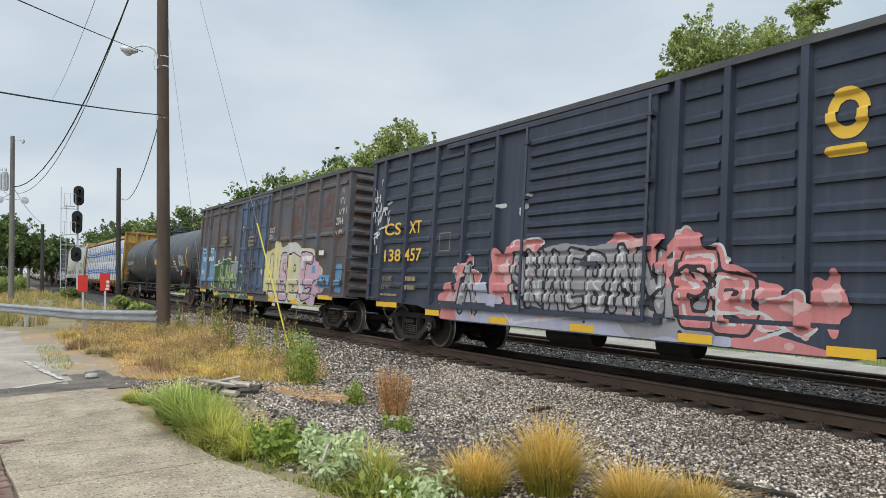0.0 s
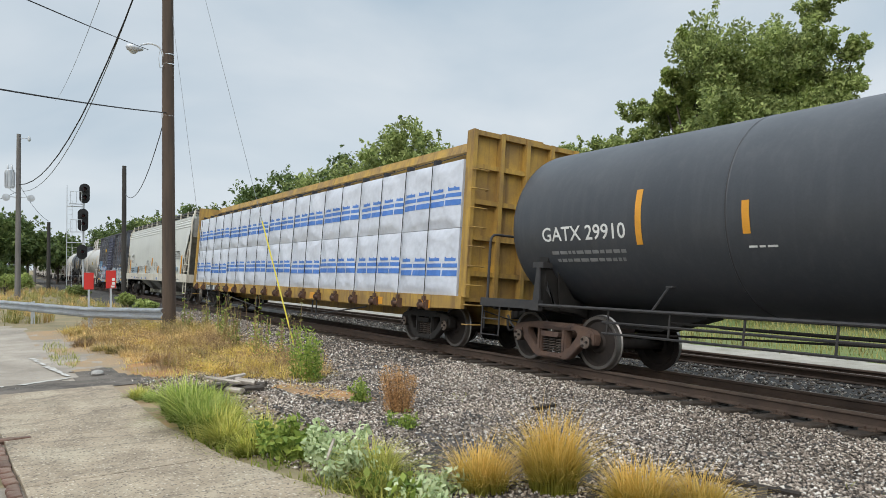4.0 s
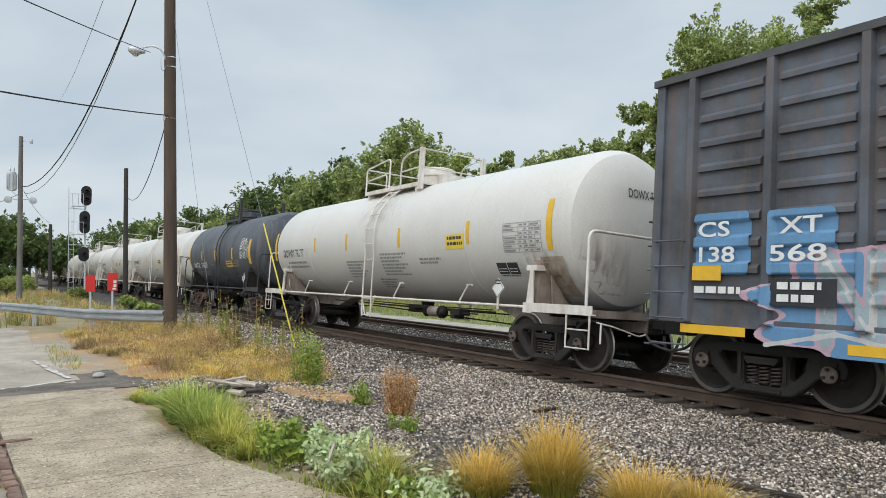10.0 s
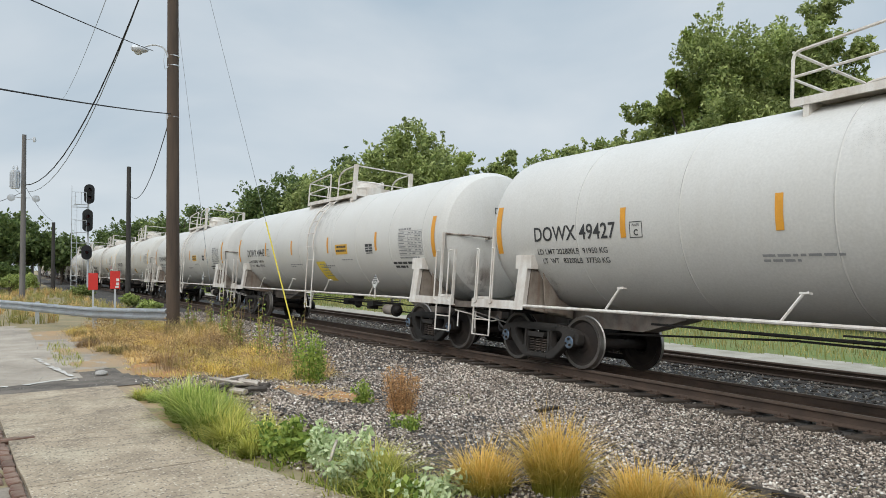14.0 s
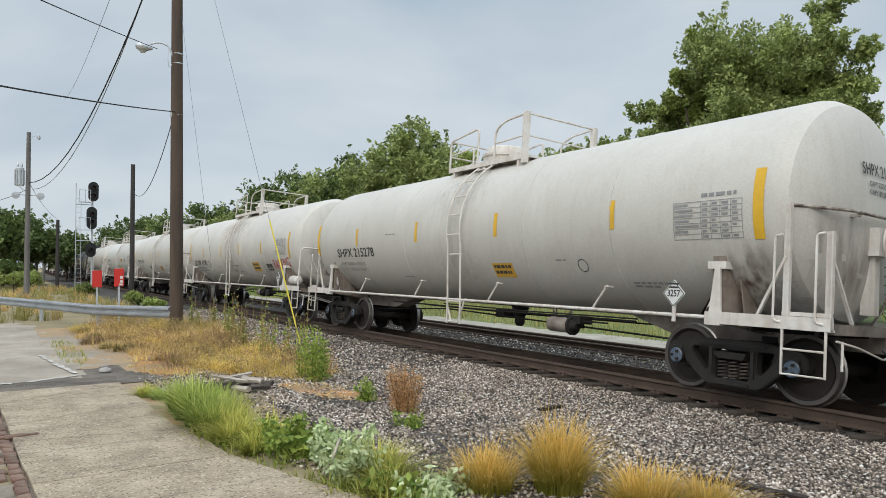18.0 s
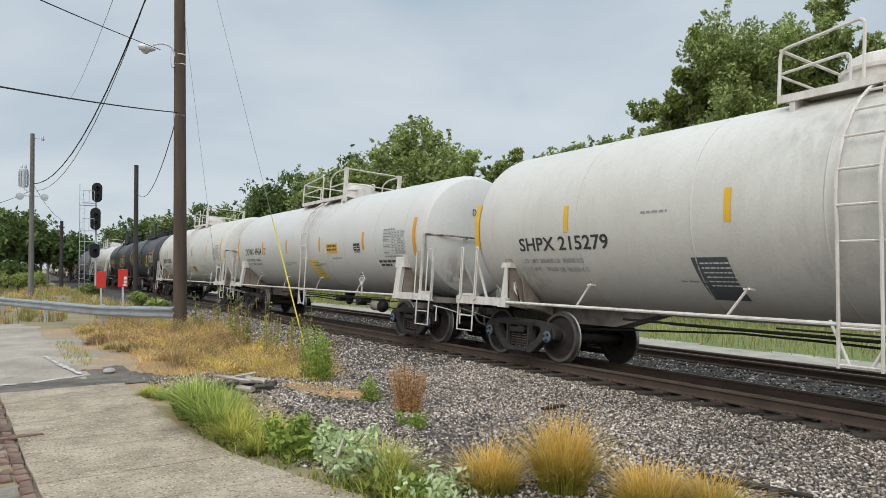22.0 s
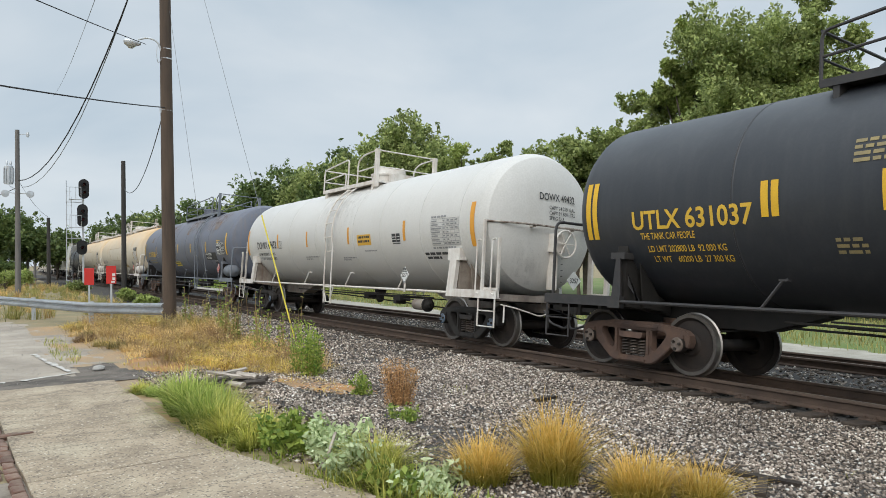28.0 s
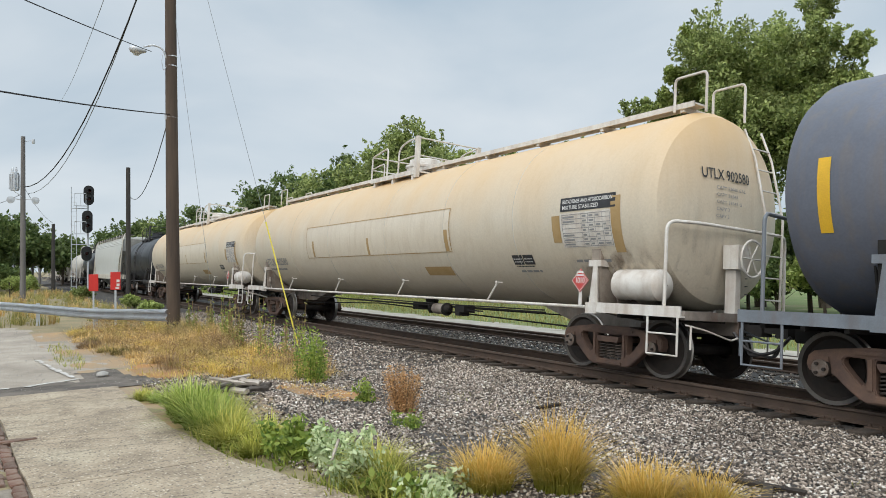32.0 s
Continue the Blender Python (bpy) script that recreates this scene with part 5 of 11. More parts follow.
M_boxroof = mat("galvanised_roof", (0.10, 0.10, 0.105), (0.06, 0.06, 0.065), 0.6, metal=0.2, scale=1.5, fine=40, amount=0.7, bump=0.05)
RIBS_A = [-7.05, -5.87, -4.7, -3.58, -2.54, 1.66, 2.47, 3.53, 4.6, 5.68, 6.85]
RIBS_B = [-6.9, -6.14, -4.83, -3.64, -2.57, 1.48, 2.34, 3.5, 4.59, 5.68, 6.85]


# ---- centre-beam flat car and its wrapped lumber ----
def centre_beam_car(label):
    c, hx = 9.15, 11.2
    car = tagged(new("centre_beam_car"), label, "flat car", group="railway train")
    bm = bmesh.new()
    box(bm, -hx, hx, -0.2, 0.2, 0.55, 1.05)
    for sy in (-1, 1):
        prism(bm, [(-hx, 1.12), (hx, 1.12), (hx, 0.86), (c - 2.0, 0.78), (-c + 2.0, 0.78), (-hx, 0.86)], "y", *sorted((sy * 1.40, sy * 1.50)))
    box(bm, -hx, hx, -1.42, 1.42, 1.02, 1.1)
    bmesh.ops.recalc_face_normals(bm, faces=bm.faces[:])
    part("deck", bm, M_yellow, car)
    winch = None
    for i in range(18):
        x = -10.35 + 1.185 * i
        bm = bmesh.new()
        pipe(bm, [(x, -0.5, 4.46), (x, -1.36, 4.10), (x, -1.51, 3.98), (x + 0.01, -1.535, 2.6), (x, -1.535, 0.95)], 0.011, 6)
        part("tie_down_cable", bm, M_strap, car, "black tie-down cable over the load")
        bm = bmesh.new()
        box(bm, x - 0.06, x + 0.06, -1.46, -1.32, 4.03, 4.12)
        part("corner_guard", bm, M_strap, car)
        for sy in (-1, 1):
            if -8.95 < x < -6.8:
                continue
            if winch is None:
                bm = bmesh.new()
                lathe(bm, [(-0.14, 0.03), (-0.135, 0.09), (-0.11, 0.09), (-0.10, 0.055), (0.10, 0.055), (0.11, 0.09), (0.135, 0.09), (0.14, 0.03)], 12, "x")
                box(bm, -0.17, -0.145, -0.03, 0.06, -0.10, 0.12)
                box(bm, 0.145, 0.17, -0.03, 0.06, -0.10, 0.12)
                box(bm, -0.05, 0.05, -0.02, 0.04, 0.095, 0.2)
                winch = o = part("load_winch", bm, M_rustwinch, car)
            else:
                o = new("load_winch", winch.data)
                o.parent = car
            o.matrix_basis = pose(x, sy * 1.54, 0.88, 0, 0, 0 if sy < 0 else 180)
    # bulkheads at both ends with ribs and a top cap
    for s in (-1, 1):
        bm = bmesh.new()
        a, b = sorted((s * (hx - 0.18), s * (hx - 0.06)))
        box(bm, a, b, -1.45, 1.45, 1.1, 4.6)
        bulk = part("bulkhead", bm, M_yellow, car)
        for y in (-1.42, -0.7, 0.0, 0.7, 1.42):
            bm = bmesh.new()
            box(bm, *sorted((s * (hx - 0.06), s * (hx + 0.10))), y - 0.05, y + 0.05, 1.1, 4.6)
            part("upright", bm, M_yellow, bulk)
        for z in (1.6, 2.35, 3.1, 3.85, 4.55):
            bm = bmesh.new()
            box(bm, *sorted((s * (hx - 0.06), s * (hx + 0.06))), -1.45, 1.45, z - 0.05, z + 0.05)
            part("crossbar", bm, M_yellow, bulk)
        bm = bmesh.new()
        for k in range(9):
            z = 0.55 + k * 0.4
            grab(bm, [(s * (hx + 0.02), -1.46, z), (s * (hx + 0.16), -1.46, z), (s * (hx + 0.16), -1.05, z), (s * (hx + 0.02), -1.05, z)], 0.014)
        part("end_ladder", bm, M_yellow, car)
        add_coupler(car, s * (hx + 0.05), s)
        add_truck(car, s * c, "dull")
    # the centre beam: top chord, posts and braces
    bm = bmesh.new()
    prism(bm, [(-0.62, 4.46), (-0.56, 4.68), (0.56, 4.68), (0.62, 4.46), (0.35, 4.40), (-0.35, 4.40)], "x", -hx + 0.1, hx - 0.1)
    bmesh.ops.recalc_face_normals(bm, faces=bm.faces[:])
    part("top_chord", bm, M_yellow, car)
    for i in range(15):
        x = -hx + 0.8 + (2 * hx - 1.6) * i / 14
        bm = bmesh.new()
        prism(bm, [(-0.12, 1.1), (-0.12, 4.4), (0.12, 4.4), (0.12, 1.1)], "x", x - 0.06, x + 0.06)
        part("beam_post", bm, M_yellow, car)
    # safety lines under the deck, side steps
    bm = bmesh.new()
    for x in (-2.0, -1.7, 3.2, 3.5):
        pipe(bm, [(x, -1.4, 0.85), (x, -1.4, 0.35)], 0.025, 6)
    pipe(bm, [(-6.8, -1.42, 0.72), (-2.0, -1.42, 0.35), (3.5, -1.42, 0.35), (6.8, -1.42, 0.72)], 0.02, 6)
    part("step_rail", bm, M_blackiron, car)
    return car


M_rustwinch = mat("rusty_winches", (0.12, 0.06, 0.035), (0.07, 0.045, 0.035), 0.8, scale=6, fine=60, amount=0.8, bump=0.1)
M_wrap = mat("white_lumber_wrap", (0.63, 0.655, 0.72), (0.55, 0.575, 0.64), 0.36, scale=0.9, fine=9, amount=0.5, bump=0.2, spec=0.5)
M_wrapblue = mat("blue_wrap_print", (0.06, 0.17, 0.52), (0.09, 0.22, 0.55), 0.45, scale=2, fine=6, amount=0.6, bump=0.3)
M_strap = mat("black_straps", (0.03, 0.03, 0.033), None, 0.6, scale=5, fine=60, amount=0.5, bump=0.0)


def lumber_pack(length, seed):
    """One wrapped bundle: a sagging wrinkled cover with printed blue bands on its outer face. Origin at its base."""
    rnd = random.Random(seed)
    H, D = 1.45, 1.22
    root = tagged(new("lumber_bundle"), "white plastic-wrapped lumber bundle printed with blue bands", "lumber bundle", group="lumber on the flat car")
    n, k = 52, 32

    def face_pt(u, w):
        x = (u - 0.5) * (length - 0.02)
        z = w * H
        edge = min(u, 1 - u, w, 1 - w)
        bulge = 0.04 * min(1, edge * 7)
        # broad sags, and sharp creases that run from the tied edges into the sheet
        wr = noise.noise((x * 1.7 + seed * 5, z * 1.5, seed)) * 0.05
        for q, (cx, cz) in enumerate(((-0.5 * length, 0), (0.5 * length, H), (0.1 * length, H), (-0.2 * length, 0), (0.5 * length, 0.2 * H))):
            r, a = math.hypot(x - cx, z - cz), math.atan2(z - cz, x - cx)
            ridge = 1 - abs(noise.noise((a * 5.5 + q * 7, r * 0.6, seed * 3.1)) * 2)
            wr += 0.020 * max(0.0, ridge - 0.45) * math.exp(-r / 0.7)
        ridge = 1 - abs(noise.noise((x * 2.2 + z * 2.6, z * 1.1 - x * 0.9, seed + 4)) * 2.2)
        wr += 0.022 * max(0.0, ridge - 0.6)
        return x, -D - bulge - wr * min(1, edge * 12), z
    bm = bmesh.new()
    g = [[bm.verts.new(face_pt(i / n, j / k)) for j in range(k + 1)] for i in range(n + 1)]
    for i in range(n):
        for j in range(k):
            bm.faces.new((g[i][j], g[i + 1][j], g[i + 1][j + 1], g[i][j + 1]))
    rim = [g[i][0] for i in range(n + 1)] + [g[n][j] for j in range(1, k + 1)] + [g[i][k] for i in range(n - 1, -1, -1)] + [g[0][j] for j in range(k - 1, 0, -1)]
    back = [bm.verts.new((v.co.x, 0.0, v.co.z)) for v in rim]
    for i in range(len(rim)):
        j = (i + 1) % len(rim)
        bm.faces.new((rim[i], rim[j], back[j], back[i]))
    bm.faces.new(back)
    bmesh.ops.recalc_face_normals(bm, faces=bm.faces[:])
    part("wrap", bm, M_wrap, root, angle=50)

    def strip(u0, u1, w0, w1, lift=0.006):
        m = max(1, int((u1 - u0) * n * 2))
        mm = max(1, int((w1 - w0) * k * 2))
        vs = [[bm.verts.new((lambda p: (p[0], p[1] - lift, p[2]))(face_pt(u0 + (u1 - u0) * a / m, w0 + (w1 - w0) * b / mm))) for b in range(mm + 1)] for a in range(m + 1)]
        for a in range(m):
            for b in range(mm):
                bm.faces.new((vs[a][b], vs[a + 1][b], vs[a + 1][b + 1], vs[a][b + 1]))
    base = 0.34 + rnd.uniform(-0.03, 0.03)
    bm = bmesh.new()
    step = 0.62 / length
    u = rnd.uniform(0.0, 0.3) * step
    while u < 0.99:
        e = min(u + step * 0.93, 0.995)
        strip(u, e, base - 0.02, base + 0.065)
        strip(u, e, base + 0.105, base + 0.165)
        # name block above the bands, drawn as plain bars
        w = (e - u)
        strip(u + w * 0.12, u + w * 0.88, base + 0.20, base + 0.245)
        strip(u + w * 0.12, u + w * 0.2, base + 0.245, base + 0.262)
        strip(u + w * 0.55, u + w * 0.63, base + 0.245, base + 0.262)
        u += step
    part("wrap_print", bm, M_wrapblue, root, "blue printed bands and marks", smooth=True)
    return root


# ---- covered hopper ----
def covered_hopper(label):
    c, hx = 7.72, 9.12
    car = tagged(new("covered_hopper"), label, "hopper car", group="railway train")
    zs = 1.44
    # side sheets with sloping end cuts; slightly curved sides
    for sy in (-1, 1):
        bm = bmesh.new()
        prof = [(1.44, 1.40), (1.50, 2.2), (1.52, 3.0), (1.50, 3.7), (1.44, 4.05), (1.36, 4.28)]
        cols = []
        for y, z in prof:
            if z < 3.3:
                xe = 7.72 + (z - zs) * 0.0 if z < 2.0 else 7.75 + (z - 2.0) / 1.32 * 1.27
            else:
                xe = 9.02
            cols.append([bm.verts.new((x, sy * y, z)) for x in np.linspace(-xe, xe, 15)])
        for a, b in zip(cols, cols[1:]):
            for i in range(14):
                q = (a[i], a[i + 1], b[i + 1], b[i])
                bm.faces.new(q if sy < 0 else q[::-1])
        part("side_sheet", bm, M_hopper, car, angle=30)
        bm = bmesh.new()
        for z in (3.86, 4.0, 4.14):
            y = 1.50 - (z - 3.7) * 0.172 if z < 4.05 else 1.44 - (z - 4.05) * 0.35
            prism(bm, [(sy * (y - 0.02), z + 0.05), (sy * (y + 0.035), z - 0.005), (sy * (y + 0.035), z - 0.03), (sy * (y - 0.02), z - 0.03)], "x", -9.0, 9.0)
        box(bm, -9.05, 9.05, *sorted((sy * 1.28, sy * 1.40)), 4.22, 4.34)
        part("top_chord", bm, M_hopper, car)
        bm = bmesh.new()
        prism(bm, [(-hx, 1.05), (hx, 1.05), (hx, 1.45), (-hx, 1.45)], "y", *sorted((sy * 1.45, sy * 1.54)))
        bmesh.ops.bevel(bm, geom=bm.edges[:], offset=0.015, segments=1, affect="EDGES")
        part("side_sill", bm, M_hopper2, car)
    # roof, hatches and running boards on brackets
    bm = bmesh.new()
    prism(bm, [(-1.36, 4.3), (-0.9, 4.42), (0, 4.46), (0.9, 4.42), (1.36, 4.3)], "x", -9.0, 9.0)
    part("roof", bm, M_hopper, car)
    bm = bmesh.new()
    for sy in (-1, 1):
        box(bm, -9.1, 9.1, *sorted((sy * 0.72, sy * 1.30)), 4.60, 4.63)
        for i in range(150):
            x = -9.1 + i * 18.2 / 149
            box(bm, x - 0.008, x + 0.008, *sorted((sy * 0.72, sy * 1.30)), 4.63, 4.66)
    part("running_board", bm, M_grating, car, "dark steel grating walkway")
    for i in range(12):
        x = -8.9 + 17.8 * i / 11
        for sy in (-1, 1):
            bm = bmesh.new()
            box(bm, x - 0.03, x + 0.03, *sorted((sy * 1.28, sy * 1.33)), 4.28, 4.70)
            box(bm, x - 0.02, x + 0.02, *sorted((sy * 0.7, sy * 1.3)), 4.55, 4.60)
            part("board_bracket", bm, M_hopper2, car)
    bm = bmesh.new()
    for i in range(10):
        x = -7.6 + 15.2 * i / 9
        box(bm, x - 0.55, x + 0.55, -0.35, 0.35, 4.44, 4.56)
    part("hatch_cover", bm, M_hopper, car)
    # sloped end sheets and end posts
    for s in (-1, 1):
        bm = bmesh.new()
        v = [bm.verts.new(q) for q in ((s * 7.0, -1.42, 1.2), (s * 9.0, -1.45, 3.32), (s * 9.0, 1.45, 3.32), (s * 7.0, 1.42, 1.2), (s * 9.02, -1.36, 4.3), (s * 9.02, 1.36, 4.3))]
        bm.faces.new(v[:4])
        bm.faces.new((v[1], v[4], v[5], v[2]))
        part("slope_sheet", bm, M_hopper3, car, smooth=False)
        bm = bmesh.new()
        for sy in (-1, 1):
            pipe(bm, rounded([(s * 9.07, sy * 1.46, 1.2), (s * 9.07, sy * 1.46, 4.2), (s * 8.8, sy * 1.3, 4.62)], 0.2), 0.045, 6)
            prism(bm, [(s * 8.1, 1.45), (s * 8.2, 1.45), (s * 8.72, 3.0), (s * 8.62, 3.0)][::s], "y", *sorted((sy * 1.40, sy * 1.46)))
        box(bm, *sorted((s * 9.0, s * 9.12)), -1.5, 1.5, 1.05, 1.45)
        bmesh.ops.recalc_face_normals(bm, faces=bm.faces[:])
        part("end_post", bm, M_hopper2, car)
        bm = bmesh.new()
        for sy in (-1, 1):
            for xa in (s * 9.06, s * 8.25):
                top = 4.2 if abs(xa) > 9 else 3.0
                if abs(xa) < 9:
                    pipe(bm, [(xa, sy * 1.5, 1.45), (xa, sy * 1.5, top)], 0.022, 6)
            for k in range(8):
                z = 0.5 + k * 0.36
                pipe(bm, [(s * 9.06, sy * 1.52, z), (s * 8.5, sy * 1.52, z)] if z < 1.1 else [(s * 9.06, sy * 1.5, z), (s * 8.25, sy * 1.5, z)], 0.015, 5)
            pipe(bm, [(s * 9.06, sy * 1.52, 0.5), (s * 9.06, sy * 1.52, 1.1)], 0.02, 5)
            pipe(bm, [(s * 8.5, sy * 1.52, 0.5), (s * 8.5, sy * 1.52, 1.1)], 0.02, 5)
        part("end_ladder", bm, M_hopper2, car)
        add_coupler(car, s * (hx + 0.02), s)
        add_truck(car, s * c, "dull")
    # three pairs of hoppers below, outlet gates
    for x in (-4.9, -1.7, 1.7, 4.9):
        bm = bmesh.new()
        prism(bm, [(x - 1.6, 1.2), (x + 1.6, 1.2), (x + 0.32, 0.45), (x - 0.32, 0.45)], "y", -1.2, 1.2)
        for q in bm.verts:
            if q.co.z < 0.6:
                q.co.y *= 0.35
        bmesh.ops.recalc_face_normals(bm, faces=bm.faces[:])
        h = part("hopper_bay", bm, M_hopper3, car)
        bm = bmesh.new()
        lathe(bm, [(-0.62, 0.1), (-0.6, 0.13), (0.6, 0.13), (0.62, 0.1)], 14, "y", (x, 0, 0.40))
        box(bm, x - 0.4, x + 0.4, -0.45, 0.45, 0.3, 0.5)
        part("outlet_gate", bm, M_hopper2, h)
    bm = bmesh.new()
    lathe(bm, [(7.9, 0.1), (7.95, 0.2), (8.9, 0.2), (8.95, 0.1)], 14, "x", (0, 0.3, 1.75))
    box(bm, 7.9, 8.9, -0.6, 0.0, 1.5, 1.55)
    box(bm, -9.0, 9.0, -0.18, 0.18, 0.75, 1.1)
    part("brake_reservoir", bm, M_hopper3, car)
    return car


M_hopper2 = mat("white_sill_paint", (0.66, 0.63, 0.55), (0.52, 0.48, 0.40), 0.5, scale=1.6, fine=40, amount=0.6, bump=0.04, streak=(0.2, 0.1, 0.05), streak_amt=0.4)
M_hopper3 = mat("dusty_hopper_paint", (0.36, 0.36, 0.34), (0.22, 0.215, 0.2), 0.7, scale=1.2, fine=40, amount=0.8, bump=0.05, streak=(0.14, 0.11, 0.09), streak_amt=0.5)
M_grating = mat("dark_grating", (0.07, 0.072, 0.075), (0.11, 0.11, 0.11), 0.6, metal=0.4, scale=3, fine=60, amount=0.7, bump=0.05)



# ---- the consist: each car with the place of its middle along the line at the start ----
TRAIN = []            # (car, middle, half spacing of the truck centres)


def put(car, mid, half):
    TRAIN.append((car, mid, half))
    return car


box_a = put(box_car(M_navy, M_navy, RIBS_A, "dull", "ribbed", "dark blue steel box car with pink and white graffiti"), -8.15, 6.17)
box_b = put(box_car(M_brownbox, M_bluedoor, RIBS_B, "dull", "plug", "weathered grey-brown box car with a blue plug door and graffiti"), -24.85, 6.17)
tank_gatx, ZG = tank_car(8.12, 1.48, M_charcoal, M_blackiron, "rust", dome="round", rail="double", rings=(-4.5, -1.6, 1.6, 4.5), ladder_x=-0.62, platform=(-1.2, 0.5), dome_x=0.06, brackets="low", end_cage=False, hx=9.4, cr=8.25, over=1.6, bottom=1.06, label="long black tank car with orange side stripes and top platform")
put(tank_gatx, -43.55, 8.25)
beam = put(centre_beam_car("yellow centre-beam flat car with bulkheads, loaded with wrapped lumber"), -65.3, 9.15)
hopper = put(covered_hopper("pale grey covered hopper car with black scrawls and a white sill"), -86.95, 7.72)
box_c = put(box_car(M_greybox, M_indigo, RIBS_A, "dull", "ribbed", "faded grey box car with indigo door and blue graffiti"), -104.95, 6.17)
t76, Z76 = tank_car(6.2, 1.49, M_white, M_whitefit, "dull", dome="box", rings=(-4.4, 4.0), ladder_x=-0.15, platform=(-1.85, 1.15), dome_x=0.45, brackets="low", end_cage=False, hx=7.35, cr=6.42, over=1.6, bottom=1.05, tail=0.32, label="white tank car with orange stripes and railed top platform")
put(t76, -121.6, 6.2)
tnat, ZN = tank_car(4.14, 1.52, M_darkgrey, M_blackiron, "rust", dome="round", rings=(-3.1, 0.2, 2.2), ladder_x=0.28, platform=(-1.28, 0.85), dome_x=-0.5, brackets="low", end_cage=False, hx=5.32, cr=4.45, over=1.6, bottom=1.05, tail=0.22, label="short weathered dark grey tank car with yellow stripes")
put(tnat, -136.22, 4.17)


def white_dow():
    return tank_car(6.34, 1.505, M_white, M_whitefit, "dark", dome="box", rings=(-5.5, -3.4, -1.2, 1.4, 2.95, 4.9, 6.5), ladder_x=0.0, platform=(-2.1, 1.46), dome_x=0.5, brackets="tall", hx=7.63, cr=6.82, over=1.55, bottom=1.06, tail=0.55, cyl=(3.9, 0.71, 1.1), label="clean white tank car with orange stripes and white end cages")


dow = []
d0, ZD = white_dow()
dow.append(put(d0, -151.1, 6.45))
for mid in (-168.1, -185.35, -253.75, -314.35):
    dow.append(copy_thing(d0, Matrix()))
    put(dow[-1], mid, 6.45)


def cream_ship():
    return tank_car(6.32, 1.575, M_cream, M_whitefit, "dark", dome="box", rings=(-4.6, -2.3, -0.4, 2.2, 4.4), ladder_x=0.03, platform=(-1.42, 1.35), dome_x=-0.5, brackets="low", hx=7.6, cr=6.6, over=1.58, bottom=0.985, tail=0.3, cyl=(2.4, 0.72, 1.15), label="cream-white tank car with yellow stripes and grimy fittings")


s0, ZS = cream_ship()
ship = [put(s0, -202.5, 6.42)]
for mid in (-236.6, -271.0):
    ship.append(copy_thing(s0, Matrix()))
    put(ship[-1], mid, 6.42)
t185, Z185 = tank_car(6.2, 1.56, M_cream, M_whitefit, "dark", dome="box", rings=(-5.2, -3.6, -2.2, -0.3, 1.4, 2.6, 4.2), ladder_x=-0.33, platform=(-2.22, 1.4), dome_x=-0.6, brackets="low", end_cage=False, hx=7.65, cr=6.93, over=1.6, bottom=1.04, tail=0.63, label="stained white tank car with a red graffiti word")
put(t185, -219.3, 6.5)
blk, ZB = tank_car(4.17, 1.50, M_black, M_blackiron, "rust", dome="round", rings=(-2.4, 1.9), ladder_x=0.36, platform=(-1.55, 1.4), dome_x=-0.75, brackets="low", end_cage=False, hx=5.32, cr=4.38, over=1.6, bottom=1.06, tail=0.24, label="short black tank car with yellow lettering and stripes")
put(blk, -285.95, 4.17)
blk2 = copy_thing(blk, Matrix())
put(blk2, -299.1, 4.17)
slate, ZL = tank_car(7.72, 1.58, M_slate, M_greyfit, "rust", dome="round", rail="double", rings=(-6.2, -4.5, -2.7, -1.0, 1.2, 3.4, 5.6), ladder_x=3.75, platform=(-1.8, 4.6), dome_x=-0.27, brackets="low", end_cage=False, label="long slate-grey tank car with yellow stripes and rust marks", hx=9.23, cr=8.72, over=1.75, bottom=1.07, tail=0.95)
put(slate, -333.2, 7.82)
tan, ZT = tank_car(7.64, 1.61, M_tan, M_whitefit, "rust", dome="box", rings=(-6.0, -3.0, 0.5, 3.2, 5.6), ladder_x=None, platform=(-1.74, 0.75), dome_x=-0.36, walkway=True, brackets="low", end_cage=False, label="long cream tank car with a rust-dusted crown", hx=9.18, cr=8.7, over=1.75, bottom=1.07, tail=0.95)
put(tan, -353.95, 7.74)
tan2 = copy_thing(tan, Matrix())
put(tan2, -374.4, 7.74)
blk3 = copy_thing(blk, Matrix())
put(blk3, -390.8, 4.17)
hop2 = copy_thing(hopper, Matrix())
put(hop2, -407.0, 7.72)
blk4 = copy_thing(blk, Matrix())
put(blk4, -423.0, 4.17)
for mid in (-438.0, -455.2, -472.4, -489.6, -506.8):
    put(copy_thing(s0, Matrix()), mid, 6.42)

LUMBER = []
for row in range(2):
    for i in range(9):
        pk = lumber_pack(2.42, 20 + i + row * 9)
        LUMBER.append((pk, (-9.72 + 2.43 * i, -0.22, 1.10 + 1.46 * row)))



# ---- lettering, stripes and placards on the tank cars ----
def fit_width(body, width, size, fat=0.012):
    vs, _ = letters(body, size, "LEFT", fat)
    return width / max(0.01, max(v[0] for v in vs))


def tank_word(car, body, x0, x1, h, size, R, zc, ink, fat=0.012):
    tank_text(car, body, x0, h, size, R, zc, ink, narrow=fit_width(body, x1 - x0, size, fat), fat=fat)


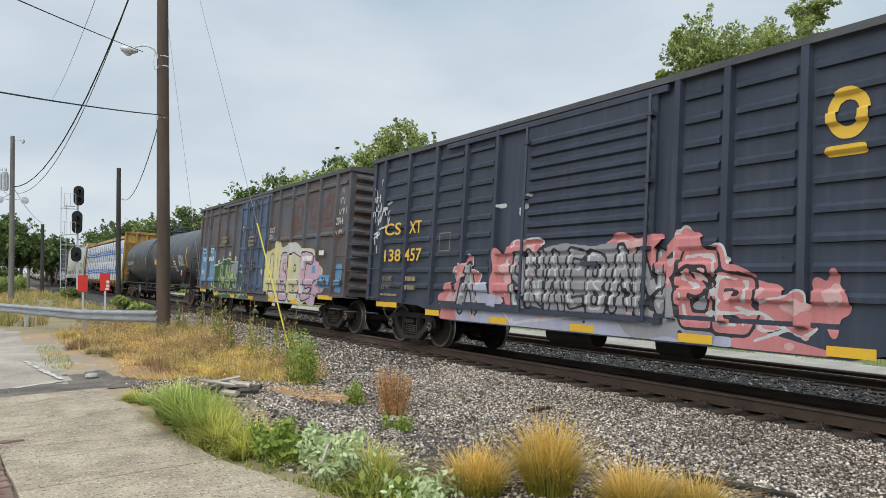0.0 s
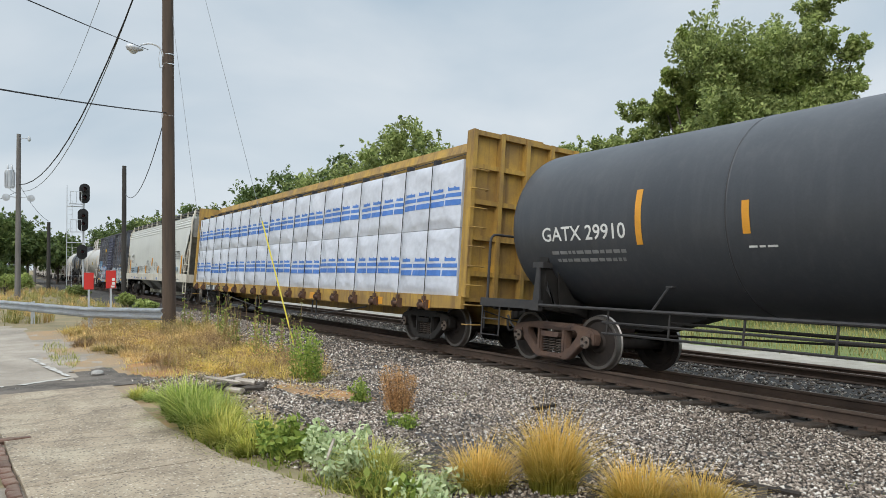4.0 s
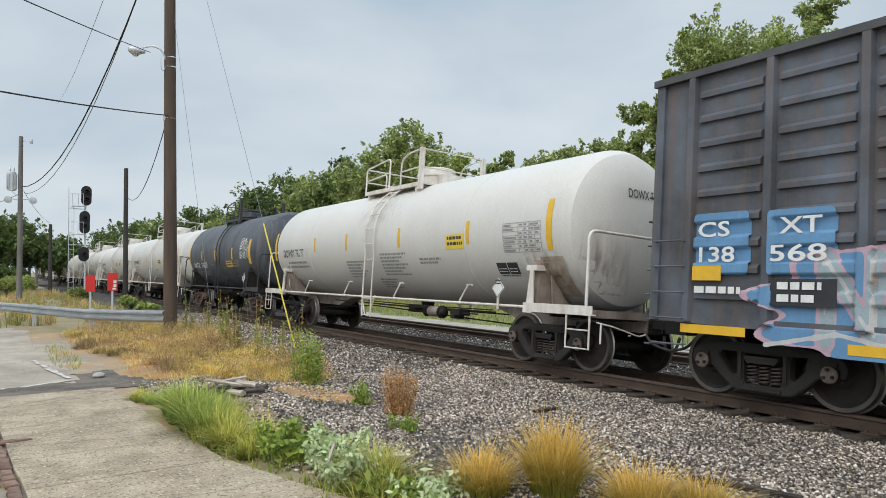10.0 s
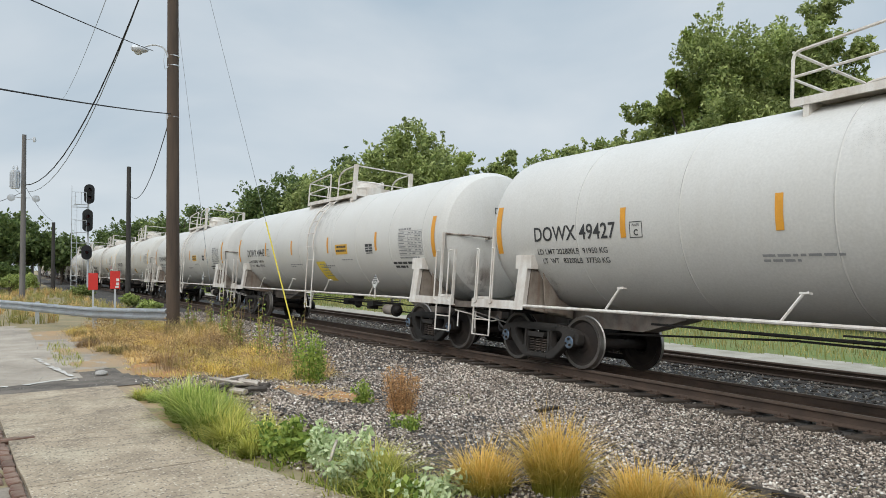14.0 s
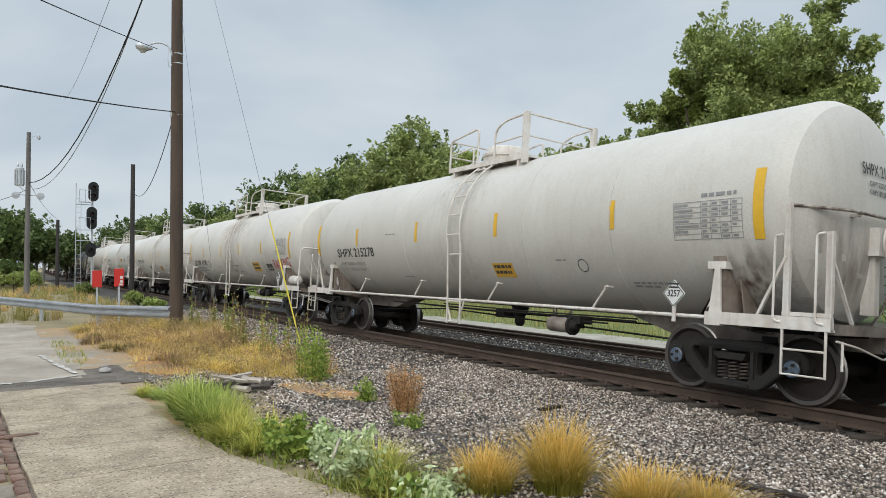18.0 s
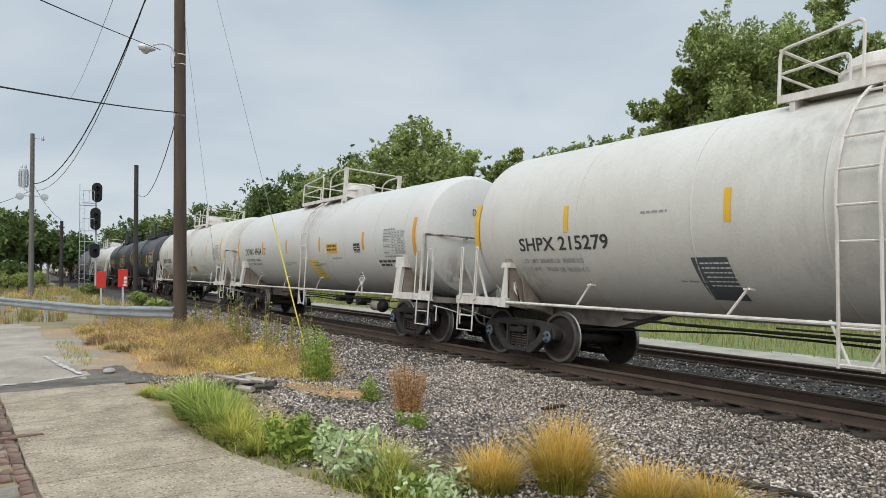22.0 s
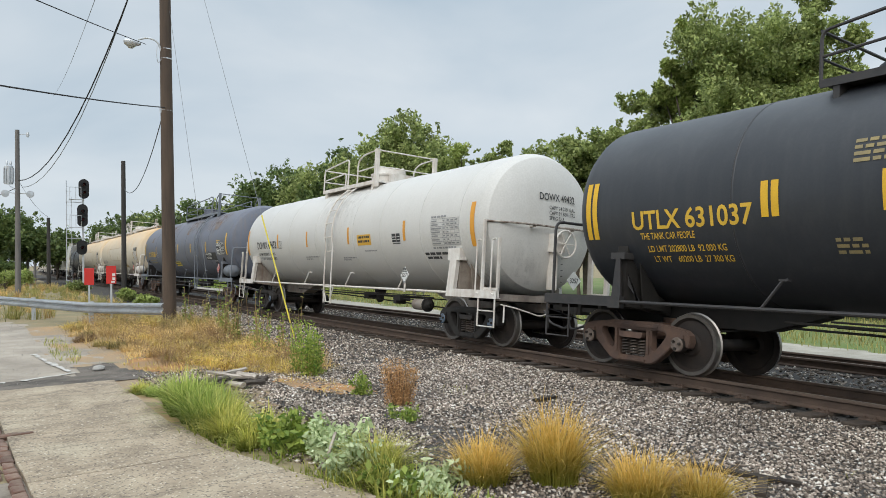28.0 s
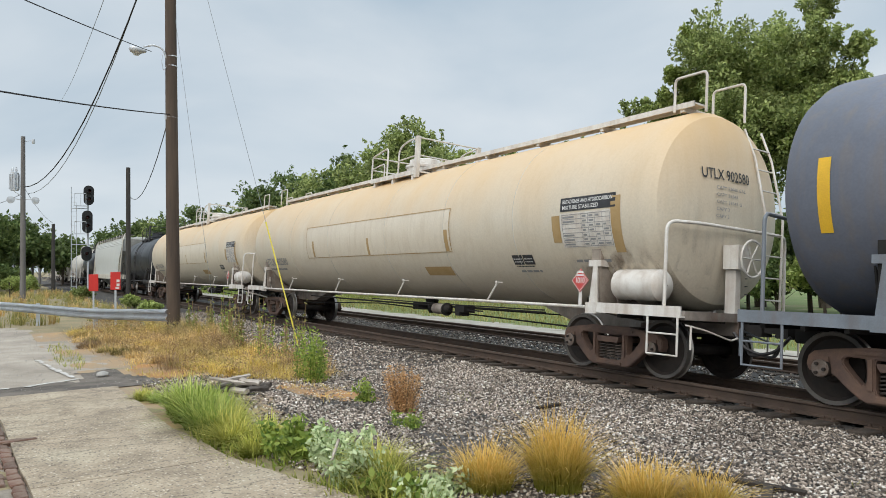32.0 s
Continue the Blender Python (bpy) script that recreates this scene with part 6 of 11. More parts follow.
def washed(name, col, amount=0.8, low=0.42):
    """A thin wash of dirt: dense in its middle, breaking up into runs towards its edge."""
    w = mat(name, col, tuple(c * 0.7 for c in col), 0.8, scale=2.5, fine=40, amount=0.8, bump=0.0)
    nt = w.node_tree
    n, lk = nt.nodes.new, nt.links.new
    tc = n("ShaderNodeTexCoord")
    sub_ = n("ShaderNodeVectorMath")
    sub_.operation = "SUBTRACT"
    sub_.inputs[1].default_value = (0.5, 0.5, 0.5)
    lk(tc.outputs["Generated"], sub_.inputs[0])
    ln = n("ShaderNodeVectorMath")
    ln.operation = "LENGTH"
    lk(sub_.outputs["Vector"], ln.inputs[0])
    fall = n("ShaderNodeMapRange")
    fall.inputs["From Min"].default_value, fall.inputs["From Max"].default_value = 0.62, 0.1
    lk(ln.outputs["Value"], fall.inputs["Value"])
    mp = n("ShaderNodeMapping")
    mp.inputs["Scale"].default_value = (4.0, 4.0, 0.8)
    lk(tc.outputs["Object"], mp.inputs["Vector"])
    nz = n("ShaderNodeTexNoise")
    nz.inputs["Scale"].default_value, nz.inputs["Detail"].default_value = 1.8, 6
    lk(mp.outputs["Vector"], nz.inputs["Vector"])
    run = n("ShaderNodeMapRange")
    run.inputs["From Min"].default_value, run.inputs["From Max"].default_value = low, 0.72
    run.inputs["To Max"].default_value = amount
    lk(nz.outputs["Fac"], run.inputs["Value"])
    mul = n("ShaderNodeMath")
    mul.operation = "MULTIPLY"
    lk(fall.outputs["Result"], mul.inputs[0])
    lk(run.outputs["Result"], mul.inputs[1])
    lk(mul.outputs["Value"], nt.nodes["Principled BSDF"].inputs["Alpha"])
    return w


M_washbrown = washed("rust_brown_wash", (0.16, 0.085, 0.05), 0.95, 0.38)
M_washgrey = washed("sooty_grey_wash", (0.20, 0.175, 0.15), 0.4, 0.42)
M_washrust = washed("orange_rust_wash", (0.28, 0.15, 0.07), 0.9, 0.42)


def head_wash(car, hx, R, zc, y0, y1, z0, z1, material):
    """Grime on the dished front head."""
    head = [(0.0, 0.0), (0.02, 0.30), (0.07, 0.55), (0.17, 0.80), (0.30, 0.93), (0.46, 0.99), (0.56, 1.0)]
    bm = bmesh.new()
    grid = []
    for i in range(9):
        row = []
        for j in range(9):
            y, z = y0 + (y1 - y0) * i / 8, z0 + (z1 - z0) * j / 8
            r = min(0.995, math.hypot(y, z - zc) / R)
            ax = 0.0
            for (a0, r0), (a1, r1) in zip(head, head[1:]):
                if r0 <= r <= r1:
                    ax = a0 + (a1 - a0) * (r - r0) / (r1 - r0)
            row.append(bm.verts.new((hx - ax * R * 0.62 + 0.006, y, z)))
        grid.append(row)
    for i in range(8):
        for j in range(8):
            bm.faces.new((grid[i][j], grid[i + 1][j], grid[i + 1][j + 1], grid[i][j + 1]))
    part("grime", bm, material, car, "brown grime run down the head")


def side_wash(car, x0, x1, h0, h1, R, zc, material):
    tank_patch(car, "grime", x0, x1, h0, h1, R, zc, material, "streaks of grime and rust", lift=0.004)


def stripes(car, rows, R, zc, material, w=0.11):
    for x, lo, hi, *ww in rows:
        k = ww[0] if ww else w
        tank_patch(car, "reflective_stripe", x - k / 2, x + k / 2, lo, hi, R, zc, material)


def head_text(car, body, hx, R, zc, y, z, size, width, ink, front=True):
    """A line on the front head, laid on its dished surface."""
    head = [(0.0, 0.002), (0.02, 0.30), (0.07, 0.55), (0.17, 0.80), (0.30, 0.93), (0.46, 0.99), (0.56, 1.0)]
    vs, fs = letters(body, size, "LEFT", 0.012, fit_width(body, width, size))
    bm = bmesh.new()
    bv = []
    for a, b in vs:
        yy, zz = y + a, z + b
        r = math.hypot(yy, zz - zc) / R
        ax = 0.0
        for (a0, r0), (a1, r1) in zip(head, head[1:]):
            if r0 <= r <= r1:
                ax = a0 + (a1 - a0) * (r - r0) / (r1 - r0)
        bv.append(bm.verts.new((hx - ax * R * 0.62 + 0.02, yy, zz)))
    for f in fs:
        try:
            bm.faces.new([bv[i] for i in f])
        except ValueError:
            pass
    part("lettering", bm, ink, car, smooth=False)


def brake_wheel(car, x, y, z, material, s=1):
    bm = bmesh.new()
    ring = [(x + s * 0.22, y + 0.28 * math.cos(a), z + 0.28 * math.sin(a)) for a in [2 * math.pi * i / 18 for i in range(18)]]
    pipe(bm, ring, 0.02, 6, closed=True)
    for k in range(6):
        pipe(bm, [(x + s * 0.20, y, z), ring[k * 3]], 0.014, 5)
    box(bm, *sorted((x - s * 0.1, x + s * 0.16)), y - 0.27, y + 0.03, z - 0.17, z + 0.2)
    box(bm, *sorted((x - s * 0.1, x + s * 0.08)), y - 0.2, y - 0.08, z - 0.95, z - 0.171)
    bmesh.ops.recalc_face_normals(bm, faces=bm.faces[:])
    part("brake_wheel", bm, material, car, "hand brake wheel with its housing")
    bm = bmesh.new()
    for k in range(12):
        pipe(bm, [(x + s * 0.12, y, z - 0.3 - k * 0.06 + 0.03 * math.cos(a)) if k % 2 else (x + s * 0.12 + 0.018 * math.sin(a), y + 0.02 * math.cos(a), z - 0.3 - k * 0.06) for a in [2 * math.pi * i / 8 for i in range(8)]], 0.006, 4, closed=True)
    part("brake_chain", bm, M_blackiron, car)


def air_tank(car, x, y, z, L, r, material):
    bm = bmesh.new()
    lathe(bm, [(-L / 2, 0.01), (-L / 2 + 0.03, r * 0.7), (-L / 2 + 0.1, r), (L / 2 - 0.1, r), (L / 2 - 0.03, r * 0.7), (L / 2, 0.01)], 18, "x", (x, y, z), caps=False)
    for k in (-L * 0.25, L * 0.25):
        lathe(bm, [(k - 0.02, r + 0.008), (k + 0.02, r + 0.008)], 18, "x", (x, y, z), caps=False)
    bmesh.ops.recalc_face_normals(bm, faces=bm.faces[:])
    part("air_reservoir", bm, material, car)


def plate_mark(car, x, h, w, ht, R, zc, ink):
    bm = bmesh.new()
    for a, b, c, d in ((0, w, 0, 0.012), (0, w, ht - 0.012, ht), (0, 0.012, 0, ht), (w - 0.012, w, 0, ht)):
        bm.faces.new([bm.verts.new(wrap(x + p, h + q, R, zc, 0.007)) for p, q in ((a, c), (b, c), (b, d), (a, d))])
    vs, fs = letters("C", ht * 0.36, "CENTER", 0.02)
    bv = [bm.verts.new(wrap(x + w / 2 + a, h + ht * 0.15 + b, R, zc, 0.007)) for a, b in vs]
    for f in fs:
        bm.faces.new([bv[i] for i in f])
    vs, fs = letters("PLATE", ht * 0.14, "CENTER", 0.01)
    bv = [bm.verts.new(wrap(x + w / 2 + a, h + ht * 0.72 + b, R, zc, 0.007)) for a, b in vs]
    for f in fs:
        bm.faces.new([bv[i] for i in f])
    part("plate_mark", bm, ink, car, smooth=False)


M_notice = mat("orange_notice_panel", (0.68, 0.40, 0.05), (0.6, 0.34, 0.05), 0.5, scale=4, fine=50, amount=0.5, bump=0.0)
M_noticeyel = mat("yellow_notice_panel", (0.75, 0.57, 0.06), (0.68, 0.5, 0.06), 0.5, scale=4, fine=50, amount=0.5, bump=0.0)
M_panelblack = mat("black_stencil_panel", (0.025, 0.025, 0.028), (0.04, 0.04, 0.045), 0.5, scale=4, fine=50, amount=0.5, bump=0.0)
M_panelgrey = mat("dark_slate_panel", (0.07, 0.075, 0.085), (0.1, 0.105, 0.115), 0.5, scale=4, fine=50, amount=0.5, bump=0.0)
M_placred = mat("red_placard", (0.55, 0.06, 0.05), (0.48, 0.06, 0.05), 0.45, scale=4, fine=50, amount=0.5, bump=0.0)
M_grime = mat("rust_grime_wash", (0.34, 0.27, 0.21), (0.45, 0.38, 0.31), 0.7, scale=2.5, fine=40, amount=0.9, bump=0.0)


def notice(car, x0, x1, h0, h1, R, zc, fill, ink=None, lines=2, seed=1):
    tank_patch(car, "notice_panel", x0, x1, h0, h1, R, zc, fill, lift=0.005)
    d = (h1 - h0) / (lines + 0.6)
    tank_bars(car, [(x0 + (x1 - x0) * 0.08, h1 - d * (k + 1) + d * 0.1, (x1 - x0) * 0.84, d * 0.55) for k in range(lines)], R, zc, ink or M_ink, seed=seed, word=0.09)


def twin_panel(car, x0, x1, h0, h1, R, zc, ink=None):
    m = (x0 + x1) / 2
    tank_patch(car, "stencil_panel", x0, m - 0.012, h0, h1, R, zc, M_panelblack)
    tank_patch(car, "stencil_panel", m + 0.012, x1, h0, h1, R, zc, M_panelblack)
    tank_bars(car, [(x0 + 0.03, h0 + 0.05, (x1 - x0) * 0.38, 0.02), (x0 + 0.03, h0 + 0.11, (x1 - x0) * 0.38, 0.02), (m + 0.04, h0 + 0.05, (x1 - x0) * 0.36, 0.02), (m + 0.04, h0 + 0.11, (x1 - x0) * 0.36, 0.02)], R, zc, M_letwhite, word=0.05)
    tank_bars(car, [(x0 + 0.03, h0 - 0.05, (x1 - x0) * 0.9, 0.025)], R, zc, ink or M_ink, word=0.06)


def dow_marks(car, number, limits, yellow=False, wheel=False):
    R, zc = 1.505, ZD
    ink = M_ink
    tank_word(car, "DOWX " + number, -6.6, -4.62, -0.36, 0.25, R, zc, ink)
    tank_word(car, limits[0], -6.55, -4.84, -0.60, 0.095, R, zc, ink, 0.008)
    tank_word(car, limits[1], -6.47, -4.84, -0.77, 0.095, R, zc, ink, 0.008)
    stripes(car, [(-7.62, -0.56, 0.34, 0.15), (-4.46, -0.37, 0.10), (-1.88, -0.38, 0.09), (1.09, -0.38, 0.08), (4.16, -0.37, 0.10), (6.95, -0.58, 0.34, 0.15)], R, zc, M_orange)
    plate_mark(car, -4.33, -0.38, 0.25, 0.25, R, zc, ink)
    tank_bars(car, [(-2.18, -0.72, 1.05, 0.035), (-2.18, -0.79, 0.5, 0.035)], R, zc, M_inkgrey, seed=2)
    tank_bars(car, [(0.55, -0.78, 0.8, 0.04), (0.5, -0.84, 0.5, 0.035)], R, zc, M_inkgrey, seed=3)
    tank_bars(car, [(2.0, -0.60, 0.7, 0.035)], R, zc, M_inkgrey, seed=4)
    tank_bars(car, [(4.95, -0.74, 0.95, 0.06), (5.0, -0.84, 0.6, 0.06)], R, zc, M_ink, seed=5, word=0.16)
    tank_bars(car, [(5.6, -1.18, 0.7, 0.03)], R, zc, M_inkgrey, seed=6)
    notice(car, 1.64, 2.43, -0.43, -0.15, R, zc, M_notice)
    twin_panel(car, 3.56, 3.96, -0.39, -0.19, R, zc)
    tank_table(car, 5.37, -0.52, 1.1, 0.57, R, zc, M_inkgrey, seed=int(number))
    tank_bars(car, [(5.37, 0.08, 0.6, 0.045), (5.37, -0.60, 0.9, 0.04)], R, zc, M_inkgrey, seed=7)
    placard(car, 4.42, -1.56, 1.38, M_ink, text="3257")
    if yellow:
        tank_patch(car, "yellow_panel", 0.28, 0.95, -1.30, -0.62, R, zc, M_noticeyel, "yellow notice panel", lean=-0.35)
        tank_bars(car, [(0.30 + 0.03 * k, -0.72 - 0.1 * k, 0.5, 0.03) for k in range(5)], R, zc, M_inkgrey, seed=8, word=0.08)
    hx = 7.63
    head_text(car, "DOWX " + number, hx, R, zc, -0.32, 3.04, 0.15, 1.0, ink)
    head_text(car, "CAPY 24 270  GAL", hx, R, zc, -0.06, 2.86, 0.075, 0.75, ink)
    head_text(car, "CAPY 91 860 LTRS", hx, R, zc, -0.06, 2.75, 0.075, 0.75, ink)
    head_text(car, "SPRG D-5", hx, R, zc, -0.06, 2.64, 0.075, 0.42, ink)
    if wheel:
        brake_wheel(car, 7.62, 0.25, 2.15, M_whitefit)
    # grime run down the front head and diamond on its bracket
    bm = bmesh.new()
    d = 0.2
    prism(bm, [(0.72 - d, 1.42), (0.72, 1.42 - d), (0.72 + d, 1.42), (0.72, 1.42 + d)], "x", hx - 0.02, hx - 0.008)
    me_part = part("placard", bm, M_letwhite, car, "white diamond placard")
    vs, fs = letters("3257", 0.1, "CENTER", 0.02, 0.85)
    bm = bmesh.new()
    bv = [bm.verts.new((hx - 0.004, 0.72 + a, 1.37 + b)) for a, b in vs]
    for f in fs:
        bm.faces.new([bv[i] for i in f])
    part("mark", bm, M_ink, me_part, smooth=False)


dow_marks(dow[0], "49427", ("LD LMT 202800LB  91950 KG", "LT  WT   83200LB  37750 KG"))
dow_marks(dow[1], "49443", ("LD LMT 202600LB  91850 KG", "LT  WT   83400LB  37850 KG"), yellow=True)
dow_marks(dow[2], "49420", ("LD LMT 202800 LB  91950 KG", "LT  WT   83200 LB  37750 KG"))
dow_marks(dow[3], "49434", ("LD LMT 202100 LB  91650 KG", "LT  WT   83900 LB  38050 KG"), yellow=True)
dow_marks(dow[4], "49432", ("LD LMT 202700LB  91900KG", "LT  WT   83300LB  37800KG"), wheel=True)


def ship_marks(car, number, limits, panel=False, wheel=False):
    R, zc = 1.575, ZS
    tank_word(car, "SHPX " + number, -6.17, -3.9, -0.56, 0.235, R, zc, M_ink, 0.016)
    tank_word(car, limits[0], -6.15, -4.55, -0.80, 0.085, R, zc, M_inkgrey, 0.008)
    tank_word(car, limits[1], -6.1, -4.5, -0.97, 0.085, R, zc, M_inkgrey, 0.008)
    stripes(car, [(-7.5, -0.5, 0.42, 0.15), (-4.86, -0.26, 0.19), (-1.7, -0.26, 0.2), (1.37, -0.25, 0.21), (4.44, -0.25, 0.21), (6.97, -0.49, 0.44, 0.15)], R, zc, M_refyellow)
    tank_table(car, 5.64, -0.46, 1.1, 0.52, R, zc, M_inkgrey, seed=int(number))
    tank_bars(car, [(6.1, 0.12, 0.55, 0.05)], R, zc, M_inkgrey, seed=7)
    notice(car, 1.08, 1.72, -1.10, -0.78, R, zc, M_notice)
    tank_bars(car, [(-3.2, -0.05, 0.5, 0.03), (-2.7, -1.15, 0.45, 0.03), (3.0, -0.75, 0.3, 0.03), (4.6, -1.18, 0.8, 0.04), (4.6, -1.25, 0.5, 0.04)], R, zc, M_inkgrey, seed=4)
    bm = bmesh.new()
    for k in range(20):
        a0, a1 = 2 * math.pi * k / 20, 2 * math.pi * (k + 1) / 20
        bm.faces.new([bm.verts.new(wrap(3.64 + r * math.cos(a), -0.84 + r * math.sin(a), R, zc, 0.007)) for a, r in ((a0, 0.12), (a1, 0.12), (a1, 0.105), (a0, 0.105))])
    part("round_mark", bm, M_ink, car, smooth=False)
    if panel:
        tank_patch(car, "slate_panel", -2.31, -1.72, -1.5, -0.74, R, zc, M_panelgrey, "dark slate notice panel", lean=-0.1)
        tank_bars(car, [(-2.26 + 0.012 * k, -0.84 - 0.075 * k, 0.5, 0.022) for k in range(6)], R, zc, M_letwhite, seed=9, word=0.07)
    placard(car, 5.7, -1.56, 1.34, M_ink, text="3257")
    hx = 7.6
    head_text(car, "SHPX " + number, hx, R, zc, -0.28, 3.05, 0.16, 0.95, M_ink)
    head_text(car, "CAPY 23050 GAL", hx, R, zc, -0.13, 2.9, 0.07, 0.6, M_ink)
    head_text(car, "CAPY 89 500 L", hx, R, zc, -0.13, 2.79, 0.07, 0.55, M_ink)
    if wheel:
        brake_wheel(car, 7.55, 0.2, 2.15, M_whitefit)


ship_marks(ship[0], "215278", ("LD LMT 205500 LB  93200 KG", "LT WT    80500 LB  36500 KG"), wheel=True)
ship_marks(ship[1], "215279", ("LD LMT 206400 LB  93600 KG", "LT WT    79600 LB  36100 KG"), panel=True)
ship_marks(ship[2], "215283", ("LD LMT 206000 LB  93400 KG", "LT WT    80000 LB  36300 KG"), panel=True)


def rail_graffiti():
    R, zc = 1.56, Z185
    car = t185
    tank_word(car, "DOWX  49185", -6.9, -4.62, -0.80, 0.25, R, zc, M_ink, 0.02)
    tank_bars(car, [(-6.7, -0.98, 1.7, 0.07), (-6.6, -1.12, 1.7, 0.07)], R, zc, M_inkgrey, seed=3)
    plate_mark(car, -4.42, -0.86, 0.33, 0.25, R, zc, M_ink)
    stripes(car, [(-7.5, -0.6, 0.3, 0.15), (-4.98, -0.38, 0.03), (-1.93, -0.42, 0.03), (0.8, -0.39, 0.06), (3.69, -0.39, 0.05), (6.64, -0.56, 0.30, 0.15)], R, zc, M_refyellow)
    notice(car, 2.27, 3.12, -1.08, -0.70, R, zc, M_notice)
    twin_panel(car, 3.95, 4.55, -1.02, -0.77, R, zc)
    tank_table(car, 5.3, -0.45, 1.05, 0.55, R, zc, M_inkgrey, seed=5)
    vs, fs = letters("RAILKING", 0.34, "LEFT", 0.01, fit_width("RAILKING", 1.75, 0.34))
    bm = bmesh.new()
    bv = [bm.verts.new(wrap(4.72 + a + b * 0.1, -0.98 + b + a * 0.05 + 0.03 * math.sin(a * 9), R, zc, 0.009)) for a, b in vs]
    for f in fs:
        try:
            bm.faces.new([bv[i] for i in f])
        except ValueError:
            pass
    part("graffiti", bm, mat("red_spray_paint", (0.45, 0.03, 0.05), (0.5, 0.06, 0.08), 0.5, scale=3, fine=50, amount=0.5, bump=0.0), car, "red spray-painted word", smooth=False)
    tank_bars(car, [(-0.6, -0.85, 1.0, 0.04), (0.2, -1.15, 0.6, 0.04), (-3.0, -0.9, 0.5, 0.03)], R, zc, M_inkgrey, seed=9)
    bm = bmesh.new()
    for k in range(4):
        a0, a1 = math.pi / 2 * k, math.pi / 2 * (k + 1)
        bm.faces.new([bm.verts.new(wrap(3.68 + r * math.cos(a), -1.15 + r * math.sin(a), R, zc, 0.007)) for a, r in ((a0, 0.17), (a1, 0.17), (a1, 0.15), (a0, 0.15))])
    part("diamond_mark", bm, M_ink, car, smooth=False)
    placard(car, 5.9, -1.56, 1.35, M_ink, text="3257")
    head_text(car, "DOWX 49185", 7.65, R, zc, -0.23, 3.0, 0.15, 0.95, M_ink)
    air_tank(car, 6.9, -1.3, 1.3, 0.7, 0.16, M_whitefit)
    brake_wheel(car, 7.62, 0.3, 2.1, M_whitefit)
    # grey wash bands between the rings
    for x0, x1 in ((-2.2, -1.2), (0.9, 1.7)):
        tank_patch(car, "dust_band", x0, x1, -1.2, 1.4, R, zc, M_grimeband, "faint dusty band", lift=0.003)


M_grimeband = mat("faint_dust_band", (0.60, 0.56, 0.50), (0.64, 0.61, 0.555), 0.5, scale=0.9, fine=30, amount=0.6, bump=0.0, streak=(0.42, 0.37, 0.31), streak_amt=0.3)
rail_graffiti()


def first_white():
    R, zc, car = 1.49, Z76, t76
    tank_patch(car, "pale_panel", -5.85, -4.75, -0.42, -0.12, R, zc, M_hopper, lift=0.003)
    tank_word(car, "DOWX 76177", -6.63, -4.85, -0.38, 0.24, R, zc, M_ink)
    tank_bars(car, [(-6.3, -0.60, 1.6, 0.07), (-6.2, -0.74, 1.6, 0.07)], R, zc, M_inkgrey, seed=3)
    stripes(car, [(-7.36, -0.48, 0.47, 0.15), (-3.97, -0.27, 0.17), (-1.74, -0.28, 0.18), (1.22, -0.28, 0.19), (4.12, -0.29, 0.18), (6.63, -0.48, 0.44, 0.15)], R, zc, M_refyellow)
    notice(car, 3.30, 3.98, -0.38, -0.07, R, zc, M_noticeyel)
    tank_table(car, 5.31, -0.5, 1.1, 0.55, R, zc, M_inkgrey, seed=11)
    twin_panel(car, 4.95, 5.6, -0.95, -0.70, R, zc)
    for k, (x, h, w, n) in enumerate(((-1.85, -0.62, 1.1, 6), (0.2, -0.45, 1.3, 7), (-0.3, -1.15, 0.9, 4), (2.1, -0.6, 0.9, 2), (-6.5, -1.3, 0.5, 1))):
        tank_bars(car, [(x, h - 0.09 * j, w * (1 - 0.15 * (j % 3)), 0.05) for j in range(n)], R, zc, M_inkgrey, seed=20 + k)
    placard(car, 5.35, -1.56, 1.36, M_ink, text="")
    head_text(car, "DOWX 76177", 7.35, R, zc, -0.28, 3.1, 0.16, 1.0, M_ink)
    tank_patch(car, "rust_stain", 6.3, 6.9, -1.5, -0.6, R, zc, M_grime, "brown grime stain", lift=0.003)


first_white()


